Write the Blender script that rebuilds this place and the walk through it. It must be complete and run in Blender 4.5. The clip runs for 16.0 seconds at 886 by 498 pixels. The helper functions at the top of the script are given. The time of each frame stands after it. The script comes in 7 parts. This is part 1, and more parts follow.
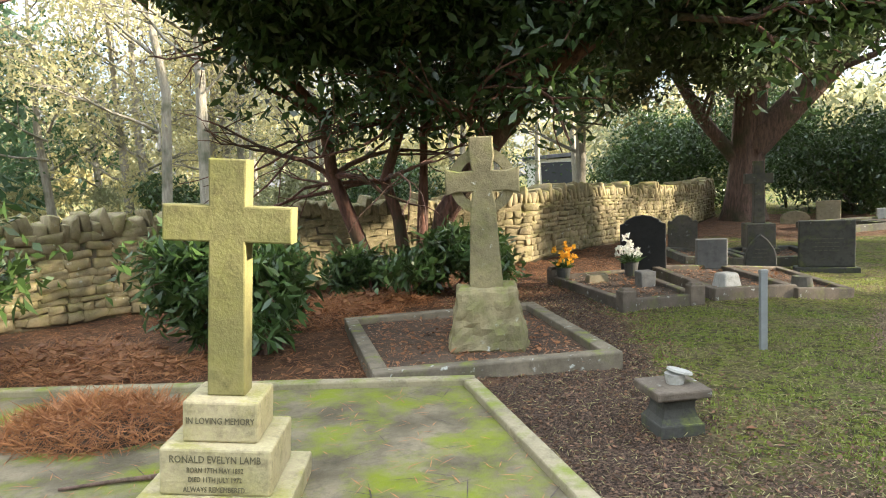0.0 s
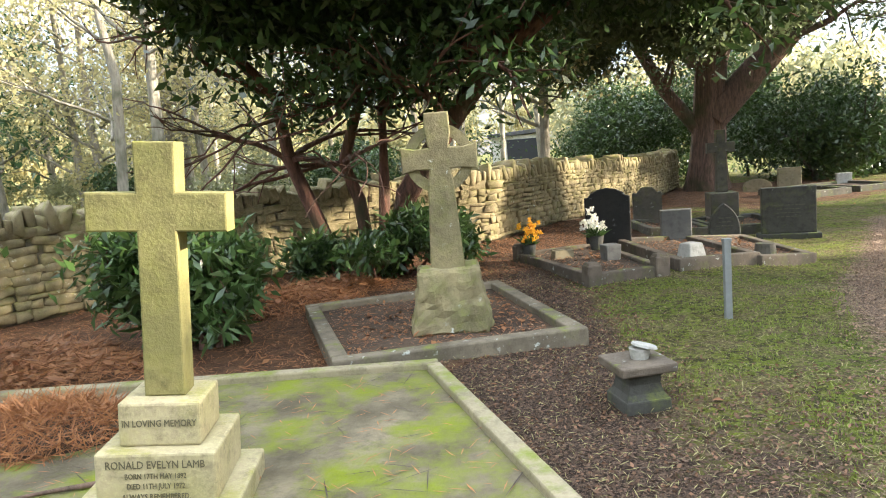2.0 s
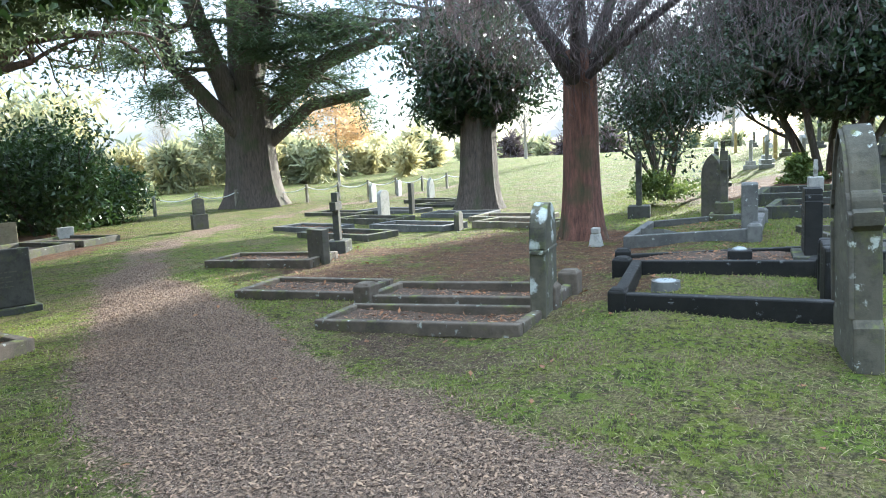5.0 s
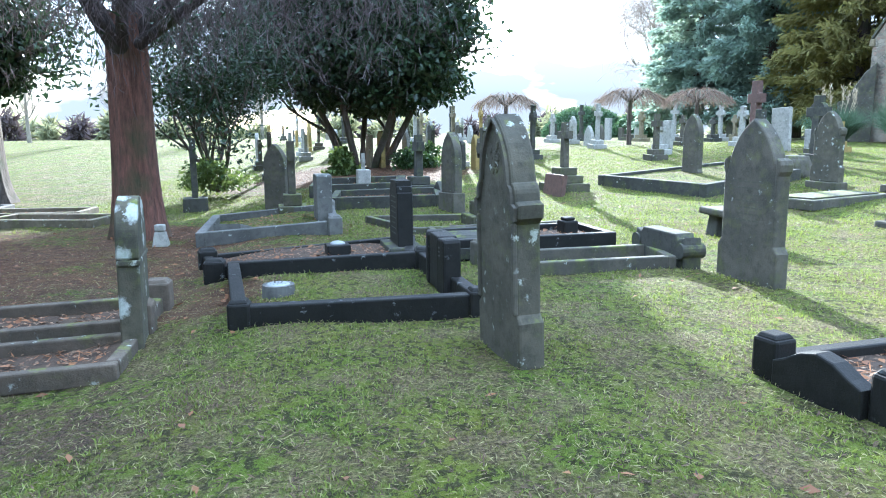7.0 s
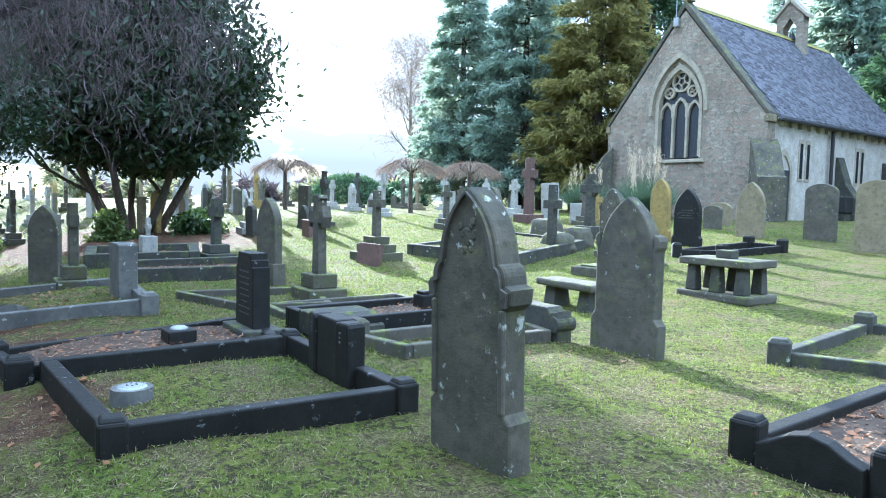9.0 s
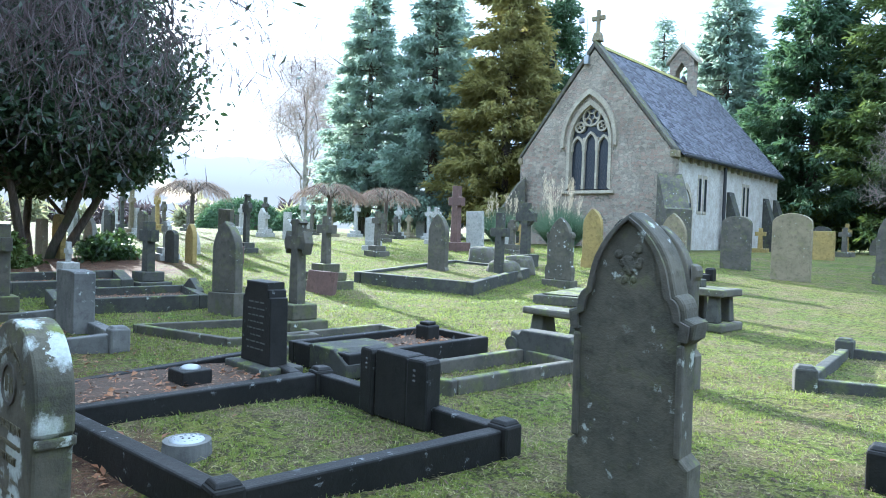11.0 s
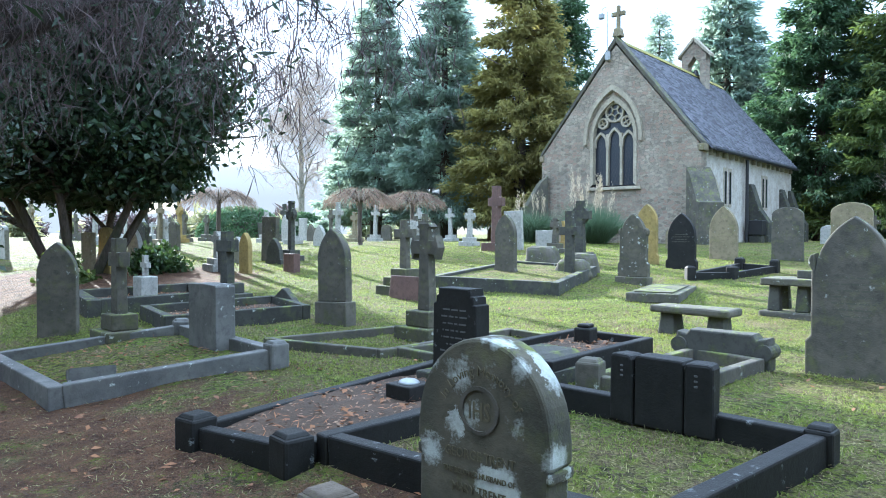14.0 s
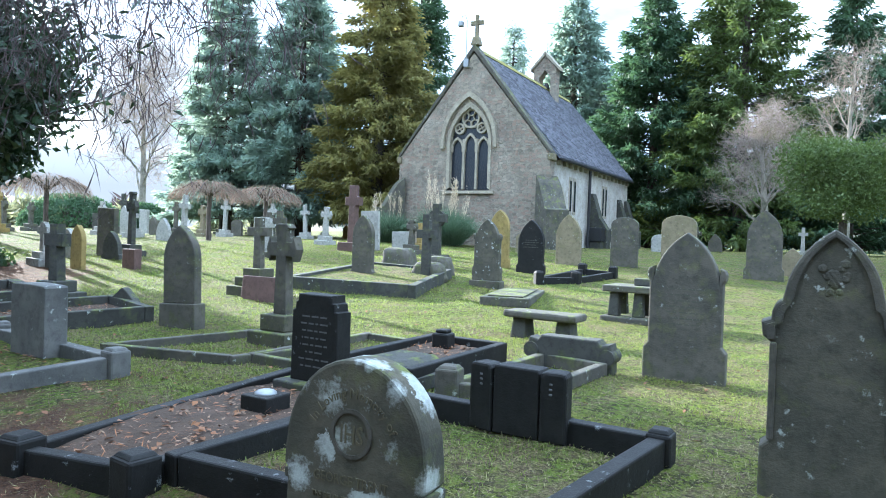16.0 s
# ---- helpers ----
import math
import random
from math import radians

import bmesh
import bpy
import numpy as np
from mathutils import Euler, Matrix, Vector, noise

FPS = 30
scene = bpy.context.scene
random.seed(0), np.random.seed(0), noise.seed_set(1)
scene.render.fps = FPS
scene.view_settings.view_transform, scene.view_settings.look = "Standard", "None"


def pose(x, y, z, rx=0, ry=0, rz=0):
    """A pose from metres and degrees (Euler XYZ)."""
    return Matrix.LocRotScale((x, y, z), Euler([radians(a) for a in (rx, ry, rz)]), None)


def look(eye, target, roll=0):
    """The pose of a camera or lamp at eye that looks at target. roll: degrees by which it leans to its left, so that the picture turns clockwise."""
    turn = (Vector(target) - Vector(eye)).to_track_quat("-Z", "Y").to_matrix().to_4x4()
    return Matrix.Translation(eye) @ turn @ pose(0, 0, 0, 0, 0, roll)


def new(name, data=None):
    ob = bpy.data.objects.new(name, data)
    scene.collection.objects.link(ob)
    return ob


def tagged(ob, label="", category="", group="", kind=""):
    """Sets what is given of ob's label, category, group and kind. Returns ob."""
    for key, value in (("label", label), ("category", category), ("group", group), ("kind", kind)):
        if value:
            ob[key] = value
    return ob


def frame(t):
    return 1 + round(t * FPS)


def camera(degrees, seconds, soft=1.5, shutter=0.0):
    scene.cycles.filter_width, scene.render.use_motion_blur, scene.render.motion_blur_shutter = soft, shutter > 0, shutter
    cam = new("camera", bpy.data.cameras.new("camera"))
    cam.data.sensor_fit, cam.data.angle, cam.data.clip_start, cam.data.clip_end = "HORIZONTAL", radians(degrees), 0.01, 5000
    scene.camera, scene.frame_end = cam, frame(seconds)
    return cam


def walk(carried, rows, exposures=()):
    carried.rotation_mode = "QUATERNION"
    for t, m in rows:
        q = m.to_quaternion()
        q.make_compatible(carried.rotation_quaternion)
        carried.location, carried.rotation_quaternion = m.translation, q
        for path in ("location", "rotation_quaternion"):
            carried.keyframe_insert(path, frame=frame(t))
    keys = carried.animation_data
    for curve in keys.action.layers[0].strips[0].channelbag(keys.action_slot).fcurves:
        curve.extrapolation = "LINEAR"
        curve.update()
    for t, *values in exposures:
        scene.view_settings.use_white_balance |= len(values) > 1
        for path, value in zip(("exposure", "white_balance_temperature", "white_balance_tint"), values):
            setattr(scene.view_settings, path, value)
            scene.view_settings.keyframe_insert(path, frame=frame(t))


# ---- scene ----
cam = camera(65.1, 16.0, soft=1.0)
PATH = [
    (0.0, (0.002, 0.003, 1.493), (0.003, 4.978, 0.991), -2.70),
    (0.5, (-0.005, 0.043, 1.475), (-0.488, 4.978, 0.826), -3.23),
    (1.0, (-0.008, 0.046, 1.462), (-0.609, 4.943, 0.650), -3.81),
    (1.5, (0.007, 0.076, 1.465), (-0.362, 4.996, 0.654), -4.53),
    (2.0, (0.096, 0.170, 1.466), (0.299, 5.123, 0.813), -4.72),
    (2.5, (0.291, 0.423, 1.467), (1.219, 5.313, 0.984), -4.48),
    (3.0, (0.458, 0.652, 1.485), (2.199, 5.323, 1.101), -4.41),
    (3.5, (0.625, 0.947, 1.482), (3.173, 5.227, 1.043), -4.82),
    (4.0, (0.821, 1.214, 1.452), (4.024, 5.018, 0.928), -4.75),
    (4.5, (1.060, 1.486, 1.452), (4.890, 4.646, 0.861), -3.95),
    (5.0, (1.266, 1.774, 1.433), (5.594, 4.189, 0.772), -3.03),
    (7.5, (2.446, 2.920, 1.383), (7.190, 1.531, 0.632), 0.28),
    (8.0, (2.670, 3.190, 1.413), (7.266, 1.321, 0.795), 0.74),
    (8.5, (2.895, 3.458, 1.428), (7.369, 1.279, 0.943), 0.94),
    (9.0, (3.184, 3.664, 1.420), (7.533, 1.222, 1.074), 1.33),
    (9.5, (3.459, 3.872, 1.435), (7.664, 1.176, 1.216), 1.87),
    (12.0, (4.837, 5.194, 1.326), (8.660, 1.975, 1.185), 1.90),
    (12.5, (5.115, 5.475, 1.338), (8.998, 2.328, 1.196), 1.55),
    (13.0, (5.370, 5.790, 1.345), (9.298, 2.700, 1.203), 1.34),
    (13.5, (5.567, 5.935, 1.340), (9.467, 2.807, 1.213), 0.77),
    (14.0, (5.729, 5.954, 1.327), (9.527, 2.703, 1.218), 0.13),
    (14.5, (5.830, 5.935, 1.327), (9.448, 2.485, 1.246), -0.37),
    (15.0, (5.856, 5.941, 1.353), (9.219, 2.242, 1.280), 0.24),
    (15.5, (5.849, 5.961, 1.376), (8.994, 2.075, 1.287), 1.31),
    (16.0, (5.827, 5.975, 1.400), (8.863, 2.004, 1.295), 1.92),
]
walk(cam, [(t, look(eye, target, roll)) for t, eye, target, roll in PATH],
     exposures=[(0.0, 2.22, 6400, 11), (1.5, 2.25, 6400, 11), (3.0, 2.62, 6100, 10), (5.0, 2.2, 5350, 6), (8.0, 2.36, 4850, 7), (10.0, 2.2, 4900, 6), (16.0, 2.2, 5050, 7)])

# ---- world, sun ----
SUN_AZ, SUN_EL = radians(97.0), radians(17.0)
SUN_DIR = Vector((math.sin(SUN_AZ) * math.cos(SUN_EL), math.cos(SUN_AZ) * math.cos(SUN_EL), math.sin(SUN_EL)))
world = bpy.data.worlds.new("sky")
scene.world = world
world.use_nodes = True
wn = world.node_tree
bg = wn.nodes["Background"]
sky = wn.nodes.new("ShaderNodeTexSky")
sky.sky_type, sky.sun_disc = "NISHITA", False
sky.sun_elevation, sky.sun_rotation = SUN_EL, SUN_AZ
sky.air_density, sky.dust_density, sky.ozone_density = 1.0, 1.2, 2.0
cloud_co = wn.nodes.new("ShaderNodeTexCoord")
cloud_map = wn.nodes.new("ShaderNodeMapping")
cloud_map.inputs["Scale"].default_value = (1.4, 1.4, 4.5)
cloud = wn.nodes.new("ShaderNodeTexNoise")
cloud.inputs["Scale"].default_value, cloud.inputs["Detail"].default_value = 2.2, 6.0
cloud_ramp = wn.nodes.new("ShaderNodeMapRange")
cloud_ramp.inputs["From Min"].default_value, cloud_ramp.inputs["From Max"].default_value = 0.30, 0.54
cloud_mix = wn.nodes.new("ShaderNodeMix")
cloud_mix.data_type = "RGBA"
cloud_sep = wn.nodes.new("ShaderNodeSeparateXYZ")
cloud_height = wn.nodes.new("ShaderNodeMapRange")
cloud_height.inputs["From Min"].default_value, cloud_height.inputs["From Max"].default_value = 0.05, 0.75
cloud_tone = wn.nodes.new("ShaderNodeMix")
cloud_tone.data_type = "RGBA"
cloud_tone.inputs["A"].default_value, cloud_tone.inputs["B"].default_value = (2.05, 2.03, 1.96, 1), (12.5, 13.6, 14.8, 1)
wn.links.new(cloud_co.outputs["Generated"], cloud_sep.inputs["Vector"])
wn.links.new(cloud_sep.outputs["Z"], cloud_height.inputs["Value"])
wn.links.new(cloud_height.outputs["Result"], cloud_tone.inputs["Factor"])
wn.links.new(cloud_tone.outputs["Result"], cloud_mix.inputs["B"])
wn.links.new(cloud_co.outputs["Generated"], cloud_map.inputs["Vector"])
wn.links.new(cloud_map.outputs["Vector"], cloud.inputs["Vector"])
wn.links.new(cloud.outputs["Fac"], cloud_ramp.inputs["Value"])
wn.links.new(cloud_ramp.outputs["Result"], cloud_mix.inputs["Factor"])
wn.links.new(sky.outputs["Color"], cloud_mix.inputs["A"])
wn.links.new(cloud_mix.outputs["Result"], bg.inputs["Color"])
bg.inputs["Strength"].default_value = 0.09
sun = new("sun", bpy.data.lights.new("sun", "SUN"))
sun.data.energy, sun.data.angle, sun.data.color = 5.0, radians(0.8), (1.0, 0.87, 0.68)
sun.matrix_world = look((60, -20, 40), Vector((60, -20, 40)) - SUN_DIR)


# ---- materials ----
def nodes_of(name):
    m = bpy.data.materials.new(name)
    m.use_nodes = True
    return m, m.node_tree, m.node_tree.nodes["Principled BSDF"]


def noise_node(nt, scale, detail=4.0, rough=0.6, coord="Object"):
    co = nt.nodes.new("ShaderNodeTexCoord")
    n = nt.nodes.new("ShaderNodeTexNoise")
    n.inputs["Scale"].default_value, n.inputs["Detail"].default_value, n.inputs["Roughness"].default_value = scale, detail, rough
    if coord == "World":
        geo = nt.nodes.new("ShaderNodeNewGeometry")
        nt.links.new(geo.outputs["Position"], n.inputs["Vector"])
    else:
        nt.links.new(co.outputs[coord], n.inputs["Vector"])
    return n


def ramp(nt, src, lo, hi):
    r = nt.nodes.new("ShaderNodeMapRange")
    r.inputs["From Min"].default_value, r.inputs["From Max"].default_value = lo, hi
    nt.links.new(src, r.inputs["Value"])
    return r.outputs["Result"]


def mix(nt, fac, a, b):
    m = nt.nodes.new("ShaderNodeMix")
    m.data_type = "RGBA"
    if isinstance(fac, float):
        m.inputs["Factor"].default_value = fac
    else:
        nt.links.new(fac, m.inputs["Factor"])
    for key, v in (("A", a), ("B", b)):
        if isinstance(v, tuple):
            m.inputs[key].default_value = (*v, 1)
        else:
            nt.links.new(v, m.inputs[key])
    return m.outputs["Result"]


def mathn(nt, op, a, b):
    m = nt.nodes.new("ShaderNodeMath")
    m.operation = op
    for i, v in enumerate((a, b)):
        if isinstance(v, (int, float)):
            m.inputs[i].default_value = v
        else:
            nt.links.new(v, m.inputs[i])
    return m.outputs["Value"]


def bump(nt, bsdf, height, strength=0.4, distance=0.01):
    b = nt.nodes.new("ShaderNodeBump")
    b.inputs["Strength"].default_value, b.inputs["Distance"].default_value = strength, distance
    nt.links.new(height, b.inputs["Height"])
    nt.links.new(b.outputs["Normal"], bsdf.inputs["Normal"])


def stone(name, c1, c2, lichen=0.0, moss=0.0, rough=0.9, grain=60.0, relief=0.5, lichen_c=(0.62, 0.66, 0.6), spec=0.3, moss_c=(0.16, 0.19, 0.03), moss_scale=5.0, lichen_scale=13.0):
    """Weathered stone: two-scale mottling, lichen blotches, moss on what faces up."""
    m, nt, b = nodes_of(name)
    big, mid, fine = noise_node(nt, 2.3, 5), noise_node(nt, 11, 6, 0.7), noise_node(nt, grain, 3, 0.7)
    col = mix(nt, ramp(nt, big.outputs["Fac"], 0.35, 0.65), c1, c2)
    col = mix(nt, ramp(nt, mid.outputs["Fac"], 0.48, 0.72), col, tuple(v * 0.45 for v in c1))
    col = mix(nt, mathn(nt, "MULTIPLY", ramp(nt, fine.outputs["Fac"], 0.45, 0.7), 0.4), col, tuple(min(1, v * 1.7) for v in c2))
    if lichen:
        wob = noise_node(nt, 22, 6, 0.75)
        vadd = nt.nodes.new("ShaderNodeVectorMath")
        vadd.operation = "MULTIPLY_ADD"
        vadd.inputs[1].default_value = (0.13, 0.13, 0.13)
        co = nt.nodes.new("ShaderNodeTexCoord")
        nt.links.new(wob.outputs["Color"], vadd.inputs[0])
        nt.links.new(co.outputs["Object"], vadd.inputs[2])
        vor = nt.nodes.new("ShaderNodeTexVoronoi")
        vor.inputs["Scale"].default_value = lichen_scale
        nt.links.new(vadd.outputs[0], vor.inputs["Vector"])
        vs = nt.nodes.new("ShaderNodeSeparateColor")
        nt.links.new(vor.outputs["Color"], vs.inputs["Color"])
        size = mathn(nt, "MULTIPLY", vs.outputs["Red"], 0.22 + 0.33 * lichen)
        f = ramp(nt, mathn(nt, "SUBTRACT", size, vor.outputs["Distance"]), -0.02, 0.16)
        l2 = noise_node(nt, 2.6, 2, 0.5)
        f = mathn(nt, "MULTIPLY", f, ramp(nt, l2.outputs["Fac"], 0.56 - 0.2 * lichen, 0.62 - 0.2 * lichen))
        f = mathn(nt, "MULTIPLY", f, mathn(nt, "ADD", mathn(nt, "MULTIPLY", wob.outputs["Fac"], 0.9), 0.15))
        col = mix(nt, f, col, lichen_c)
    if moss:
        geo = nt.nodes.new("ShaderNodeNewGeometry")
        sep = nt.nodes.new("ShaderNodeSeparateXYZ")
        nt.links.new(geo.outputs["Normal"], sep.inputs["Vector"])
        up = ramp(nt, sep.outputs["Z"], 0.2, 0.9)
        mo = noise_node(nt, moss_scale, 6, 0.7)
        f = mathn(nt, "MULTIPLY", mathn(nt, "ADD", up, 0.45), ramp(nt, mo.outputs["Fac"], 0.58 - 0.25 * moss, 0.86 - 0.2 * moss))
        f = mathn(nt, "MINIMUM", f, 0.92)
        col = mix(nt, f, col, moss_c)
    nt.links.new(col, b.inputs["Base Color"])
    b.inputs["Roughness"].default_value = rough
    b.inputs["Specular IOR Level"].default_value = spec
    h = mathn(nt, "ADD", mid.outputs["Fac"], mathn(nt, "MULTIPLY", fine.outputs["Fac"], 0.5))
    bump(nt, b, h, relief, 0.012)
    return m


def plain(name, c, rough=0.6, metal=0.0, vary=0.25, scale=9.0):
    m, nt, b = nodes_of(name)
    n = noise_node(nt, scale, 5, 0.65)
    nt.links.new(mix(nt, ramp(nt, n.outputs["Fac"], 0.3, 0.7), c, tuple(v * (1 - vary) for v in c)), b.inputs["Base Color"])
    b.inputs["Roughness"].default_value, b.inputs["Metallic"].default_value = rough, metal
    bump(nt, b, n.outputs["Fac"], 0.2, 0.005)
    return m


def leafy(name, c1, c2, trans=0.35, rough=0.45, tint=None):
    """Leaves: colour varied leaf by leaf, gloss above, light shining through."""
    m, nt, b = nodes_of(name)
    geo = nt.nodes.new("ShaderNodeNewGeometry")
    n = noise_node(nt, 0.7, 3, 0.6, "World")
    f = mathn(nt, "ADD", mathn(nt, "MULTIPLY", geo.outputs["Random Per Island"], 0.6), mathn(nt, "MULTIPLY", n.outputs["Fac"], 0.4))
    col = mix(nt, f, c1, c2)
    nt.links.new(col, b.inputs["Base Color"])
    b.inputs["Roughness"].default_value = rough
    t = nt.nodes.new("ShaderNodeBsdfTranslucent")
    tc = mix(nt, 0.5, col, tint or tuple(min(1, v * 1.8) for v in c2))
    nt.links.new(tc, t.inputs["Color"])
    ms = nt.nodes.new("ShaderNodeMixShader")
    ms.inputs[0].default_value = trans
    nt.links.new(b.outputs[0], ms.inputs[1])
    nt.links.new(t.outputs[0], ms.inputs[2])
    nt.links.new(ms.outputs[0], nt.nodes["Material Output"].inputs["Surface"])
    return m


def bark(name, c1, c2, stretch=6.0, scale=3.0):
    m, nt, b = nodes_of(name)
    co = nt.nodes.new("ShaderNodeTexCoord")
    mp = nt.nodes.new("ShaderNodeMapping")
    mp.inputs["Scale"].default_value = (stretch, stretch, 1.0)
    nt.links.new(co.outputs["Object"], mp.inputs["Vector"])
    n = nt.nodes.new("ShaderNodeTexNoise")
    n.inputs["Scale"].default_value, n.inputs["Detail"].default_value, n.inputs["Roughness"].default_value = scale, 8, 0.7
    nt.links.new(mp.outputs["Vector"], n.inputs["Vector"])
    big = noise_node(nt, 1.3, 3)
    col = mix(nt, ramp(nt, n.outputs["Fac"], 0.35, 0.65), c1, c2)
    col = mix(nt, ramp(nt, big.outputs["Fac"], 0.5, 0.75), col, (0.05, 0.06, 0.025))
    nt.links.new(col, b.inputs["Base Color"])
    b.inputs["Roughness"].default_value = 0.95
    bump(nt, b, n.outputs["Fac"], 0.9, 0.05)
    return m


M = {}
M["sandstone"] = stone("sandstone", (0.40, 0.34, 0.21), (0.30, 0.27, 0.14), moss=0.35, moss_c=(0.26, 0.25, 0.05))
M["cross_stone"] = stone("algae_sandstone", (0.24, 0.21, 0.085), (0.12, 0.115, 0.04), moss=0.35, moss_c=(0.2, 0.2, 0.03))
M["celtic"] = stone("rough_granite", (0.29, 0.245, 0.13), (0.12, 0.105, 0.06), lichen=0.25, moss=0.4, relief=1.0, grain=35)
M["slab"] = stone("mossy_slab", (0.22, 0.185, 0.12), (0.075, 0.064, 0.038), moss=0.52, moss_c=(0.15, 0.185, 0.006), relief=0.8, moss_scale=2.1)
M["kerb_stone"] = stone("kerb_stone", (0.22, 0.185, 0.13), (0.10, 0.085, 0.06), lichen=0.5, moss=0.2, relief=0.8)
M["slab_kerb"] = stone("slab_kerb_stone", (0.31, 0.265, 0.17), (0.20, 0.175, 0.11), lichen=0.15, moss=0.45)
M["head_grey"] = stone("headstone_grey", (0.115, 0.104, 0.08), (0.056, 0.053, 0.044), lichen=0.3, moss=0.35)
M["head_lichen"] = stone("headstone_lichened", (0.112, 0.102, 0.074), (0.052, 0.05, 0.039), lichen=0.6, moss=0.2, lichen_c=(0.62, 0.66, 0.6))
M["head_patchy"] = stone("headstone_white_patched", (0.12, 0.108, 0.075), (0.045, 0.044, 0.032), lichen=1.35, moss=0.2, lichen_c=(0.62, 0.66, 0.62), lichen_scale=5.5)
M["head_buff"] = stone("headstone_buff", (0.23, 0.19, 0.12), (0.15, 0.13, 0.08), lichen=0.3, moss=0.3)
M["head_yellow"] = stone("headstone_ochre", (0.30, 0.22, 0.07), (0.21, 0.16, 0.06), lichen=0.2, moss=0.2)
M["head_light"] = stone("headstone_pale", (0.36, 0.35, 0.31), (0.27, 0.27, 0.24), lichen=0.3)
M["head_red"] = stone("red_granite", (0.13, 0.078, 0.062), (0.085, 0.052, 0.044), lichen=0.15, rough=0.6)
M["black"] = stone("black_granite", (0.019, 0.018, 0.016), (0.010, 0.010, 0.009), lichen=0.3, rough=0.62, relief=0.35, spec=0.22, lichen_c=(0.3, 0.32, 0.32))
M["granite"] = stone("grey_granite", (0.16, 0.155, 0.14), (0.08, 0.08, 0.075), lichen=0.3, grain=75, rough=0.75, relief=0.5)
M["dark_stone"] = stone("dark_stone", (0.07, 0.068, 0.058), (0.042, 0.042, 0.036), lichen=0.2, moss=0.3)
M["step_moss"] = stone("mossy_step", (0.10, 0.092, 0.065), (0.05, 0.048, 0.032), moss=0.45, lichen=0.3)
M["kerb_brown"] = stone("brown_kerb_stone", (0.15, 0.12, 0.088), (0.065, 0.054, 0.042), lichen=0.4, moss=0.15, relief=0.8)
M["rubble"] = stone("rubble_stone", (0.33, 0.27, 0.155), (0.16, 0.135, 0.075), lichen=0.25, moss=0.5, moss_c=(0.17, 0.175, 0.03), relief=0.9)
M["mortar"] = stone("mortar", (0.19, 0.16, 0.11), (0.11, 0.095, 0.06), moss=0.4)
M["letters"] = plain("lettering", (0.12, 0.105, 0.06), 0.9)
M["letters_pale"] = plain("pale_lettering", (0.10, 0.10, 0.095), 0.7)
M["letters_worn"] = plain("worn_lettering", (0.085, 0.083, 0.06), 0.9)
M["gravel"] = stone("grave_gravel", (0.095, 0.066, 0.043), (0.045, 0.031, 0.022), grain=90, relief=1.0)
M["soil"] = stone("needle_soil", (0.09, 0.06, 0.04), (0.05, 0.034, 0.022), grain=60, relief=1.0)
M["metal"] = plain("galvanised_steel", (0.34, 0.36, 0.36), 0.5, 0.6)
M["iron"] = plain("black_iron", (0.02, 0.02, 0.022), 0.5)
M["white"] = plain("white_paint", (0.75, 0.76, 0.74), 0.7)
M["shadow_door"] = plain("door_and_doorway_shade", (0.03, 0.035, 0.045), 0.6)
M["needles"] = leafy("fallen_needles", (0.42, 0.19, 0.07), (0.19, 0.08, 0.035), 0.1, 0.8)
M["dead_leaf"] = leafy("dead_leaves", (0.30, 0.14, 0.05), (0.16, 0.07, 0.035), 0.2, 0.7)
M["chips"] = leafy("wood_chips", (0.40, 0.265, 0.165), (0.04, 0.024, 0.015), 0.0, 0.9)
M["twig_litter"] = leafy("dark_twig_litter", (0.03, 0.02, 0.014), (0.16, 0.10, 0.06), 0.0, 0.9)
M["crumbs"] = leafy("earth_crumbs", (0.03, 0.018, 0.012), (0.27, 0.15, 0.085), 0.0, 0.9)
M["straw"] = leafy("dry_straw", (0.10, 0.085, 0.035), (0.36, 0.33, 0.14), 0.3, 0.7)
M["grass"] = leafy("grass_blades", (0.025, 0.04, 0.008), (0.245, 0.30, 0.05), 0.35, 0.6)
M["laurel"] = leafy("laurel_leaves", (0.02, 0.044, 0.012), (0.055, 0.095, 0.024), 0.25, 0.32)
M["laurel_dark"] = leafy("dark_evergreen_leaves", (0.012, 0.028, 0.012), (0.032, 0.06, 0.02), 0.2, 0.4)
M["rhodo"] = leafy("rhododendron_leaves", (0.025, 0.058, 0.016), (0.075, 0.13, 0.035), 0.25, 0.3)
M["oakleaf"] = leafy("holm_leaves", (0.045, 0.07, 0.028), (0.12, 0.15, 0.07), 0.3, 0.4)
M["cedar"] = leafy("cedar_needles", (0.035, 0.06, 0.03), (0.075, 0.11, 0.05), 0.3, 0.6)
M["twig"] = leafy("bare_twigs", (0.06, 0.045, 0.045), (0.13, 0.10, 0.10), 0.15, 0.9)
M["twig_mid"] = leafy("brown_bare_twigs", (0.11, 0.08, 0.06), (0.22, 0.165, 0.125), 0.2, 0.9)
M["twig_pale"] = leafy("pale_bare_twigs", (0.20, 0.16, 0.13), (0.34, 0.28, 0.23), 0.2, 0.9)
# blue-green paled beyond leaf colour: distance haze is mixed into it
M["spruce"] = leafy("hazed_blue_green_conifer", (0.13, 0.18, 0.145), (0.26, 0.33, 0.255), 0.6, 0.7)
M["cypress"] = leafy("bronze_conifer", (0.12, 0.125, 0.04), (0.28, 0.25, 0.075), 0.5, 0.7)
M["darkcon"] = leafy("dark_conifer", (0.03, 0.065, 0.03), (0.08, 0.14, 0.06), 0.35, 0.6)
M["limecon"] = leafy("green_conifer", (0.05, 0.085, 0.02), (0.12, 0.16, 0.035), 0.35, 0.6)
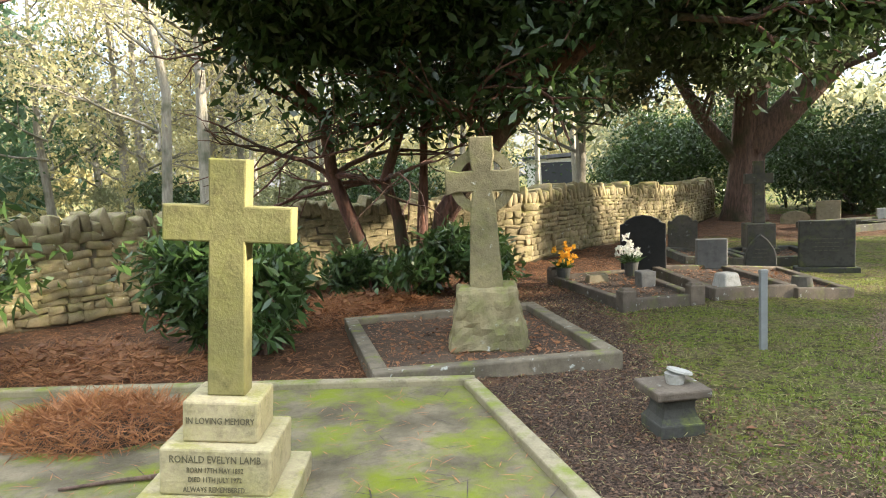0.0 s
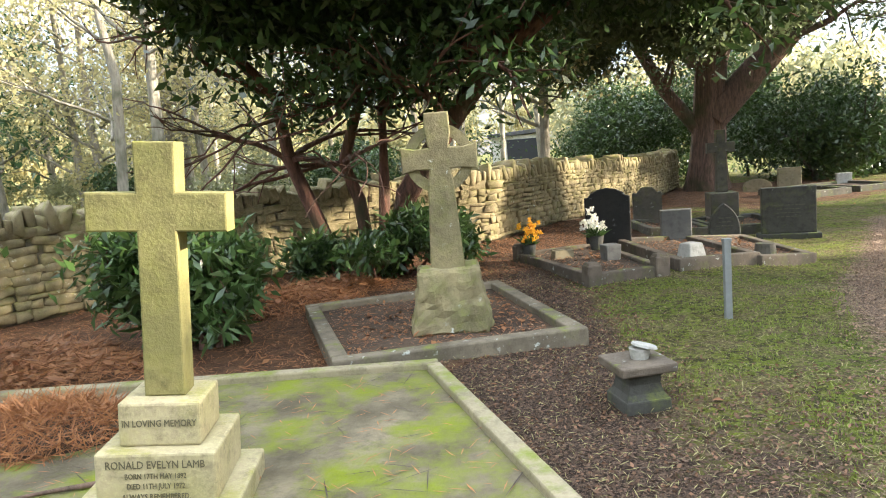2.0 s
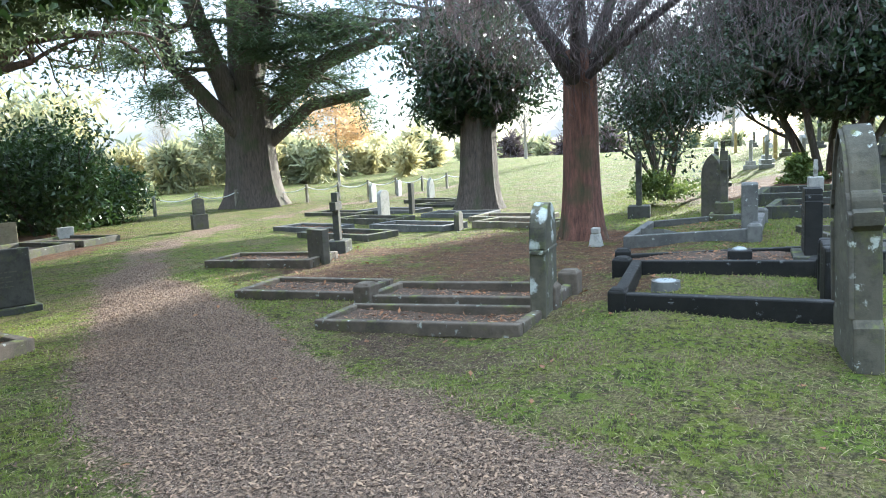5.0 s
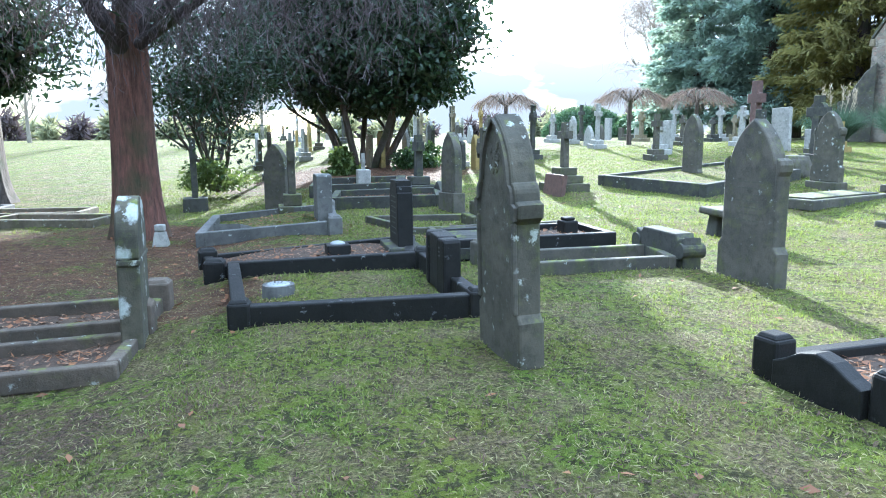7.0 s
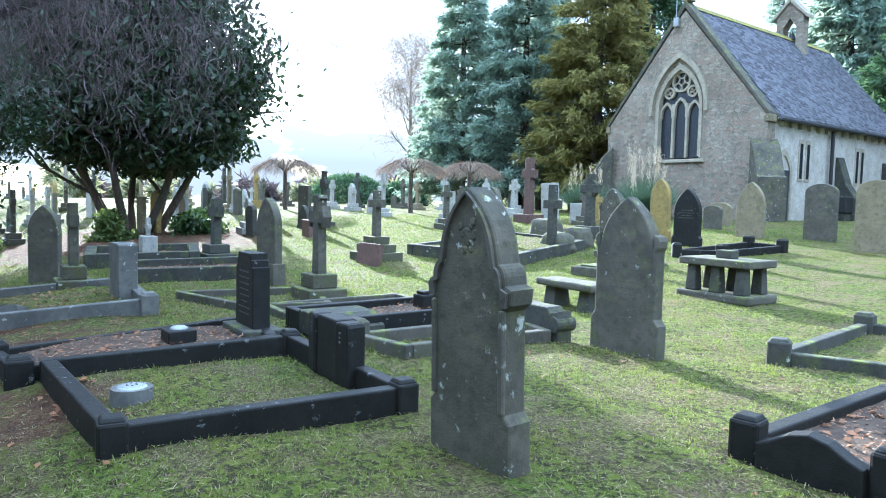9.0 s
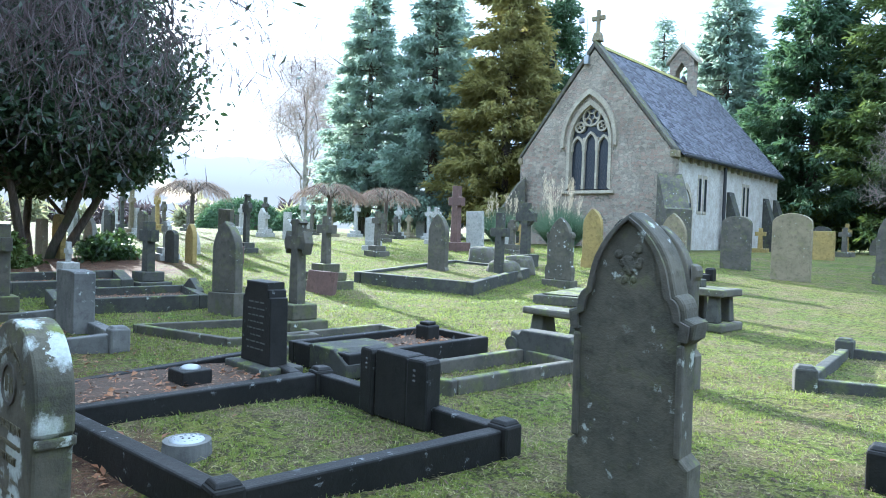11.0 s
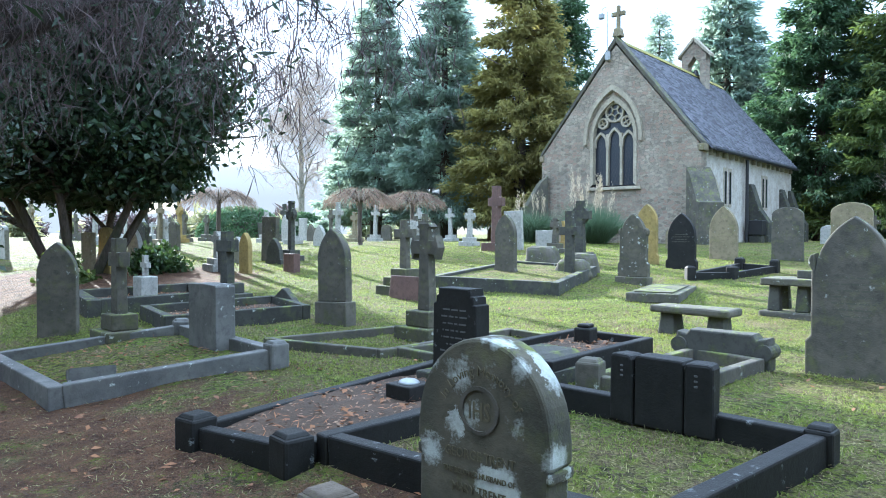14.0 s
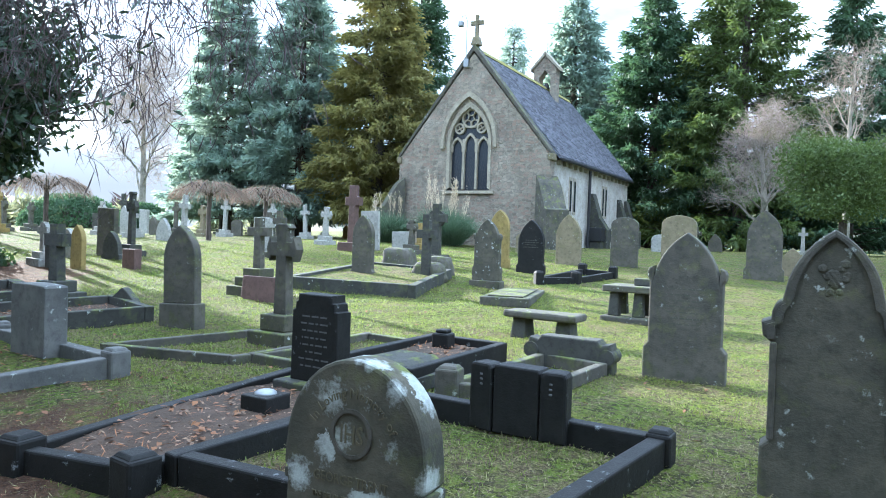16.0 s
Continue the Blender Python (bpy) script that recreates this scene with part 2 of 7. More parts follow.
M["birch"] = leafy("yellow_green_leaves", (0.27, 0.25, 0.12), (0.40, 0.36, 0.18), 0.5, 0.6)
M["hazel"] = leafy("hedge_leaves", (0.13, 0.15, 0.075), (0.24, 0.24, 0.13), 0.45, 0.6)
M["orange"] = leafy("autumn_leaves", (0.42, 0.26, 0.11), (0.5, 0.34, 0.17), 0.5, 0.6)
M["pampas"] = leafy("pampas_blades", (0.06, 0.11, 0.06), (0.14, 0.20, 0.11), 0.3, 0.6)
M["plume"] = leafy("pampas_plumes", (0.55, 0.42, 0.28), (0.7, 0.56, 0.40), 0.4, 0.9)
M["bark_red"] = bark("red_brown_bark", (0.07, 0.036, 0.026), (0.20, 0.095, 0.065))
M["bark_dark"] = bark("dark_bark", (0.045, 0.036, 0.03), (0.12, 0.095, 0.075))
M["bark_grey"] = bark("grey_twig_bark", (0.03, 0.024, 0.023), (0.075, 0.058, 0.055))
M["bark_oak"] = bark("fluted_bark", (0.07, 0.046, 0.036), (0.21, 0.13, 0.095))
M["bark_pale"] = bark("pale_bark", (0.20, 0.18, 0.14), (0.33, 0.30, 0.24))
M["petal_o"] = leafy("orange_petals", (0.75, 0.28, 0.02), (0.85, 0.5, 0.05), 0.3, 0.6)
M["petal_w"] = leafy("white_petals", (0.75, 0.74, 0.72), (0.8, 0.78, 0.6), 0.3, 0.6)
M["glass"] = plain("leaded_glass", (0.03, 0.035, 0.045), 0.15)
M["slate"] = stone("clay_tile", (0.14, 0.145, 0.17), (0.075, 0.075, 0.09), lichen=0.25, moss=0.3, lichen_c=(0.3, 0.3, 0.3))
M["ridge_moss"] = stone("mossy_ridge", (0.26, 0.23, 0.08), (0.16, 0.15, 0.06), moss=0.7, moss_c=(0.30, 0.27, 0.04))
M["moss_cap"] = stone("moss_grown_weathering", (0.34, 0.29, 0.06), (0.20, 0.18, 0.05), moss=0.9, moss_c=(0.33, 0.31, 0.03))
M["dressed"] = stone("dressed_stone", (0.38, 0.34, 0.25), (0.27, 0.24, 0.18), lichen=0.15, relief=0.3)


def church_stone():
    """Coursed rubble of mixed buff, pink and grey stones in pale mortar."""
    m, nt, b = nodes_of("church_rubble")
    co = nt.nodes.new("ShaderNodeTexCoord")
    warp = noise_node(nt, 2.5, 3)
    add = nt.nodes.new("ShaderNodeVectorMath")
    add.operation = "MULTIPLY_ADD"
    add.inputs[1].default_value = (0.22, 0.22, 0.22)
    nt.links.new(warp.outputs["Color"], add.inputs[0])
    nt.links.new(co.outputs["Object"], add.inputs[2])
    mp = nt.nodes.new("ShaderNodeMapping")
    mp.inputs["Scale"].default_value = (5.2, 5.2, 9.0)
    nt.links.new(add.outputs[0], mp.inputs["Vector"])
    v = nt.nodes.new("ShaderNodeTexVoronoi")
    e = nt.nodes.new("ShaderNodeTexVoronoi")
    e.feature = "DISTANCE_TO_EDGE"
    for q in (v, e):
        q.inputs["Scale"].default_value, q.inputs["Randomness"].default_value = 1.0, 0.82
        nt.links.new(mp.outputs["Vector"], q.inputs["Vector"])
    sep = nt.nodes.new("ShaderNodeSeparateColor")
    nt.links.new(v.outputs["Color"], sep.inputs["Color"])
    col = mix(nt, sep.outputs["Red"], (0.37, 0.315, 0.235), (0.17, 0.145, 0.11))
    col = mix(nt, ramp(nt, sep.outputs["Green"], 0.62, 0.8), col, (0.29, 0.21, 0.155))
    big = noise_node(nt, 0.5, 4)
    col = mix(nt, mathn(nt, "MULTIPLY", ramp(nt, big.outputs["Fac"], 0.5, 0.68), 0.55), col, (0.46, 0.41, 0.32))
    joint = ramp(nt, e.outputs["Distance"], 0.02, 0.09)
    col = mix(nt, joint, (0.31, 0.275, 0.215), col)
    stain = noise_node(nt, 0.9, 6, 0.7)
    col = mix(nt, mathn(nt, "MULTIPLY", ramp(nt, stain.outputs["Fac"], 0.5, 0.68), 0.6), col, (0.12, 0.105, 0.085))
    fine = noise_node(nt, 25, 4)
    col = mix(nt, ramp(nt, fine.outputs["Fac"], 0.5, 0.8), col, (0.2, 0.19, 0.14))
    nt.links.new(col, b.inputs["Base Color"])
    b.inputs["Roughness"].default_value = 0.95
    bump(nt, b, mathn(nt, "ADD", joint, mathn(nt, "MULTIPLY", fine.outputs["Fac"], 0.5)), 0.8, 0.06)
    return m


M["church"] = church_stone()


def roof_material():
    """Old clay tiles, each of its own tone, dusted with pale lichen."""
    m, nt, b = nodes_of("tile_courses")
    geo = nt.nodes.new("ShaderNodeNewGeometry")
    big, fine = noise_node(nt, 0.8, 5), noise_node(nt, 14, 4)
    col = mix(nt, geo.outputs["Random Per Island"], (0.045, 0.045, 0.055), (0.17, 0.17, 0.195))
    col = mix(nt, mathn(nt, "MULTIPLY", ramp(nt, big.outputs["Fac"], 0.5, 0.7), 0.5), col, (0.05, 0.05, 0.055))
    col = mix(nt, mathn(nt, "MULTIPLY", ramp(nt, fine.outputs["Fac"], 0.58, 0.7), 0.6), col, (0.30, 0.31, 0.31))
    nt.links.new(col, b.inputs["Base Color"])
    b.inputs["Roughness"].default_value = 0.85
    bump(nt, b, fine.outputs["Fac"], 0.5, 0.03)
    return m


M["tiles"] = roof_material()
M["limewash"] = stone("limewashed_rubble", (0.50, 0.48, 0.43), (0.34, 0.31, 0.26), lichen=0.2, grain=20, relief=0.8)


def ground_material():
    """Grass, needle litter, dark soil and wood-chip path, chosen by the sheet's own zone attributes with ragged edges."""
    m, nt, b = nodes_of("churchyard_ground")

    def zone(key):
        a = nt.nodes.new("ShaderNodeAttribute")
        a.attribute_name = key
        return a.outputs["Fac"]

    n1, n2, n3 = noise_node(nt, 0.8, 5, 0.6, "World"), noise_node(nt, 5.0, 6, 0.7, "World"), noise_node(nt, 45, 4, 0.7, "World")
    n4 = noise_node(nt, 120, 2, 0.6, "World")
    n5 = noise_node(nt, 16, 4, 0.75, "World")
    g1 = mix(nt, ramp(nt, n1.outputs["Fac"], 0.35, 0.65), (0.12, 0.172, 0.02), (0.18, 0.188, 0.03))
    g1 = mix(nt, ramp(nt, n2.outputs["Fac"], 0.52, 0.72), g1, (0.19, 0.18, 0.06))
    g1 = mix(nt, mathn(nt, "MULTIPLY", ramp(nt, n5.outputs["Fac"], 0.47, 0.56), 0.9), g1, (0.04, 0.034, 0.018))
    g1 = mix(nt, mathn(nt, "MULTIPLY", ramp(nt, n3.outputs["Fac"], 0.55, 0.7), 0.5), g1, (0.25, 0.29, 0.075))
    g1 = mix(nt, mathn(nt, "MULTIPLY", ramp(nt, n4.outputs["Fac"], 0.52, 0.68), 0.6), g1, (0.035, 0.05, 0.014))
    n6 = noise_node(nt, 1.9, 5, 0.7, "World")
    g1 = mix(nt, mathn(nt, "MULTIPLY", ramp(nt, n6.outputs["Fac"], 0.46, 0.6), 0.8), g1, mix(nt, ramp(nt, n3.outputs["Fac"], 0.42, 0.58), (0.075, 0.058, 0.03), (0.24, 0.19, 0.10)))
    need = mix(nt, ramp(nt, n2.outputs["Fac"], 0.38, 0.62), (0.16, 0.09, 0.05), (0.075, 0.045, 0.03))
    need = mix(nt, mathn(nt, "MULTIPLY", ramp(nt, n3.outputs["Fac"], 0.5, 0.75), 0.6), need, (0.27, 0.14, 0.07))
    soil = mix(nt, ramp(nt, n3.outputs["Fac"], 0.45, 0.6), (0.035, 0.024, 0.018), (0.13, 0.085, 0.058))
    soil = mix(nt, ramp(nt, n4.outputs["Fac"], 0.56, 0.68), soil, (0.24, 0.17, 0.12))
    chip = mix(nt, ramp(nt, n3.outputs["Fac"], 0.42, 0.58), (0.06, 0.04, 0.028), (0.24, 0.165, 0.115))
    chip = mix(nt, ramp(nt, n4.outputs["Fac"], 0.55, 0.7), chip, (0.5, 0.385, 0.29))
    edge = mathn(nt, "SUBTRACT", mathn(nt, "ADD", mathn(nt, "ADD", n1.outputs["Fac"], mathn(nt, "MULTIPLY", n2.outputs["Fac"], 0.8)), mathn(nt, "MULTIPLY", n3.outputs["Fac"], 0.7)), 1.25)

    def cut(key):
        return ramp(nt, mathn(nt, "ADD", zone(key), edge), 0.40, 0.60)

    col = mix(nt, cut("soil"), g1, soil)
    col = mix(nt, cut("needle"), col, need)
    col = mix(nt, cut("path"), col, chip)
    nt.links.new(col, b.inputs["Base Color"])
    b.inputs["Roughness"].default_value = 0.95
    b.inputs["Specular IOR Level"].default_value = 0.15
    bump(nt, b, mathn(nt, "ADD", mathn(nt, "ADD", n3.outputs["Fac"], n5.outputs["Fac"]), mathn(nt, "MULTIPLY", n4.outputs["Fac"], 0.5)), 1.0, 0.05)
    return m


M["ground"] = ground_material()


# ---- geometry helpers ----
def sm(u):
    u = np.clip(u, 0, 1)
    return u * u * (3 - 2 * u)


def gz(x, y):
    """Height of the ground."""
    rise = sm(((x - y) / 1.414 - 7) / 21)
    dip = 0.2 * sm((x - 3) / 3) * sm((y - 3) / 2) * (1 - sm((x - 30) / 20))
    return rise - dip


def part(name, bm, mat, parent=None, label="", smooth=False):
    me = bpy.data.meshes.new(name)
    if smooth:
        for f in bm.faces:
            f.smooth = True
    bm.to_mesh(me)
    bm.free()
    me.materials.append(mat)
    ob = new(name, me)
    if parent is not None:
        ob.parent = parent
    if label:
        tagged(ob, label)
    return ob


def raw(name, verts, faces, mat, parent=None, smooth=False):
    """One mesh from arrays; faces is an (n, k) index array."""
    verts, faces = np.asarray(verts, np.float32), np.asarray(faces, np.int32)
    me = bpy.data.meshes.new(name)
    k = faces.shape[1]
    me.vertices.add(len(verts))
    me.vertices.foreach_set("co", verts.ravel())
    me.loops.add(faces.size)
    me.loops.foreach_set("vertex_index", faces.ravel())
    me.polygons.add(len(faces))
    me.polygons.foreach_set("loop_start", np.arange(len(faces), dtype=np.int32) * k)
    me.polygons.foreach_set("loop_total", np.full(len(faces), k, np.int32))
    if smooth:
        me.polygons.foreach_set("use_smooth", np.ones(len(faces), bool))
    me.update(calc_edges=True)
    me.materials.append(mat)
    ob = new(name, me)
    if parent is not None:
        ob.parent = parent
    return ob


def thing(name, x, y, rz, label, category, group="", z=None, rx=0.0, ry=0.0):
    ob = new(name)
    ob.empty_display_size = 0.1
    ob.matrix_world = pose(x, y, float(gz(x, y)) if z is None else z, rx, ry, rz)
    return tagged(ob, label, category, group)


def box(bm, x0, x1, y0, y1, z0, z1, bev=0.0, taper=0.0):
    """A box with softened edges; taper draws the top in."""
    vs = []
    for z, k in ((z0, 0.0), (z1, taper)):
        cx, cy = (x0 + x1) / 2, (y0 + y1) / 2
        for x, y in ((x0, y0), (x1, y0), (x1, y1), (x0, y1)):
            vs.append(bm.verts.new((x + (cx - x) * k, y + (cy - y) * k, z)))
    fs = [bm.faces.new([vs[i] for i in q]) for q in ((3, 2, 1, 0), (4, 5, 6, 7), (0, 1, 5, 4), (1, 2, 6, 5), (2, 3, 7, 6), (3, 0, 4, 7))]
    if bev:
        edges = {e for f in fs for e in f.edges}
        bmesh.ops.bevel(bm, geom=list(edges), offset=bev, segments=2, affect="EDGES", profile=0.5)
    return bm


def one_box(x0, x1, y0, y1, z0, z1, bev=0.012, taper=0.0):
    return box(bmesh.new(), x0, x1, y0, y1, z0, z1, bev, taper)


def prism(pts, y0, y1, bev=0.012):
    """A profile in x, z made solid from y0 to y1, with softened rims."""
    bm = bmesh.new()
    a = [bm.verts.new((x, y0, z)) for x, z in pts]
    b = [bm.verts.new((x, y1, z)) for x, z in pts]
    n = len(pts)
    f1, f2 = bm.faces.new(a), bm.faces.new(b[::-1])
    for i in range(n):
        j = (i + 1) % n
        bm.faces.new((a[j], a[i], b[i], b[j]))
    bm.normal_update()
    if bev:
        edges = set(f1.edges) | set(f2.edges)
        bmesh.ops.bevel(bm, geom=list(edges), offset=bev, segments=2, affect="EDGES", profile=0.5)
    return bm


def flat_prism(pts, z0, z1, bev=0.012):
    """A plan in x, y made solid from z0 to z1."""
    bm = bmesh.new()
    a = [bm.verts.new((x, y, z0)) for x, y in pts]
    b = [bm.verts.new((x, y, z1)) for x, y in pts]
    n = len(pts)
    bm.faces.new(a[::-1])
    f2 = bm.faces.new(b)
    for i in range(n):
        j = (i + 1) % n
        bm.faces.new((a[i], a[j], b[j], b[i]))
    bmesh.ops.recalc_face_normals(bm, faces=bm.faces[:])
    if bev:
        bmesh.ops.bevel(bm, geom=list(f2.edges), offset=bev, segments=2, affect="EDGES", profile=0.5)
    return bm


def arc(cx, cz, r, a0, a1, n=8):
    return [(cx + r * math.cos(radians(a0 + (a1 - a0) * i / n)), cz + r * math.sin(radians(a0 + (a1 - a0) * i / n))) for i in range(n + 1)]


def mirror(pts):
    """The left half of a profile, bottom to top, completed to the right."""
    right = [(-x, z) for x, z in pts[::-1] if abs(x) > 1e-4]
    return (pts + right)[::-1]


def profile(kind, w, h):
    s = w / 2
    if kind == "round":
        return mirror([(-s, 0), (-s, h - s * 0.55)] + [(-s * math.cos(t * math.pi / 18), h - s * 0.55 + s * 0.55 * math.sin(t * math.pi / 18)) for t in range(1, 10)])
    if kind == "gothic":
        r = w * 1.05
        top = h - math.sqrt(r * r - (r - s) ** 2)
        return mirror([(-s, 0), (-s, top)] + [(r - s - r * math.cos(a), top + r * math.sin(a)) for a in np.linspace(0, math.acos((r - s) / r), 9)[1:]])
    if kind == "based_gothic":
        s2 = s * 0.88
        r = s2 * 2 * 1.0
        top = h - math.sqrt(r * r - (r - s2) ** 2)
        return mirror([(-s, 0), (-s, h * 0.13), (-s2, h * 0.17), (-s2, top)] + [(r - s2 - r * math.cos(a), top + r * math.sin(a)) for a in np.linspace(0, math.acos((r - s2) / r), 9)[1:]])
    if kind == "shouldered":
        s2, s3 = s * 0.88, s * 0.80
        z = h * 0.74
        r = s3 * 2.0
        rise = math.sqrt(r * r - (r - s3) ** 2)
        top = h - rise
        return mirror([(-s, 0), (-s, h * 0.2), (-s2, h * 0.24), (-s2, z - 0.12), (-s2 - 0.025, z - 0.08), (-s2 - 0.03, z - 0.02), (-s2 - 0.012, z + 0.02), (-s3, max(top, z + 0.04))]
                      + [(r - s3 - r * math.cos(a), top + rise * math.sin(a) / math.sin(math.acos((r - s3) / r))) for a in np.linspace(0, math.acos((r - s3) / r), 9)[1:]])
    if kind == "trefoil":
        s2 = s * 0.86
        z = h * 0.66
        c = s2 * 0.82
        lobe = [(-c + (s2 - c) * 0 + -(s2 - c) * math.cos(a) * 1.15, z + 0.02 + (s2 - c) * math.sin(a) * 1.7) for a in np.linspace(0, math.pi * 0.45, 6)]
        r = c * 2.3
        zt = lobe[-1][1]
        amax = math.acos((r - c) / r)
        rise = r * math.sin(amax)
        k = (h - zt) / rise
        return mirror([(-s, 0), (-s, h * 0.17), (-s2, h * 0.2), (-s2, z - 0.14), (-s2 - 0.05, z - 0.1), (-s2 - 0.06, z - 0.02), (-s2 - 0.01, z)] + lobe
                      + [(r - c - r * math.cos(a), zt + k * r * math.sin(a)) for a in np.linspace(0, amax, 9)[1:]])
    if kind == "scroll":
        return mirror([(-s, 0), (-s, h * 0.82), (-s * 0.92, h * 0.86), (-s * 0.7, h * 0.84), (-s * 0.6, h * 0.9), (-s * 0.35, h * 0.985), (0, h)])
    if kind == "peak":
        return mirror([(-s, 0), (-s, h * 0.45), (-s * 0.8, h * 0.6), (-s * 0.35, h * 0.85), (-s * 0.12, h * 0.97), (0, h)])
    if kind == "ogee":
        return mirror([(-s, 0), (-s, h * 0.84), (-s * 0.82, h * 0.86), (-s * 0.72, h * 0.91), (-s * 0.4, h * 0.975), (0, h)])
    return mirror([(-s, 0), (-s, h)])


def letter_mesh(text, size, depth=0.003, bend=0.0):
    cu = bpy.data.curves.new("lettering", "FONT")
    cu.body, cu.size, cu.extrude, cu.align_x = text, size, depth, "CENTER"
    cu.resolution_u = 2
    tmp = bpy.data.objects.new("lettering", cu)
    scene.collection.objects.link(tmp)
    dg = bpy.context.evaluated_depsgraph_get()
    me = bpy.data.meshes.new_from_object(tmp.evaluated_get(dg))
    bpy.data.objects.remove(tmp)
    bpy.data.curves.remove(cu)
    if bend:
        for v in me.vertices:
            a = v.co.x / bend
            r = bend + v.co.y
            v.co = (r * math.sin(a), r * math.cos(a) - bend, v.co.z)
    return me


def inscription(text, size, mat, parent, x, y, z, back=False, bend=0.0, squeeze=1.0):
    """Cut or leaded letters standing on a face that looks along +y (or -y)."""
    me = letter_mesh(text, size, 0.002, bend)
    me.materials.clear()
    me.materials.append(mat)
    ob = new("inscription", me)
    ob.parent = parent
    ob.matrix_local = pose(x, y, z, 90, 0, 0 if back else 180) @ Matrix.Diagonal((squeeze, 1, 1, 1))
    return ob


def bars(parent, mat, y, z_top, w, rows, gap=0.055, seed=0):
    """Worn lines of lettering, too faint to read."""
    rng = random.Random(seed)
    for i in range(rows):
        bw = w * rng.uniform(0.55, 1.0)
        bm, x = bmesh.new(), -bw / 2
        while x < bw / 2:
            k = rng.uniform(0.03, 0.09)
            box(bm, x, min(x + k, bw / 2), y - 0.002, y + 0.0015, z_top - i * gap - 0.014, z_top - i * gap)
            x += k + 0.018
        part("inscription", bm, mat, parent)


# ---- ground: one sheet to the horizon ----
def axis(lo, hi, step, far):
    mid = list(np.arange(lo, hi, step))
    out, d, x = [], step * 1.25, mid[-1]
    while x < far:
        x += d
        d *= 1.25
        out.append(x)
    back, d, x = [], step * 1.25, lo
    while x > -far:
        x -= d
        d *= 1.25
        back.append(x)
    return np.array(back[::-1] + mid + out)


def seg_dist(x, y, pts):
    best = np.full(x.shape, 1e9)
    for (ax, ay), (bx, by) in zip(pts, pts[1:]):
        vx, vy = bx - ax, by - ay
        t = np.clip(((x - ax) * vx + (y - ay) * vy) / (vx * vx + vy * vy), 0, 1)
        best = np.minimum(best, np.hypot(x - ax - t * vx, y - ay - t * vy))
    return best


PATH_LINE = [(1.2, -2.5), (2.6, 1.6), (3.5, 3.4), (4.7, 5.6), (6.2, 8.0), (8.1, 11.0), (11.0, 14.4), (15.0, 16.6), (22.0, 18.2), (34.0, 19.0)]
WALL_LINE = [(-13.0, 1.2), (-9.2, 4.6), (-5.5, 7.5), (-2.4, 10.0), (1.3, 12.0), (4.3, 15.8), (9.0, 23.4)]


def inside_blob(x, y, cx, cy, r):
    return sm(1.5 - np.hypot(x - cx, y - cy) / r)


def zones(x, y):
    d = seg_dist(x, y, PATH_LINE)
    wide = 0.95 + 0.25 * sm((4 - y) / 3) - 0.25 * sm((y - 6) / 5)
    path = sm((wide + 0.6 - d) / 1.2) * (1 - 0.42 * sm((y - 8) / 5))
    dw = seg_dist(x, y, WALL_LINE)
    needle = sm((3.6 - dw) / 1.2) * sm((4.4 - x + (y - 8) * 0.35) / 2)
    needle = np.maximum(needle, sm((0.9 - x) / 0.8) * sm((y - 4.6) / 0.5) * sm((13 - y) / 2))
    needle = np.maximum(needle, 0.62 * inside_blob(x, y, 12.4, 5.6, 3.4))
    needle = np.maximum(needle, 0.62 * inside_blob(x, y, 8.7, 4.5, 1.3))
    needle = np.maximum(needle, 0.55 * inside_blob(x, y, 10.2, 7.4, 3.2))
    needle = np.maximum(needle, 0.8 * inside_blob(x, y, 22.0, 2.0, 3.5))
    needle = np.maximum(needle, 0.8 * inside_blob(x, y, 9.0, 20.0, 5.0))
    soil = sm((2.1 - x + 0.12 * (y - 4)) / 1.3) * sm((x + 0.6) / 0.6) * sm((10.5 - y) / 2)
    soil = np.maximum(soil, 0.55 * inside_blob(x, y, 2.2, 2.4, 1.5))
    soil = np.maximum(soil, 0.5 * inside_blob(x, y, 6.2, 4.9, 1.7))
    soil = np.maximum(soil, 0.6 * inside_blob(x, y, 9.2, 5.2, 1.6))
    return path, needle * (1 - path), soil * (1 - path)


def micro(x, y):
    return 0.018 * np.sin(x * 2.1 + 1.3 * np.sin(y * 1.7)) * np.sin(y * 2.6 + 0.8 * np.sin(x * 1.3)) + 0.008 * np.sin(x * 7.3 + y * 3.1) * np.sin(y * 6.1 - x * 2.7) - 0.02


def build_ground():
    xs, ys = axis(-8, 19, 0.14, 1500), axis(-7, 17, 0.14, 1500)
    X, Y = np.meshgrid(xs, ys)
    far = np.hypot(X - 8, Y - 2)
    Z = gz(X, Y) + micro(X, Y)
    Z = Z * (1 - sm((far - 60) / 60)) + 0.3 * sm((far - 60) / 60)
    nx, ny = len(xs), len(ys)
    idx = np.arange(nx * ny).reshape(ny, nx)
    faces = np.stack([idx[:-1, :-1], idx[:-1, 1:], idx[1:, 1:], idx[1:, :-1]], -1).reshape(-1, 4)
    ob = raw("ground", np.stack([X, Y, Z], -1).reshape(-1, 3), faces, M["ground"], smooth=True)
    for key, v in zip(("path", "needle", "soil"), zones(X, Y)):
        at = ob.data.attributes.new(key, "FLOAT", "POINT")
        at.data.foreach_set("value", v.ravel().astype(np.float32))
    tagged(ob, "mossy lawn with needle litter and a wood-chip path", "ground", kind="structure")


build_ground()


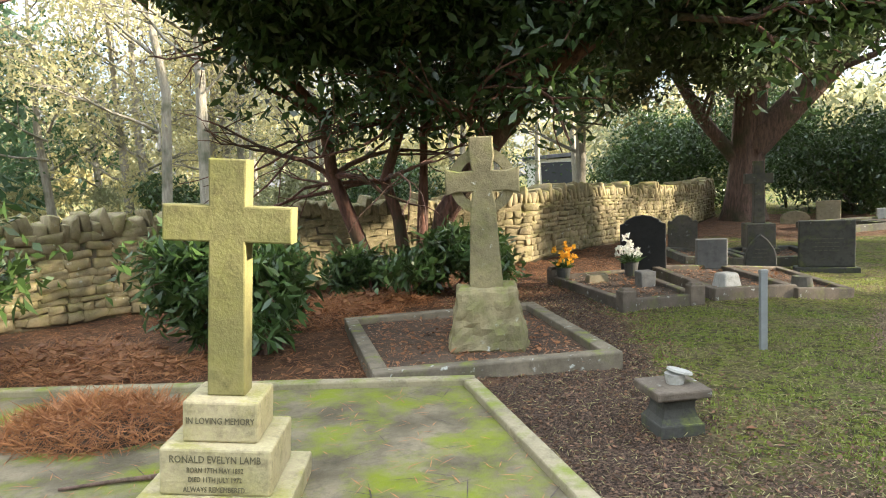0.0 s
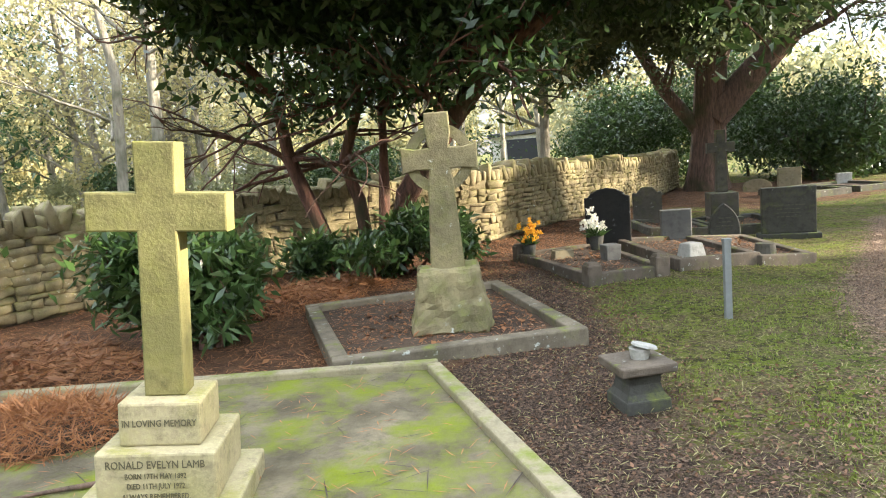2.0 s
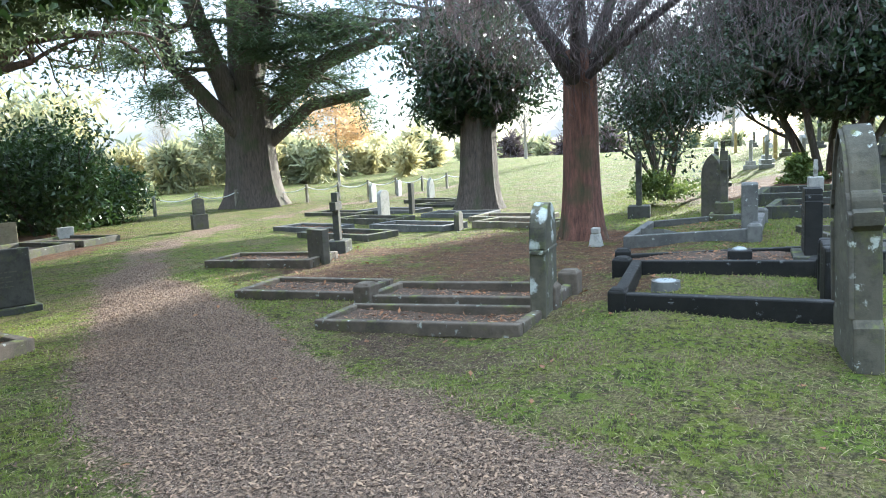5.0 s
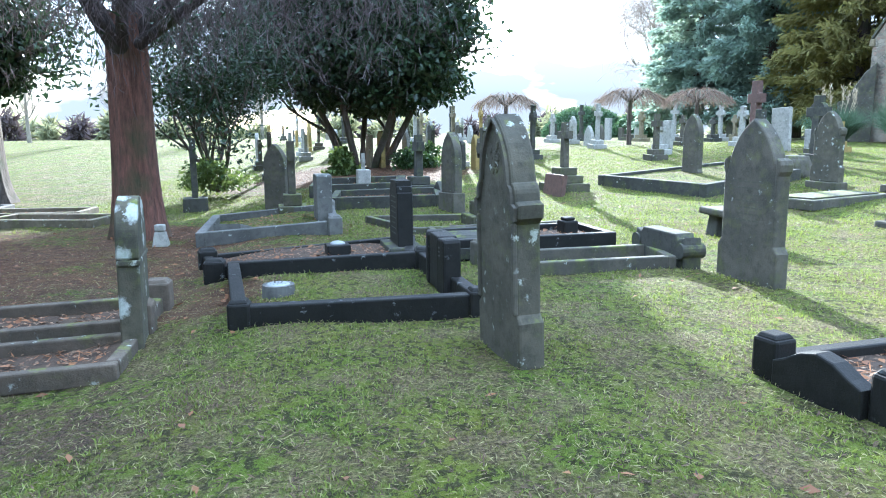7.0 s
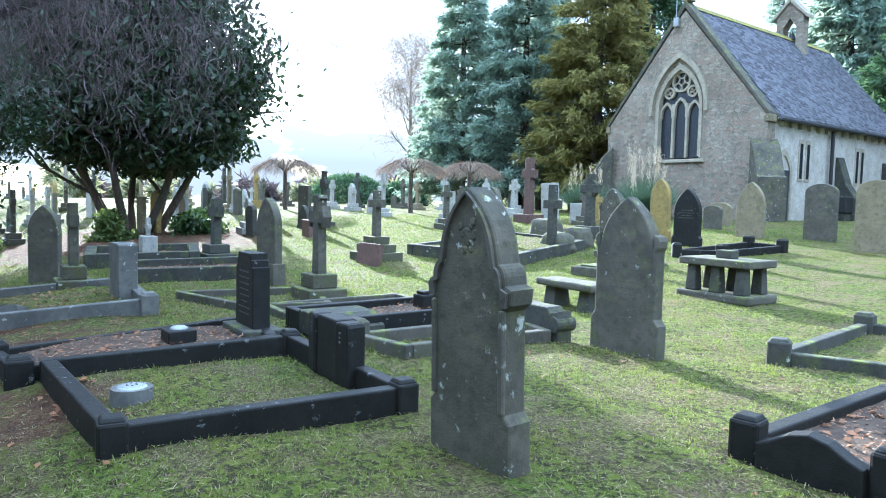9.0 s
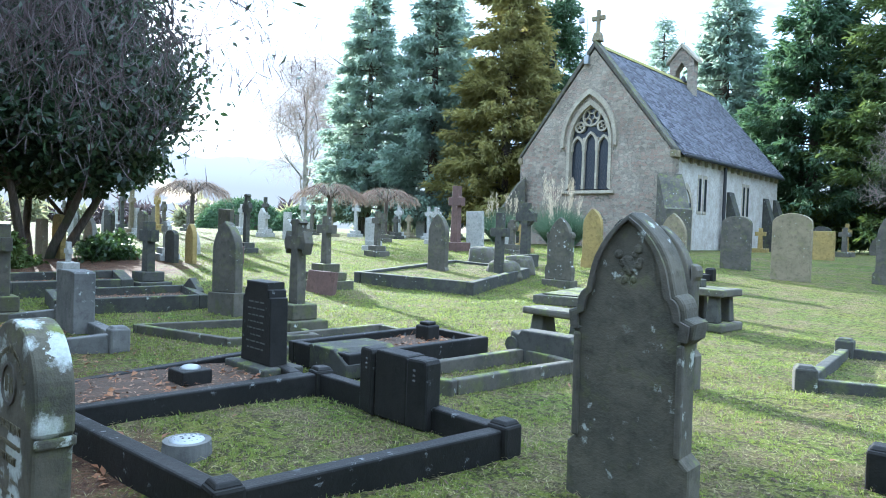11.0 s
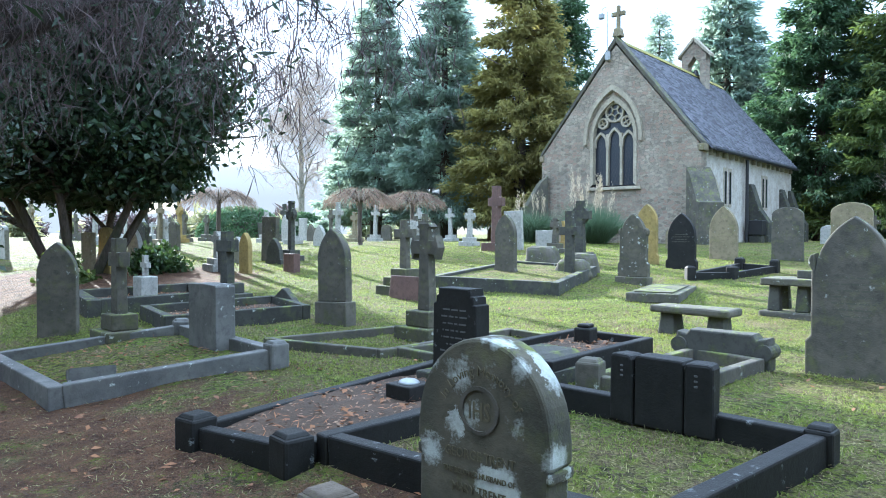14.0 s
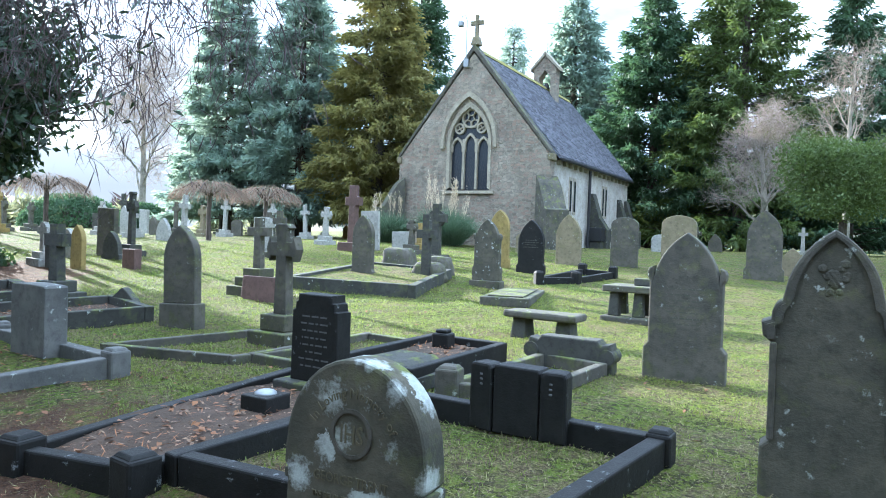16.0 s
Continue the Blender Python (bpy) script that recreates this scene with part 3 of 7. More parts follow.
# ---- scattered litter, blades ----
def shards(name, P, length, width, mat, flat=0.25, upright=False, label="", category="", kind="stuff", seed=1, bend=0.0, dirs=None):
    """Many small leaves, chips or blades as folded quads."""
    rng = np.random.default_rng(seed)
    n = len(P)
    if dirs is None:
        a = rng.uniform(0, 2 * np.pi, n)
        if upright:
            tilt = rng.uniform(0.05, 0.7, n)
            D = np.stack([np.cos(a) * np.sin(tilt), np.sin(a) * np.sin(tilt), np.cos(tilt)], -1)
        else:
            zc = rng.normal(0, flat, n)
            D = np.stack([np.cos(a), np.sin(a), zc], -1)
    else:
        D = dirs + rng.normal(0, flat, (n, 3))
    D /= np.linalg.norm(D, axis=1)[:, None]
    R = rng.normal(0, 1, (n, 3))
    if not upright and dirs is None and flat < 0.5:
        R = np.stack([-D[:, 1], D[:, 0], rng.normal(0, flat, n)], -1)
    S = R - (R * D).sum(1)[:, None] * D
    S /= np.linalg.norm(S, axis=1)[:, None] + 1e-9
    L = length * rng.uniform(0.6, 1.3, n)[:, None]
    W = width * rng.uniform(0.6, 1.3, n)[:, None]
    N = np.cross(D, S)
    v0 = P
    v1 = P + D * L * 0.5 + S * W * 0.5 + N * W * 0.15
    v2 = P + D * L + N * bend * L
    v3 = P + D * L * 0.5 - S * W * 0.5 + N * W * 0.15
    V = np.stack([v0, v1, v2, v3], 1).reshape(-1, 3)
    F = np.arange(4 * n).reshape(n, 4)
    ob = raw(name, V, F, mat)
    if label:
        tagged(ob, label, category, kind=kind)
    return ob


def scatter(n, x0, x1, y0, y1, want, seed, lift=0.0):
    rng = np.random.default_rng(seed)
    x, y = rng.uniform(x0, x1, n), rng.uniform(y0, y1, n)
    p, nd, so = zones(x, y)
    keep = want(p, nd, so, rng.uniform(0, 1, n), x, y)
    x, y = x[keep], y[keep]
    return np.stack([x, y, gz(x, y) + micro(x, y) + lift], -1)


# ---- stone wall ----
def build_wall():
    rng = random.Random(4)
    wall = tagged(new("wall_boundary"), "rubble stone boundary wall with upright coping stones", "wall", kind="structure")
    core_v, core_f = [], []
    variants = []
    for k in range(10):
        bm = one_box(-0.5, 0.5, -0.5, 0.5, -0.5, 0.5, 0)
        for v in bm.verts:
            v.co += Vector((rng.uniform(-0.16, 0.16), rng.uniform(-0.08, 0.08), rng.uniform(-0.2, 0.2)))
        bmesh.ops.bevel(bm, geom=bm.edges[:], offset=0.09, segments=1, affect="EDGES")
        me = bpy.data.meshes.new("stone")
        bm.to_mesh(me)
        bm.free()
        me.materials.append(M["rubble"])
        variants.append(me)
    stones = []
    for (ax, ay), (bx, by) in zip(WALL_LINE, WALL_LINE[1:]):
        L = math.hypot(bx - ax, by - ay)
        ang = math.atan2(by - ay, bx - ax)
        ux, uy = (bx - ax) / L, (by - ay) / L
        n = max(2, int(L / 1.0))
        for i in range(n):
            x0, y0, x1, y1 = ax + ux * L * i / n, ay + uy * L * i / n, ax + ux * L * (i + 1) / n, ay + uy * L * (i + 1) / n
            b = len(core_v)
            for x, y in ((x0, y0), (x1, y1)):
                for o in (-0.17, 0.17):
                    for z in (-0.2, 1.0):
                        core_v.append((x - uy * o, y + ux * o, float(gz(x, y)) + z))
            core_f += [(b, b + 1, b + 5, b + 4), (b + 2, b + 6, b + 7, b + 3), (b + 1, b + 3, b + 7, b + 5), (b, b + 4, b + 6, b + 2), (b, b + 2, b + 3, b + 1), (b + 4, b + 5, b + 7, b + 6)]
        z = 0.02
        while z < 0.97:
            h = rng.uniform(0.06, 0.125)
            s = -rng.uniform(0, 0.2)
            while s < L:
                w = rng.uniform(0.11, 0.34)
                m = s + w / 2
                px, py = ax + ux * m, ay + uy * m
                for side in ((-1,) if px < 12 else (-1, 1)):
                    o = side * (0.125 + rng.uniform(-0.012, 0.022))
                    stones.append((px - uy * o, py + ux * o, float(gz(px, py)) + z + h / 2, ang, w * 1.06, 0.17, h * rng.uniform(0.92, 1.22), rng.uniform(-6, 6)))
                s += w + 0.012
            z += h
        s = 0.0
        while s < L:
            w = rng.uniform(0.07, 0.15)
            px, py = ax + ux * (s + w / 2), ay + uy * (s + w / 2)
            hh = rng.uniform(0.17, 0.34)
            stones.append((px, py, float(gz(px, py)) + 1.0 + hh / 2 - 0.03, ang, w * 1.05, 0.42, hh, rng.uniform(-18, 18)))
            s += w + 0.008
    raw("core", core_v, core_f, M["mortar"], wall)
    near = sorted(range(len(stones)), key=lambda i: abs(stones[i][0] + 1.0) + 0.3 * abs(stones[i][1] - 9))
    pick = set(near[:300])
    V, F = [], []
    for i, (x, y, z, a, w, d, h, tilt) in enumerate(stones):
        mm = pose(x, y, z, rng.uniform(-3, 3), tilt + rng.uniform(-3, 3), math.degrees(a)) @ Matrix.Diagonal((w, d, h, 1))
        me = variants[rng.randrange(10)]
        if i in pick:
            ob = new("stone", me)
            ob.parent = wall
            ob.matrix_local = mm
        else:
            b = len(V)
            V += [mm @ v.co for v in me.vertices]
            for p in me.polygons:
                ids = [b + q for q in p.vertices]
                for k in range(1, len(ids) - 1):
                    F.append((ids[0], ids[k], ids[k + 1]))
    far = raw("stonework", V, F, M["rubble"], wall)
    far["kind"] = "stuff"


# ---- church ----
CH = pose(22.9, -18.07, 0.95, 0, 0, 8.6)


def build_church():
    W, L, E, A = 3.55, 12.4, 3.78, 8.15
    ch = tagged(new("church"), "small stone chapel with traceried window and tiled roof", "church")
    ch.matrix_world = CH

    def pointed(cx, z0, zs, w, n=8):
        s, r = w / 2, w * 0.95
        top = [(cx + r - s - r * math.cos(a), zs + r * math.sin(a)) for a in np.linspace(0, math.acos((r - s) / r), n)]
        return [(cx - s, z0)] + top + [(2 * cx - x, z) for x, z in top[::-1][1:]] + [(cx + s, z0)]

    def frame_ring(outer, inner, y0, y1):
        """A moulding between two outlines of equal count."""
        bm = bmesh.new()
        n = len(outer)
        grid = [[bm.verts.new((x, y, z)) for x, z in o] for o, y in ((outer, y1), (outer, y0), (inner, y0), (inner, y1))]
        for a, b in ((0, 3), (1, 0), (2, 1), (3, 2)):
            for i in range(n - 1):
                bm.faces.new((grid[a][i], grid[a][i + 1], grid[b][i + 1], grid[b][i]))
        bmesh.ops.recalc_face_normals(bm, faces=bm.faces[:])
        return bm

    # front gable with a real opening: window outline bridged to the gable outline
    win = pointed(0.1, 2.35, 4.35, 2.1)
    out = [(-W, 0), (-W, E), (-0.0, A), (W, E), (W, 0)]
    for y0, y1 in ((-0.55, 0.0),):
        bm = bmesh.new()
        for y in (y1, y0):
            o = [bm.verts.new((x, y, z)) for x, z in out]
            w = [bm.verts.new((x, y, z)) for x, z in win]
            k = len(w) // 2
            bm.faces.new([o[0], o[1], o[2]] + [w[i] for i in range(k, -1, -1)])
            bm.faces.new([o[2], o[3], o[4]] + [w[i] for i in range(len(w) - 1, k - 1, -1)])
            bm.faces.new([o[4], o[0], w[0], w[-1]])
            if y == y1:
                fo, fw = o, w
        for i in range(len(w)):
            j = (i + 1) % len(w)
            bm.faces.new((fw[i], fw[j], w[j], w[i]))
        for i in range(5):
            j = (i + 1) % 5
            bm.faces.new((fo[i], fo[j], o[j], o[i]))
        bmesh.ops.recalc_face_normals(bm, faces=bm.faces[:])
        part("gable_wall", bm, M["church"], ch)
    part("side_wall", one_box(-W, -W + 0.5, -L, -0.55, 0, E - 0.05, 0), M["limewash"], ch, "limewashed rubble side wall")
    part("side_wall", one_box(W - 0.5, W, -L, -0.55, 0, E - 0.05, 0), M["church"], ch)
    part("rear_gable", prism([(-W + 0.5, 0), (W - 0.5, 0), (W - 0.5, E), (0, A), (-W + 0.5, E)][::-1], -L, -L + 0.5, 0), M["church"], ch)
    # window: frame, mullions, tracery, glass, hood mould
    w_ob = part("window", frame_ring(pointed(0.1, 2.35, 4.35, 2.1), pointed(0.1, 2.47, 4.35, 1.82), -0.30, 0.03), M["dressed"], ch, "traceried three-light pointed window in dressed stone")
    part("hood_mould", frame_ring(pointed(0.1, 4.15, 4.35, 2.62), pointed(0.1, 4.15, 4.35, 2.34), -0.02, 0.14), M["dressed"], w_ob)
    part("glass", prism(pointed(0.1, 2.4, 4.35, 1.95)[::-1], -0.24, -0.22, 0), M["glass"], w_ob, "dark leaded glass")
    for x in (-0.21, 0.41):
        part("mullion", one_box(x - 0.05, x + 0.05, -0.24, -0.08, 2.4, 4.55, 0.015), M["dressed"], w_ob)
    for x in (-0.52, 0.1, 0.72):
        lo, li = pointed(x, 4.0, 4.15 if x != 0.1 else 4.3, 0.6), pointed(x, 4.0, 4.15 if x != 0.1 else 4.3, 0.46)
        part("tracery", frame_ring(lo, li, -0.24, -0.09), M["dressed"], w_ob)
    for x, z, r in ((0.1, 5.42, 0.42), (-0.42, 5.0, 0.24), (0.62, 5.0, 0.24)):
        ring_o = arc(x, z, r, 0, 360, 20)
        ring_i = arc(x, z, r - 0.08, 0, 360, 20)
        part("tracery", frame_ring(ring_o, ring_i, -0.24, -0.09), M["dressed"], w_ob)
        for a in range(0, 360, 72 if r > 0.3 else 90):
            bx, bz = x + (r - 0.14) * math.cos(radians(a + 18)), z + (r - 0.14) * math.sin(radians(a + 18))
            part("cusp", frame_ring(arc(bx, bz, 0.13 * r / 0.3, 0, 360, 10), arc(bx, bz, 0.10 * r / 0.3, 0, 360, 10), -0.22, -0.12), M["dressed"], w_ob)
    part("window_sill", prism([(-1.15, 2.2), (1.35, 2.2), (1.35, 2.33), (-1.15, 2.33)][::-1], -0.2, 0.12, 0.02), M["dressed"], w_ob)
    # lead lattice lines
    V, F = [], []
    for i in range(-14, 15):
        for sgn in (-1, 1):
            x0 = 0.1 + i * 0.16
            b = len(V)
            for xx, zz in ((x0 - 0.9 * sgn, 2.4), (x0 + 0.9 * sgn, 4.9)):
                V += [(xx - 0.006, -0.216, zz), (xx + 0.006, -0.216, zz)]
            F.append((b, b + 1, b + 3, b + 2))
    V = [(min(max(x, -0.8), 1.0), y, z) for x, y, z in V]
    raw("lead_lattice", V, F, M["iron"], w_ob)
    # roof in courses of tiles
    roof = part("roof", prism([(-W - 0.25, E - 0.12), (-W - 0.25, E - 0.02), (0, A + 0.18), (W + 0.25, E - 0.02), (W + 0.25, E - 0.12), (0, A + 0.04)], -L - 0.1, -0.42, 0), M["slate"], ch, "weathered dark clay tile roof")
    rng = np.random.default_rng(3)
    V, F = [], []
    slope = math.hypot(W + 0.25, A + 0.2 - E)
    rows = 44
    for side in (-1, 1):
        for r in range(rows):
            t0, t1 = r / rows, (r + 1.35) / rows
            y = -0.42 - rng.uniform(0, 0.2)
            while y > -L - 0.1:
                w = 0.23
                lift = 0.05 + rng.uniform(0, 0.03)
                for t, dz in ((t0, lift), (t1, 0.012)):
                    x = side * (W + 0.25) * (1 - min(t, 1))
                    z = E - 0.02 + (A + 0.2 - E) * min(t, 1) + dz + 0.01
                    V += [(x, y, z), (x, max(y - w + 0.012, -L - 0.1), z)]
                b = len(V) - 4
                F.append((b, b + 1, b + 3, b + 2))
                V += [(V[b][0], V[b][1], V[b][2] - 0.04), (V[b + 1][0], V[b + 1][1], V[b + 1][2] - 0.04)]
                F.append((b + 4, b + 5, b + 1, b))
                y -= w
    tiles = raw("roof_tiles", V, F, M["tiles"], roof)
    tiles["kind"] = "stuff"
    part("ridge", prism([(-0.16, A + 0.1), (0, A + 0.3), (0.16, A + 0.1)][::-1], -L, -0.4, 0.02), M["ridge_moss"], roof)
    for side in (-1, 1):
        d = side * 1.0
        pts = [(d * (W + 0.05), E - 0.02), (d * (W + 0.05), E + 0.15), (0, A + 0.38), (0, A + 0.1)]
        part("coping", prism(pts if side > 0 else pts[::-1], -0.46, 0.05, 0.02), M["head_grey"], ch, "weathered dark gable coping")
        part("kneeler", one_box(d * W - 0.12, d * W + 0.1, -0.46, 0.07, E - 0.22, E + 0.06, 0.04), M["head_buff"], ch)
    for i in range(16):
        yy = -0.9 - i * 0.74
        part("corbel", one_box(-W - 0.14, -W + 0.02, yy - 0.09, yy + 0.09, E - 0.32, E - 0.12, 0.02), M["dressed"], ch)
    part("gutter", one_box(-W - 0.36, -W - 0.24, -L, -0.5, E - 0.16, E - 0.06, 0.02), M["iron"], ch, "black cast-iron gutter")
    pipe = bmesh.new()
    bmesh.ops.create_cone(pipe, cap_ends=True, segments=10, radius1=0.07, radius2=0.07, depth=E - 0.2, matrix=Matrix.Translation((-W - 0.16, -4.9, (E - 0.2) / 2)))
    part("downpipe", pipe, M["iron"], ch, "black cast-iron downpipe")
    # side windows and buttresses on the flank that shows
    for y in (-2.6, -3.15, -7.6, -8.1):
        s = part("side_window", one_box(-W - 0.03, -W + 0.1, y - 0.2, y + 0.2, 1.5, 3.1, 0.03), M["dressed"], ch, "narrow lancet in dressed stone")
        part("glass", one_box(-W - 0.045, -W, y - 0.11, y + 0.11, 1.62, 2.95, 0.02), M["glass"], s)
    for y in (-5.9, -10.6, -12.1):
        b = part("buttress", prism([(-W, 0), (-W, 2.6), (-W - 0.1, 2.6), (-W - 0.45, 1.5), (-W - 0.85, 0.9), (-W - 0.85, 0)], y - 0.3, y + 0.3, 0.03), M["dark_stone"], ch, "stepped stone buttress, darkened and mossy")
    for sgn in (-1, 1):
        bm = prism([(0, 0), (0, 2.95), (0.34, 2.62), (0.92, 1.62), (1.16, 1.55), (1.16, 0)], -0.48, 0.48, 0.03)
        ob = part("buttress", bm, M["head_grey"], ch, "diagonal corner buttress with mossy weathering")
        ob.matrix_local = pose(sgn * (W - 0.15), 0.0 - 0.1, 0, 0, 0, 45 if sgn > 0 else 135)
        top = prism([(0.0, 2.94), (0.05, 3.06), (0.43, 2.7), (1.0, 1.7), (1.2, 1.66), (1.2, 1.54), (0.92, 1.6), (0.34, 2.6)], -0.51, 0.51, 0.02)
        t2 = part("weathering", top, M["moss_cap"], ch, "yellow-green moss on the sloping stones")
        t2.matrix_local = ob.matrix_local.copy()
    # arched porch door on the flank
    door = part("door", one_box(-W - 0.04, -W + 0.05, -1.75, -0.85, 0, 1.9, 0.02), M["shadow_door"], ch, "dark plank door under a pointed arch")
    bm = frame_ring([(y, z) for y, z in pointed(-1.3, 0, 1.6, 1.3)], [(y, z) for y, z in pointed(-1.3, 0, 1.6, 1.0)], -0.1, 0.05)
    ob = part("door_arch", bm, M["dressed"], door)
    ob.matrix_local = Matrix(((0, -1, 0, -W), (1, 0, 0, 0), (0, 0, 1, 0), (0, 0, 0, 1)))
    for k, y in ((0, -5.4), (1, -6.35)):
        tank = part("water_butt", one_box(-W - 0.75, -W - 0.15, y - 0.4, y + 0.4, 0.35, 1.0, 0.04), M["iron"], ch, "black water tank on a stand")
        part("stand", one_box(-W - 0.7, -W - 0.2, y - 0.35, y + 0.35, 0, 0.35, 0.02), M["dark_stone"], tank)
    # bellcote
    bc = part("bellcote", prism([(-0.62, A - 0.6), (-0.62, A + 1.2), (0, A + 1.9), (0.62, A + 1.2), (0.62, A - 0.6), (0.3, A - 0.1), (0.3, A + 0.75), (0, A + 1.15), (-0.3, A + 0.75), (-0.3, A - 0.1)][::-1], -8.9, -8.35, 0.02), M["church"], ch, "stone bellcote with pointed opening")
    for sgn in (-1, 1):
        pts = [(sgn * 0.02, A + 1.88), (sgn * 0.78, A + 1.1), (sgn * 0.78, A + 1.25), (sgn * 0.02, A + 2.1)]
        part("cap", prism(pts if sgn < 0 else pts[::-1], -9.0, -8.25, 0.02), M["dressed"], bc)
    bell = bmesh.new()
    bmesh.ops.create_cone(bell, cap_ends=True, segments=14, radius1=0.2, radius2=0.08, depth=0.3, matrix=Matrix.Translation((0, -8.62, A + 0.35)))
    part("bell", bell, M["iron"], bc)
    fin = bmesh.new()
    bmesh.ops.create_cone(fin, cap_ends=True, segments=6, radius1=0.02, radius2=0.005, depth=0.9, matrix=Matrix.Translation((0, -8.62, A + 2.5)))
    part("finial", fin, M["iron"], bc)
    # gable cross and lamp arm
    bm = bmesh.new()
    box(bm, -0.2, 0.2, -0.4, 0.0, A + 0.35, A + 0.72, 0.03, 0.35)
    box(bm, -0.07, 0.07, -0.27, -0.13, A + 0.7, A + 1.65, 0.02)
    box(bm, -0.3, -0.07, -0.27, -0.13, A + 1.22, A + 1.40, 0.02)
    box(bm, 0.07, 0.3, -0.27, -0.13, A + 1.22, A + 1.40, 0.02)
    part("gable_cross", bm, M["head_buff"], ch, "stone cross on the gable apex")
    V, F = [], []
    tube(V, F, [(0.32, 0.12, A - 0.35), (0.32, 0.12, A + 1.35), (0.4, 0.12, A + 1.6), (0.55, 0.14, A + 1.55), (0.58, 0.15, A + 1.35)], [0.02] * 5, 6)
    lamp = raw("lamp_arm", V, F, M["metal"], ch)
    part("lamp_head", one_box(0.48, 0.7, 0.05, 0.25, A + 1.12, A + 1.36, 0.04), M["metal"], lamp)
    part("lamp_box", one_box(0.2, 0.42, 0.03, 0.16, A - 0.6, A - 0.25, 0.02), M["metal"], lamp)


def tube(V, F, pts, radii, sides=7, cap=False):
    """A tapering round limb along a line, added to running lists."""
    pts = [Vector(p) for p in pts]
    base = len(V)
    up = Vector((0.3, 0.2, 1)).normalized()
    for i, p in enumerate(pts):
        d = (pts[min(i + 1, len(pts) - 1)] - pts[max(i - 1, 0)]).normalized()
        s = d.cross(up if abs(d.dot(up)) < 0.95 else Vector((1, 0, 0))).normalized()
        t = d.cross(s)
        for k in range(sides):
            a = 2 * math.pi * k / sides
            V.append(tuple(p + (s * math.cos(a) + t * math.sin(a)) * radii[i]))
    for i in range(len(pts) - 1):
        for k in range(sides):
            a, b = base + i * sides + k, base + i * sides + (k + 1) % sides
            F.append((a, b, b + sides, a + sides))


build_church()


# ---- graves: makers ----
def headstone(kind, x, y, w, h, t, mat, rz, label, group="headstones", lean=0.0, plinth=None, lines=0, seed=0, roll=0.0):
    """An upright stone facing +y in its own frame."""
    ob = thing("headstone", x, y, rz, label, "gravestone", group, rx=lean, ry=roll)
    z = 0.0
    if plinth:
        pw, pd, ph = plinth
        part("plinth", one_box(-pw / 2, pw / 2, -pd / 2, pd / 2, -0.06, ph, 0.015), mat, ob)
        z = ph
    bm = prism([(px, pz + z - (0.0 if plinth or pz > 0 else 0.06)) for px, pz in profile(kind, w, h - z)], -t / 2, t / 2, 0.016)
    part("slab", bm, mat, ob)
    if lines:
        bars(ob, M["letters_worn"], t / 2, z + (h - z) * 0.62, w * 0.6, lines, 0.06, seed)
    return ob


def cross_grave(x, y, h, span, mat, rz, label, steps=(), shaft=0.15, kind="latin", step_mat=None, lean=0.0, roll=0.0, group="grave crosses"):
    ob = thing("grave_cross", x, y, rz, label, "grave cross", group, rx=lean, ry=roll)
    z = -0.05
    for w, d, sh in steps:
        part("step", one_box(-w / 2, w / 2, -d / 2, d / 2, z, z + sh, 0.018), step_mat or mat, ob)
        z += sh
    s = shaft / 2
    az = z + (h - z) * 0.72
    ah = shaft * 0.55
    pts = [(-s * 1.25, z), (-s, az - ah), (-span / 2, az - ah), (-span / 2, az + ah), (-s, az + ah), (-s, h)]
    if kind == "trefoil":
        pts = [(-s * 1.3, z), (-s, az - ah), (-span / 2 + 0.06, az - ah), (-span / 2 + 0.03, az - ah * 1.7), (-span / 2 - 0.02, az), (-span / 2 + 0.03, az + ah * 1.7), (-span / 2 + 0.06, az + ah), (-s, az + ah), (-s, h - 0.08), (-s * 1.6, h - 0.05), (-s * 0.9, h)]
    part("cross", prism(mirror(pts), -s * 0.85, s * 0.85, 0.014), mat, ob)
    if kind == "celtic":
        r = span * 0.40
        bm = bmesh.new()
        ro, ri = arc(0, az, r, 0, 360, 28), arc(0, az, r * 0.72, 0, 360, 28)
        gr = [[bm.verts.new((px, yy, pz)) for px, pz in o] for o, yy in ((ro, s * 0.6), (ro, -s * 0.6), (ri, -s * 0.6), (ri, s * 0.6))]
        for a, b in ((0, 1), (1, 2), (2, 3), (3, 0)):
            for i in range(28):
                bm.faces.new((gr[a][i], gr[a][i + 1], gr[b][i + 1], gr[b][i]))
        bmesh.ops.recalc_face_normals(bm, faces=bm.faces[:])
        part("ring", bm, mat, ob)
    return ob


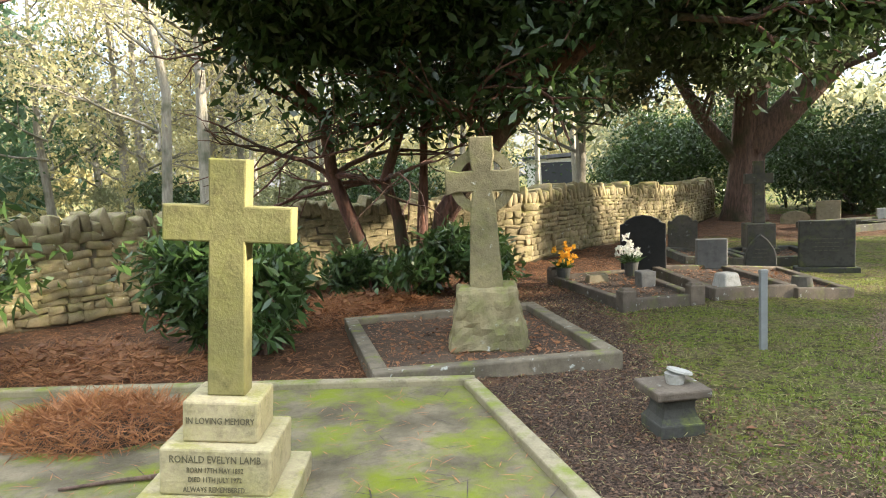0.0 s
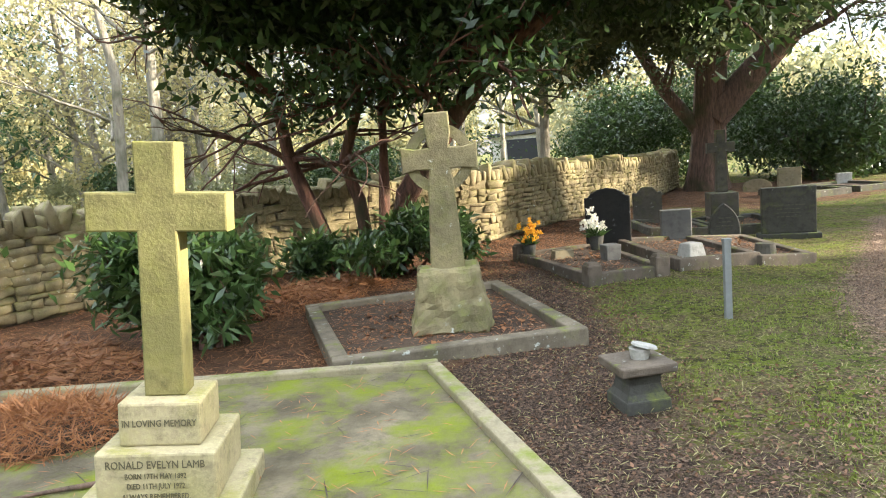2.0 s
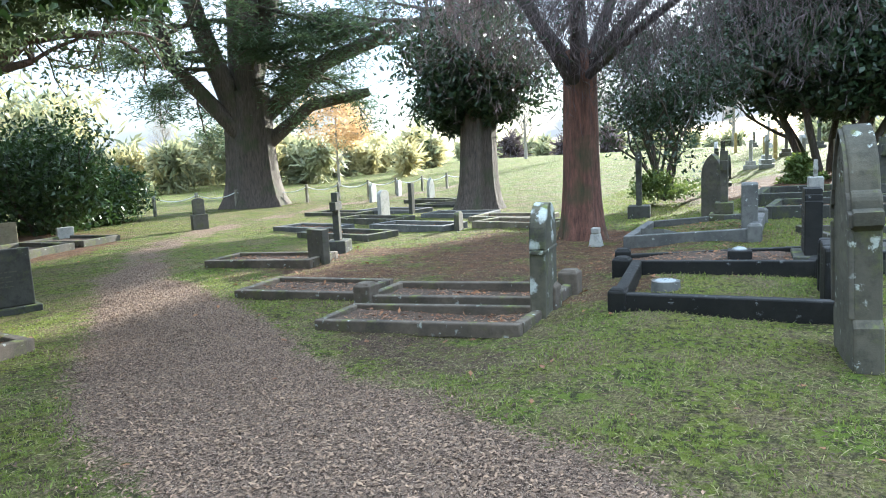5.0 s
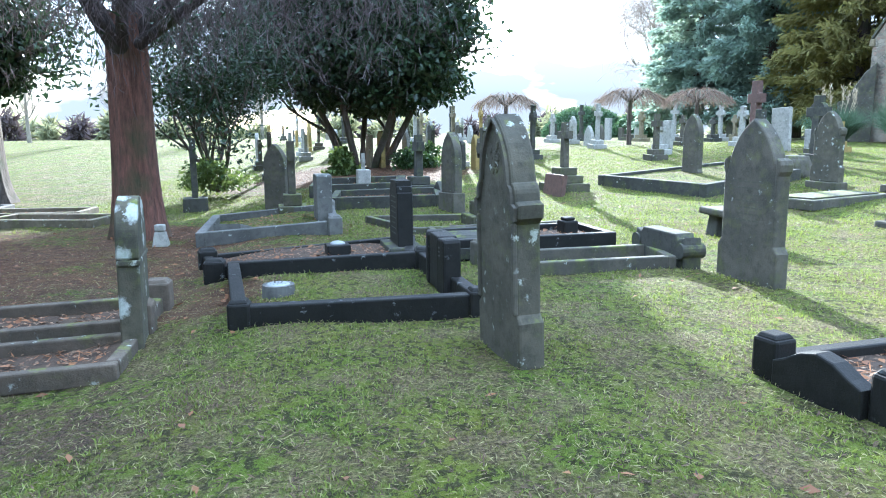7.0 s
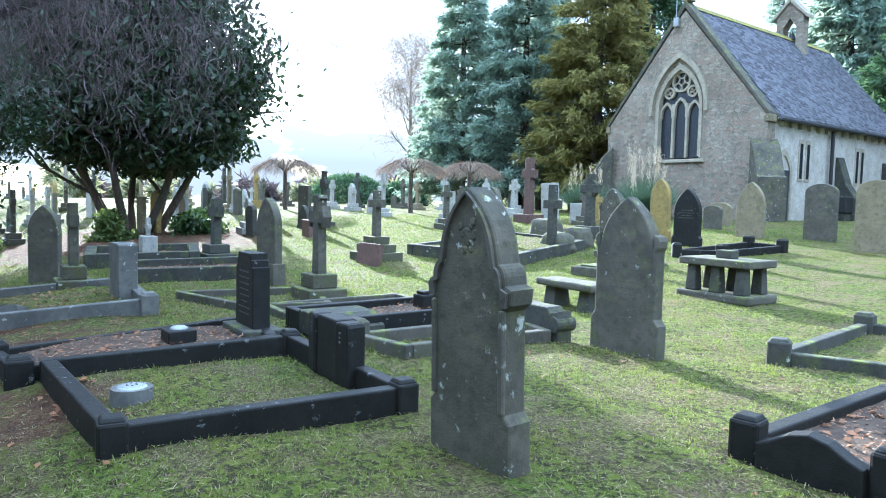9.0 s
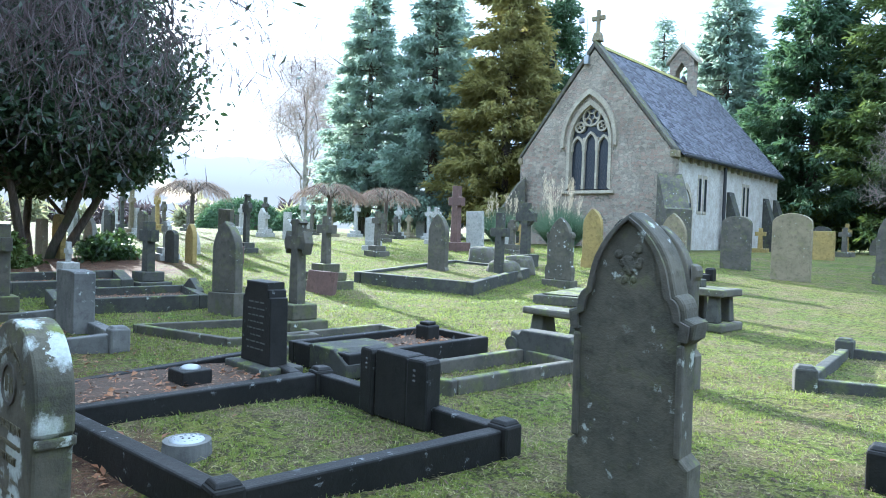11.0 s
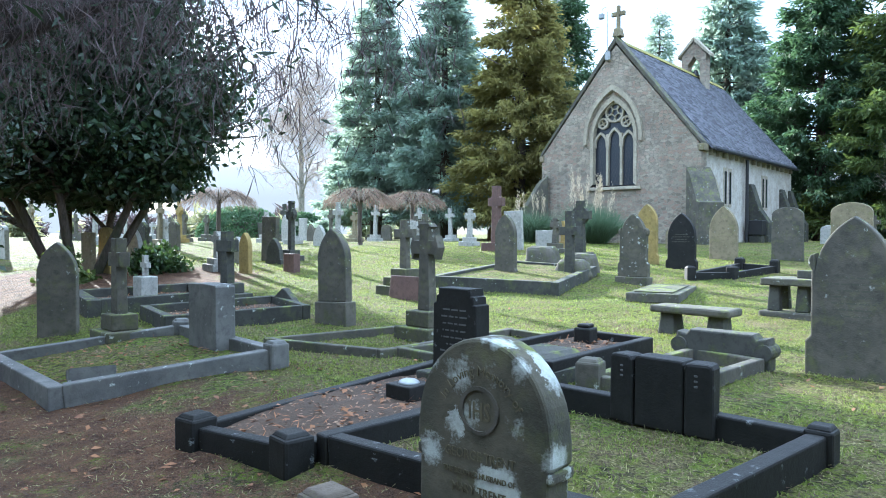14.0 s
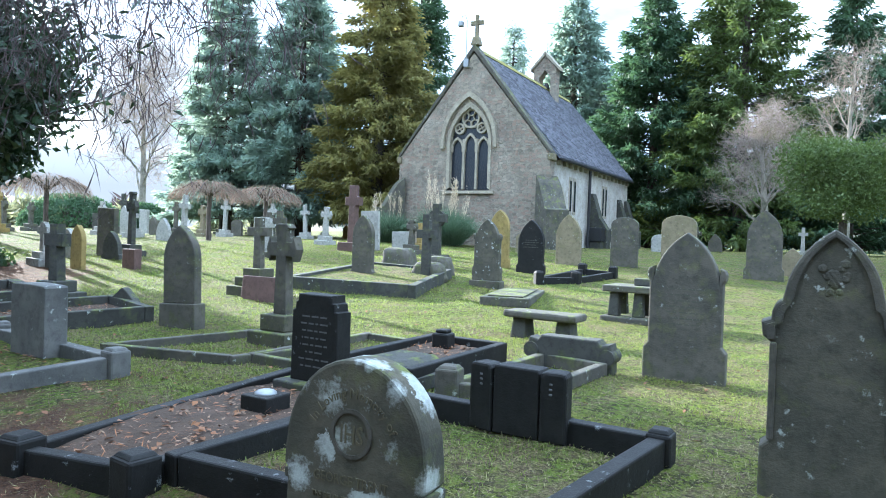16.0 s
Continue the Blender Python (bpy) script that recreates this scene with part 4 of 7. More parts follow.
def kerb_grave(corners, h, t, mat, label, fill=None, posts=(), post=(0.2, 0.24), fill_h=0.05, group="grave kerbs", open_side=None, sink=0.06):
    """Kerb stones round a grave; corners in world x, y."""
    cx, cy = sum(c[0] for c in corners) / 4, sum(c[1] for c in corners) / 4
    ob = thing("grave_kerb", cx, cy, 0, label, "grave kerb", group)
    z0 = float(gz(cx, cy))
    for i in range(4):
        if i == open_side:
            continue
        (ax, ay), (bx, by) = corners[i], corners[(i + 1) % 4]
        L, ang = math.hypot(bx - ax, by - ay), math.atan2(by - ay, bx - ax)
        ext = t / 2 - 0.002 if i % 2 == 0 else -t / 2 - 0.002
        k = part("kerb_stone", one_box(-ext, L + ext, -t / 2, t / 2, -sink, h, 0.014), mat, ob)
        k.matrix_local = pose(ax - cx, ay - cy, float(gz(ax, ay)) - z0, 0, -math.degrees(math.atan2(float(gz(bx, by) - gz(ax, ay)), L)), math.degrees(ang))
    for i in posts:
        x, y = corners[i]
        ang = math.degrees(math.atan2(corners[(i + 1) % 4][1] - y, corners[(i + 1) % 4][0] - x))
        s = post[0] / 2
        bm = one_box(-s, s, -s, s, -sink, post[1], 0.02)
        box(bm, -s * 0.86, s * 0.86, -s * 0.86, s * 0.86, post[1] - 0.002, post[1] + 0.025, 0.008, 0.25)
        p = part("corner_post", bm, mat, ob)
        p.matrix_local = pose(x - cx, y - cy, float(gz(x, y)) - z0, 0, 0, ang)
    if fill:
        n = 12
        V, F = [], []
        rng = np.random.default_rng(int(abs(cx * 31 + cy * 17)))
        for i in range(n + 1):
            for j in range(n + 1):
                u, v = i / n, j / n
                px = (1 - u) * (1 - v) * corners[0][0] + u * (1 - v) * corners[1][0] + u * v * corners[2][0] + (1 - u) * v * corners[3][0]
                py = (1 - u) * (1 - v) * corners[0][1] + u * (1 - v) * corners[1][1] + u * v * corners[2][1] + (1 - u) * v * corners[3][1]
                V.append((px - cx, py - cy, float(gz(px, py)) - z0 + fill_h + rng.uniform(-0.012, 0.012)))
        for i in range(n):
            for j in range(n):
                a = i * (n + 1) + j
                F.append((a, a + n + 1, a + n + 2, a + 1))
        raw("filling", V, F, fill, ob, smooth=True)
        if math.hypot(cx - 6, cy - 4) < 13:
            k = 700
            uv = rng.uniform(0.06, 0.94, (k, 2))
            Q = np.array([(px, py) for px, py in corners])
            w4 = np.stack([(1 - uv[:, 0]) * (1 - uv[:, 1]), uv[:, 0] * (1 - uv[:, 1]), uv[:, 0] * uv[:, 1], (1 - uv[:, 0]) * uv[:, 1]], -1)
            pxy = w4 @ Q
            P = np.stack([pxy[:, 0] - cx, pxy[:, 1] - cy, gz(pxy[:, 0], pxy[:, 1]) - z0 + fill_h + 0.008], -1)
            for key, sel, l, w, mt in (("leaf_litter", slice(0, 90), 0.07, 0.04, "dead_leaf"), ("grit", slice(90, 450), 0.035, 0.02, "chips"), ("needles", slice(450, 700), 0.09, 0.007, "needles")):
                lit = shards(key, P[sel], l, w, M[mt], 0.3, seed=k)
                lit.parent = ob
                lit["kind"] = "stuff"
    return ob


def rough_up(bm, amount, cuts=3, seed=0):
    """Hewn, uneven faces."""
    bmesh.ops.triangulate(bm, faces=[f for f in bm.faces if len(f.verts) > 4])
    bmesh.ops.subdivide_edges(bm, edges=bm.edges[:], cuts=cuts, use_grid_fill=True)
    for v in bm.verts:
        n = noise.noise_vector(v.co * 9 + Vector((seed, 0, 0)))
        v.co += n * amount
    return bm


# ---- the first plot: cross on three steps over a ledger ----
def build_first_plot():
    rim = [(-3.62, 5.06), (0.14, 4.80), (0.65, 2.62), (-3.15, 2.45)]
    led = thing("ledger_slab", 0, 0, 0, "mossy concrete ledger slab streaked with bright green moss", "grave slab", z=0)
    part("slab", flat_prism(rim[::-1], -0.08, 0.045, 0.01), M["slab"], led)
    kerb = kerb_grave(rim, 0.095, 0.10, M["slab_kerb"], "pale stone kerb around the moss-covered slab", sink=0.05)
    gr = thing("memorial_cross", -1.045, 3.10, 1.0, "yellow-green algae-stained sandstone cross on three inscribed steps", "grave cross", z=0.04, ry=4.8)
    part("base_step", one_box(-0.33, 0.33, -0.31, 0.31, 0, 0.14, 0.012), M["sandstone"], gr)
    part("middle_step", one_box(-0.24, 0.24, -0.225, 0.225, 0.14, 0.35, 0.012), M["sandstone"], gr)
    part("top_step", one_box(-0.165, 0.165, -0.155, 0.155, 0.35, 0.535, 0.012), M["sandstone"], gr)
    s, z = 0.083, 0.535
    part("cross", prism(mirror([(-s, z), (-s * 0.97, 1.225), (-0.282, 1.225), (-0.282, 1.385), (-s * 0.97, 1.385), (-s, 1.59)]), -0.07, 0.07, 0.008), M["cross_stone"], gr, "plain latin cross green with algae")
    for txt, size, y, zz in (("IN LOVING MEMORY", 0.042, -0.156, 0.435), ("RONALD EVELYN LAMB", 0.046, -0.226, 0.288), ("BORN 17TH MAY 1892", 0.032, -0.226, 0.245),
                             ("DIED 11TH JULY 1972", 0.032, -0.226, 0.203), ("ALWAYS REMEMBERED.", 0.034, -0.226, 0.158)):
        inscription(txt, size, M["letters"], gr, 0, y, zz, back=True, squeeze=0.76 if size < 0.045 or len(txt) < 17 else 0.8)
    # heap of swept pine needles
    rng = np.random.default_rng(5)
    n = 5200
    r, a = np.sqrt(rng.uniform(0, 1, n)), rng.uniform(0, 2 * np.pi, n)
    P = np.stack([-2.15 + 0.62 * r * np.cos(a), 4.15 + 0.42 * r * np.sin(a), 0.05 + 0.2 * (1 - r ** 2) * rng.uniform(0.6, 1, n)], -1)
    shards("needle_heap", P, 0.15, 0.007, M["needles"], 0.75, label="heap of swept orange-brown pine needles on the slab", category="needle heap", seed=777)
    m = bmesh.new()
    bmesh.ops.create_icosphere(m, subdivisions=3, radius=1, matrix=Matrix.Translation((-2.15, 4.15, 0.04)) @ Matrix.Diagonal((0.52, 0.34, 0.14, 1)))
    mound = part("needle_mound", m, M["soil"], None, smooth=True)
    tagged(mound, "packed core of the swept needle heap", "needle heap", kind="stuff")
    for k, (cx, cy, rx, ry, hh, cnt) in enumerate(((-3.4, 6.1, 0.9, 0.6, 0.16, 3200), (-1.5, 7.7, 1.0, 0.6, 0.22, 3600), (-2.7, 5.7, 0.8, 0.4, 0.1, 2400), (-0.9, 8.4, 0.7, 0.4, 0.15, 1800), (-4.6, 5.6, 0.8, 0.5, 0.1, 1800))):
        r, a = np.sqrt(rng.uniform(0, 1, cnt)), rng.uniform(0, 2 * np.pi, cnt)
        P = np.stack([cx + rx * r * np.cos(a), cy + ry * r * np.sin(a), 0.01 + hh * (1 - r ** 2) * rng.uniform(0.5, 1, cnt)], -1)
        shards("needle_drift", P, 0.15, 0.009, M["needles"], 0.35, label="drift of fallen red-brown needles by the wall", category="needle drift", seed=600 + k)
        P = P[:60] + (0, 0, 0.03)
        shards("dead_leaf_drift", P, 0.12, 0.06, M["dead_leaf"], 0.4, label="curled dead leaves on the needle drift", category="leaves", seed=620 + k)
    V, F = [], []
    tube(V, F, [(-1.95, 3.3, 0.058), (-1.7, 3.36, 0.062), (-1.42, 3.4, 0.066)], [0.008, 0.011, 0.016], 8)
    tagged(raw("broken_branch", V, F, M["bark_oak"]), "short broken bare branch lying on the slab", "branch")


def build_celtic():
    c = [(-0.5, 5.02), (1.28, 5.28), (0.92, 7.45), (-0.98, 7.05)]
    kerb_grave(c, 0.11, 0.13, M["kerb_stone"], "rough granite kerb around gravel and fallen needles", fill=M["gravel"], fill_h=0.045)
    ob = thing("celtic_cross", 0.36, 5.90, -3, "rough-hewn stone celtic cross on a tapered rustic base", "grave cross", z=0.03)
    bm = rough_up(one_box(-0.34, 0.34, -0.27, 0.27, 0, 0.54, 0.04, 0.28), 0.04, 7, 2)
    part("base", bm, M["celtic"], ob, "tapered rock-faced granite base")
    s, z, az, h = 0.115, 0.5, 1.43, 1.80
    bm = prism(mirror([(-0.145, z), (-0.105, az - 0.2), (-0.085, az - 0.09), (-0.2, az - 0.085), (-0.31, az - 0.11), (-0.31, az + 0.11), (-0.2, az + 0.085), (-0.085, az + 0.09), (-0.105, az + 0.2), (-0.10, h)]), -0.09, 0.09, 0.012)
    part("cross", bm, M["celtic"], ob)
    bm = bmesh.new()
    ro, ri = arc(0, az, 0.28, 0, 360, 36), arc(0, az, 0.195, 0, 360, 36)
    gr = [[bm.verts.new((px, yy, pz)) for px, pz in o] for o, yy in ((ro, 0.06), (ro, -0.06), (ri, -0.06), (ri, 0.06))]
    for a, b in ((0, 1), (1, 2), (2, 3), (3, 0)):
        for i in range(36):
            bm.faces.new((gr[a][i], gr[a][i + 1], gr[b][i + 1], gr[b][i]))
    bmesh.ops.recalc_face_normals(bm, faces=bm.faces[:])
    part("ring", bm, M["celtic"], ob)


def build_urn():
    ob = thing("flower_urn", 1.29, 3.92, 8, "square weathered stone urn with moss and a broken white vase", "urn", z=0.0)
    part("foot", one_box(-0.135, 0.135, -0.135, 0.135, -0.03, 0.05, 0.01), M["dark_stone"], ob)
    bm = bmesh.new()
    rings = [(0.125, 0.05), (0.105, 0.08), (0.092, 0.13), (0.095, 0.17), (0.12, 0.205)]
    prev = None
    for s, z in rings:
        cur = [bm.verts.new((x * s, y * s, z)) for x, y in ((-1, -1), (1, -1), (1, 1), (-1, 1))]
        if prev:
            for i in range(4):
                bm.faces.new((prev[i], prev[(i + 1) % 4], cur[(i + 1) % 4], cur[i]))
        prev = cur
    part("body", bm, M["dark_stone"], ob)
    part("rim", one_box(-0.165, 0.165, -0.165, 0.165, 0.2, 0.255, 0.012), M["kerb_brown"], ob)
    bm = bmesh.new()
    bmesh.ops.create_cone(bm, cap_ends=True, segments=18, radius1=0.05, radius2=0.06, depth=0.06, matrix=Matrix.Translation((0.02, 0, 0.285)))
    bmesh.ops.create_cone(bm, cap_ends=True, segments=18, radius1=0.075, radius2=0.07, depth=0.012, matrix=Matrix.Translation((0.05, 0, 0.325)) @ Matrix.Rotation(0.25, 4, "Y"))
    part("vase", bm, M["head_light"], ob, "chipped pale metal vase insert")


def build_post():
    ob = thing("marker_post", 2.62, 5.64, 6, "short galvanised steel marker post in the grass", "post")
    part("post", one_box(-0.03, 0.03, -0.018, 0.018, -0.1, 0.62, 0.004), M["metal"], ob)
    part("cap", one_box(-0.034, 0.034, -0.022, 0.022, 0.6, 0.63, 0.004), M["metal"], ob)


def flowers(x, y, z, petal, seed, label):
    ob = thing("flower_pot", x, y, 0, label, "flowers", z=z)
    bm = bmesh.new()
    bmesh.ops.create_cone(bm, cap_ends=True, segments=16, radius1=0.07, radius2=0.1, depth=0.18, matrix=Matrix.Translation((0, 0, 0.09)))
    part("pot", bm, M["dark_stone"], ob)
    rng = np.random.default_rng(seed)
    D = rng.normal(0, 1, (60, 3))
    D[:, 2] = np.abs(D[:, 2]) + 0.4
    stems = shards("leaves", np.tile([0, 0, 0.16], (60, 1)).astype(float), 0.2, 0.03, M["rhodo"], 0.1, dirs=D, seed=seed)
    stems.parent = ob
    C = rng.normal(0, 0.085, (26, 3)) + (0, 0, 0.36)
    P = np.repeat(C, 14, 0)
    f = shards("bloom", P, 0.045, 0.035, petal, 1.0, seed=seed + 1)
    f.parent = ob
    f["kind"] = "stuff"


def build_near_rows():
    kerb_grave([(1.97, 7.45), (2.78, 7.62), (2.62, 9.75), (1.52, 9.45)], 0.10, 0.10, M["kerb_brown"], "grey granite kerb with square corner blocks", fill=M["gravel"], posts=(0, 1, 3), post=(0.17, 0.2))
    headstone("ogee", 2.82, 9.72, 0.62, 0.86, 0.09, M["black"], 172, "dark polished granite headstone with shaped top", plinth=(0.75, 0.3, 0.06))
    flowers(1.62, 9.3, 0.05, M["petal_o"], 11, "pot of orange chrysanthemums at the grave corner")
    flowers(2.45, 9.0, 0.12, M["petal_w"], 21, "vase of white and yellow flowers on the grave")
    v = thing("grave_vase", 2.5, 8.55, 10, "grey stone flower vase block on the kerb", "vase")
    part("block", one_box(-0.09, 0.09, -0.09, 0.09, 0, 0.24, 0.015, -0.15), M["granite"], v)
    v = thing("grave_tablet", 2.0, 9.0, 15, "small sloping stone tablet on gravel", "tablet")
    part("block", one_box(-0.15, 0.15, -0.06, 0.06, 0, 0.16, 0.015, 0.1), M["head_buff"], v)
    kerb_grave([(3.05, 7.72), (4.05, 8.05), (4.0, 9.95), (2.98, 9.75)], 0.13, 0.11, M["kerb_brown"], "broad granite kerb round a leaf-strewn grave", fill=M["soil"], fill_h=0.06)
    kerb_grave([(4.12, 8.0), (4.85, 8.25), (5.0, 10.3), (4.15, 10.1)], 0.10, 0.11, M["kerb_brown"], "granite kerb round a grave with fallen leaves", fill=M["soil"], fill_h=0.05)
    headstone("square", 3.85, 9.9, 0.42, 0.50, 0.16, M["granite"], 168, "rock-faced light granite block headstone", plinth=(0.55, 0.3, 0.07))
    s = thing("vase_block", 3.35, 8.15, 20, "tapered pale stone vase block", "vase")
    part("block", one_box(-0.14, 0.14, -0.13, 0.13, 0, 0.24, 0.02, 0.3), M["head_light"], s)
    s = thing("vase_block", 4.35, 8.35, 0, "round dark flower holder with pierced lid", "vase")
    bm = bmesh.new()
    bmesh.ops.create_cone(bm, cap_ends=True, segments=16, radius1=0.14, radius2=0.11, depth=0.2, matrix=Matrix.Translation((0, 0, 0.1)))
    part("holder", bm, M["head_grey"], s)
    headstone("gothic", 4.83, 10.5, 0.46, 0.56, 0.12, M["dark_stone"], 170, "small dark pointed headstone", lines=3, seed=1)
    headstone("square", 5.95, 10.7, 0.78, 0.78, 0.14, M["dark_stone"], 160, "broad dark square headstone with worn text", lines=4, seed=2, plinth=(0.9, 0.3, 0.06))
    headstone("scroll", 4.45, 12.8, 0.52, 0.72, 0.1, M["head_grey"], 168, "plain grey headstone with gently curved top")
    cross_grave(5.9, 12.9, 1.75, 0.5, M["head_grey"], 170, "weathered stone cross on a tapered base", steps=((0.62, 0.6, 0.2), (0.5, 0.46, 0.45)), shaft=0.17)
    kerb_grave([(3.95, 11.2), (5.0, 11.3), (5.2, 12.9), (4.1, 12.7)], 0.11, 0.11, M["head_grey"], "weathered low stone kerb", fill=M["soil"])
    kerb_grave([(5.2, 11.4), (6.4, 11.5), (6.6, 13.1), (5.3, 12.9)], 0.13, 0.12, M["dark_stone"], "dark stone kerb below the cross", fill=M["soil"])
    headstone("square", 10.5, 18.8, 0.6, 0.62, 0.12, M["head_buff"], 165, "buff square headstone beneath the big tree")
    headstone("round", 9.9, 19.4, 0.75, 0.34, 0.12, M["head_buff"], 165, "low round-topped pale tablet")
    kerb_grave([(9.6, 16.4), (10.8, 16.7), (10.7, 18.5), (9.4, 18.2)], 0.14, 0.12, M["head_grey"], "old stone kerb beside the path", fill=M["soil"])
    kerb_grave([(11.3, 17.0), (12.4, 17.3), (12.2, 19.0), (11.0, 18.8)], 0.12, 0.12, M["head_grey"], "old stone kerb beside the path", fill=M["soil"])
    headstone("square", 12.1, 18.9, 0.4, 0.34, 0.12, M["head_light"], 165, "small pale stone block beside the kerb")


# ---- the graves by the path ----
def build_path_rows():
    kerb_grave([(6.62, 6.22), (6.72, 4.12), (7.45, 4.15), (7.35, 6.3)], 0.075, 0.09, M["kerb_brown"], "mossy low stone kerb around bare soil", fill=M["soil"], fill_h=0.03)
    kerb_grave([(7.62, 6.35), (7.72, 4.2), (8.55, 4.25), (8.45, 6.4)], 0.115, 0.10, M["kerb_brown"], "mossy dark stone kerb with peaked corner posts", fill=M["soil"], posts=(0, 1, 2), post=(0.22, 0.24))
    kerb_grave([(7.65, 8.35), (7.9, 6.75), (8.75, 6.8), (8.55, 8.5)], 0.075, 0.11, M["kerb_brown"], "broken rough stone kerb with white chippings", fill=M["soil"], fill_h=0.02)
    # rounded stone with the raised monogram
    t = thing("headstone", 7.54, 4.18, 9, "lichen-blotched round-topped headstone with carved monogram and worn text", "gravestone", "headstones", rx=1.0, z=-0.26)
    pr = mirror([(-0.285, -0.06), (-0.285, 0.78), (-0.30, 0.80), (-0.30, 0.86)] + [(-0.295 * math.cos(a), 0.88 + 0.33 * math.sin(a)) for a in np.linspace(0.05, math.pi / 2, 11)])
    part("slab", prism(pr, -0.075, 0.075, 0.014), M["head_patchy"], t)
    part("band", one_box(-0.303, 0.303, -0.082, 0.07, 0.74, 0.78, 0.01), M["head_lichen"], t)
    bm = bmesh.new()
    ro, ri = arc(0, 0.95, 0.088, 0, 360, 24), arc(0, 0.95, 0.074, 0, 360, 24)
    gr = [[bm.verts.new((px, yy, pz)) for px, pz in o] for o, yy in ((ro, 0.082), (ro, 0.07), (ri, 0.07), (ri, 0.082))]
    for a, b in ((0, 1), (1, 2), (2, 3), (3, 0)):
        for i in range(24):
            bm.faces.new((gr[a][i], gr[a][i + 1], gr[b][i + 1], gr[b][i]))
    bmesh.ops.recalc_face_normals(bm, faces=bm.faces[:])
    part("medallion", bm, M["head_grey"], t)
    inscription("IHS", 0.095, M["letters"], t, 0, 0.076, 0.915, squeeze=0.75)
    inscription("In Loving Memory of", 0.052, M["letters"], t, 0, 0.076, 1.075, bend=0.2, squeeze=0.9)
    for txt, size, zz in (("GEORGE TRENT", 0.052, 0.765), ("THE BELOVED HUSBAND OF", 0.03, 0.705), ("MARY TRENT", 0.048, 0.64)):
        inscription(txt, size, M["letters"], t, 0, 0.078 if zz < 0.74 else 0.076, zz, squeeze=0.85)
    bars(t, M["letters"], 0.074, 0.58, 0.36, 4, 0.055, 3)
    kerb_grave([(9.45, 10.85), (9.85, 9.05), (10.7, 9.2), (10.3, 11.0)], 0.11, 0.12, M["kerb_brown"], "rough stone kerb on the slope", fill=M["soil"])
    headstone("square", 10.25, 9.15, 0.5, 0.55, 0.13, M["head_grey"], 70, "small square grey headstone beside the kerb")
    cross_grave(11.5, 9.7, 1.08, 0.4, M["dark_stone"], 20, "dark weathered stone cross beside a small headstone", steps=((0.45, 0.4, 0.25),), shaft=0.14)
    headstone("round", 14.8, 17.0, 0.32, 0.85, 0.12, M["head_grey"], 150, "slim round-topped stone beyond the path", plinth=(0.42, 0.3, 0.4))
    rng = random.Random(8)
    spots = [(13.5, 11.0), (15.2, 10.2), (16.6, 12.4), (14.8, 13.0), (18.2, 10.6), (17.2, 8.6), (15.8, 7.8), (19.5, 13.6), (21.5, 12.8), (23.5, 14.5), (18.8, 15.2)]
    for i, (x, y) in enumerate(spots):
        w, l = rng.uniform(0.8, 1.0), rng.uniform(1.8, 2.1)
        a = radians(rng.uniform(-12, 4))
        ca, sa = math.cos(a), math.sin(a)
        cs = [(x + u * ca - v * sa, y + u * sa + v * ca) for u, v in ((-w / 2, -l / 2), (w / 2, -l / 2), (w / 2, l / 2), (-w / 2, l / 2))]
        kerb_grave(cs, rng.uniform(0.07, 0.14), 0.12, M[rng.choice(["head_grey", "kerb_stone", "dark_stone", "granite"])], rng.choice(["low weathered stone kerb in short grass", "lichened stone kerb round a sunken grave"]), fill=M["soil"], fill_h=0.02)
    for x, y, kind, w, h, mt in ((17.4, 12.6, "round", 0.5, 0.8, "head_light"), (18.9, 12.6, "square", 0.2, 0.9, "dark_stone"), (15.0, 9.0, "round", 0.35, 0.4, "head_grey"), (16.0, 6.6, "round", 0.4, 0.5, "head_light"),
                                 (24.0, 17.5, "round", 0.5, 0.7, "head_light"), (26.0, 16.0, "gothic", 0.5, 0.8, "head_light"), (27.5, 18.5, "round", 0.5, 0.7, "head_light"), (29, 15.0, "round", 0.6, 0.8, "head_light")):
        headstone(kind, x, y, w, h, 0.12, M[mt], rng.uniform(0, 15), {"head_light": "pale weathered headstone among low kerbs", "dark_stone": "narrow dark stone pillar beside low kerbs", "head_grey": "small grey headstone among low kerbs"}[mt])
    cross_grave(17.6, 5.6, 1.5, 0.4, M["dark_stone"], 10, "dark slim stone cross under the yews", steps=((0.5, 0.5, 0.3),), shaft=0.15)
    s = thing("vase_block", 12.75, 5.2, 0, "pale stone vase block at the kerb corner", "vase")
    part("block", one_box(-0.11, 0.11, -0.11, 0.11, -0.03, 0.2, 0.02, 0.35), M["head_light"], s)
    part("top", one_box(-0.07, 0.07, -0.07, 0.07, 0.2, 0.3, 0.02), M["head_light"], s)


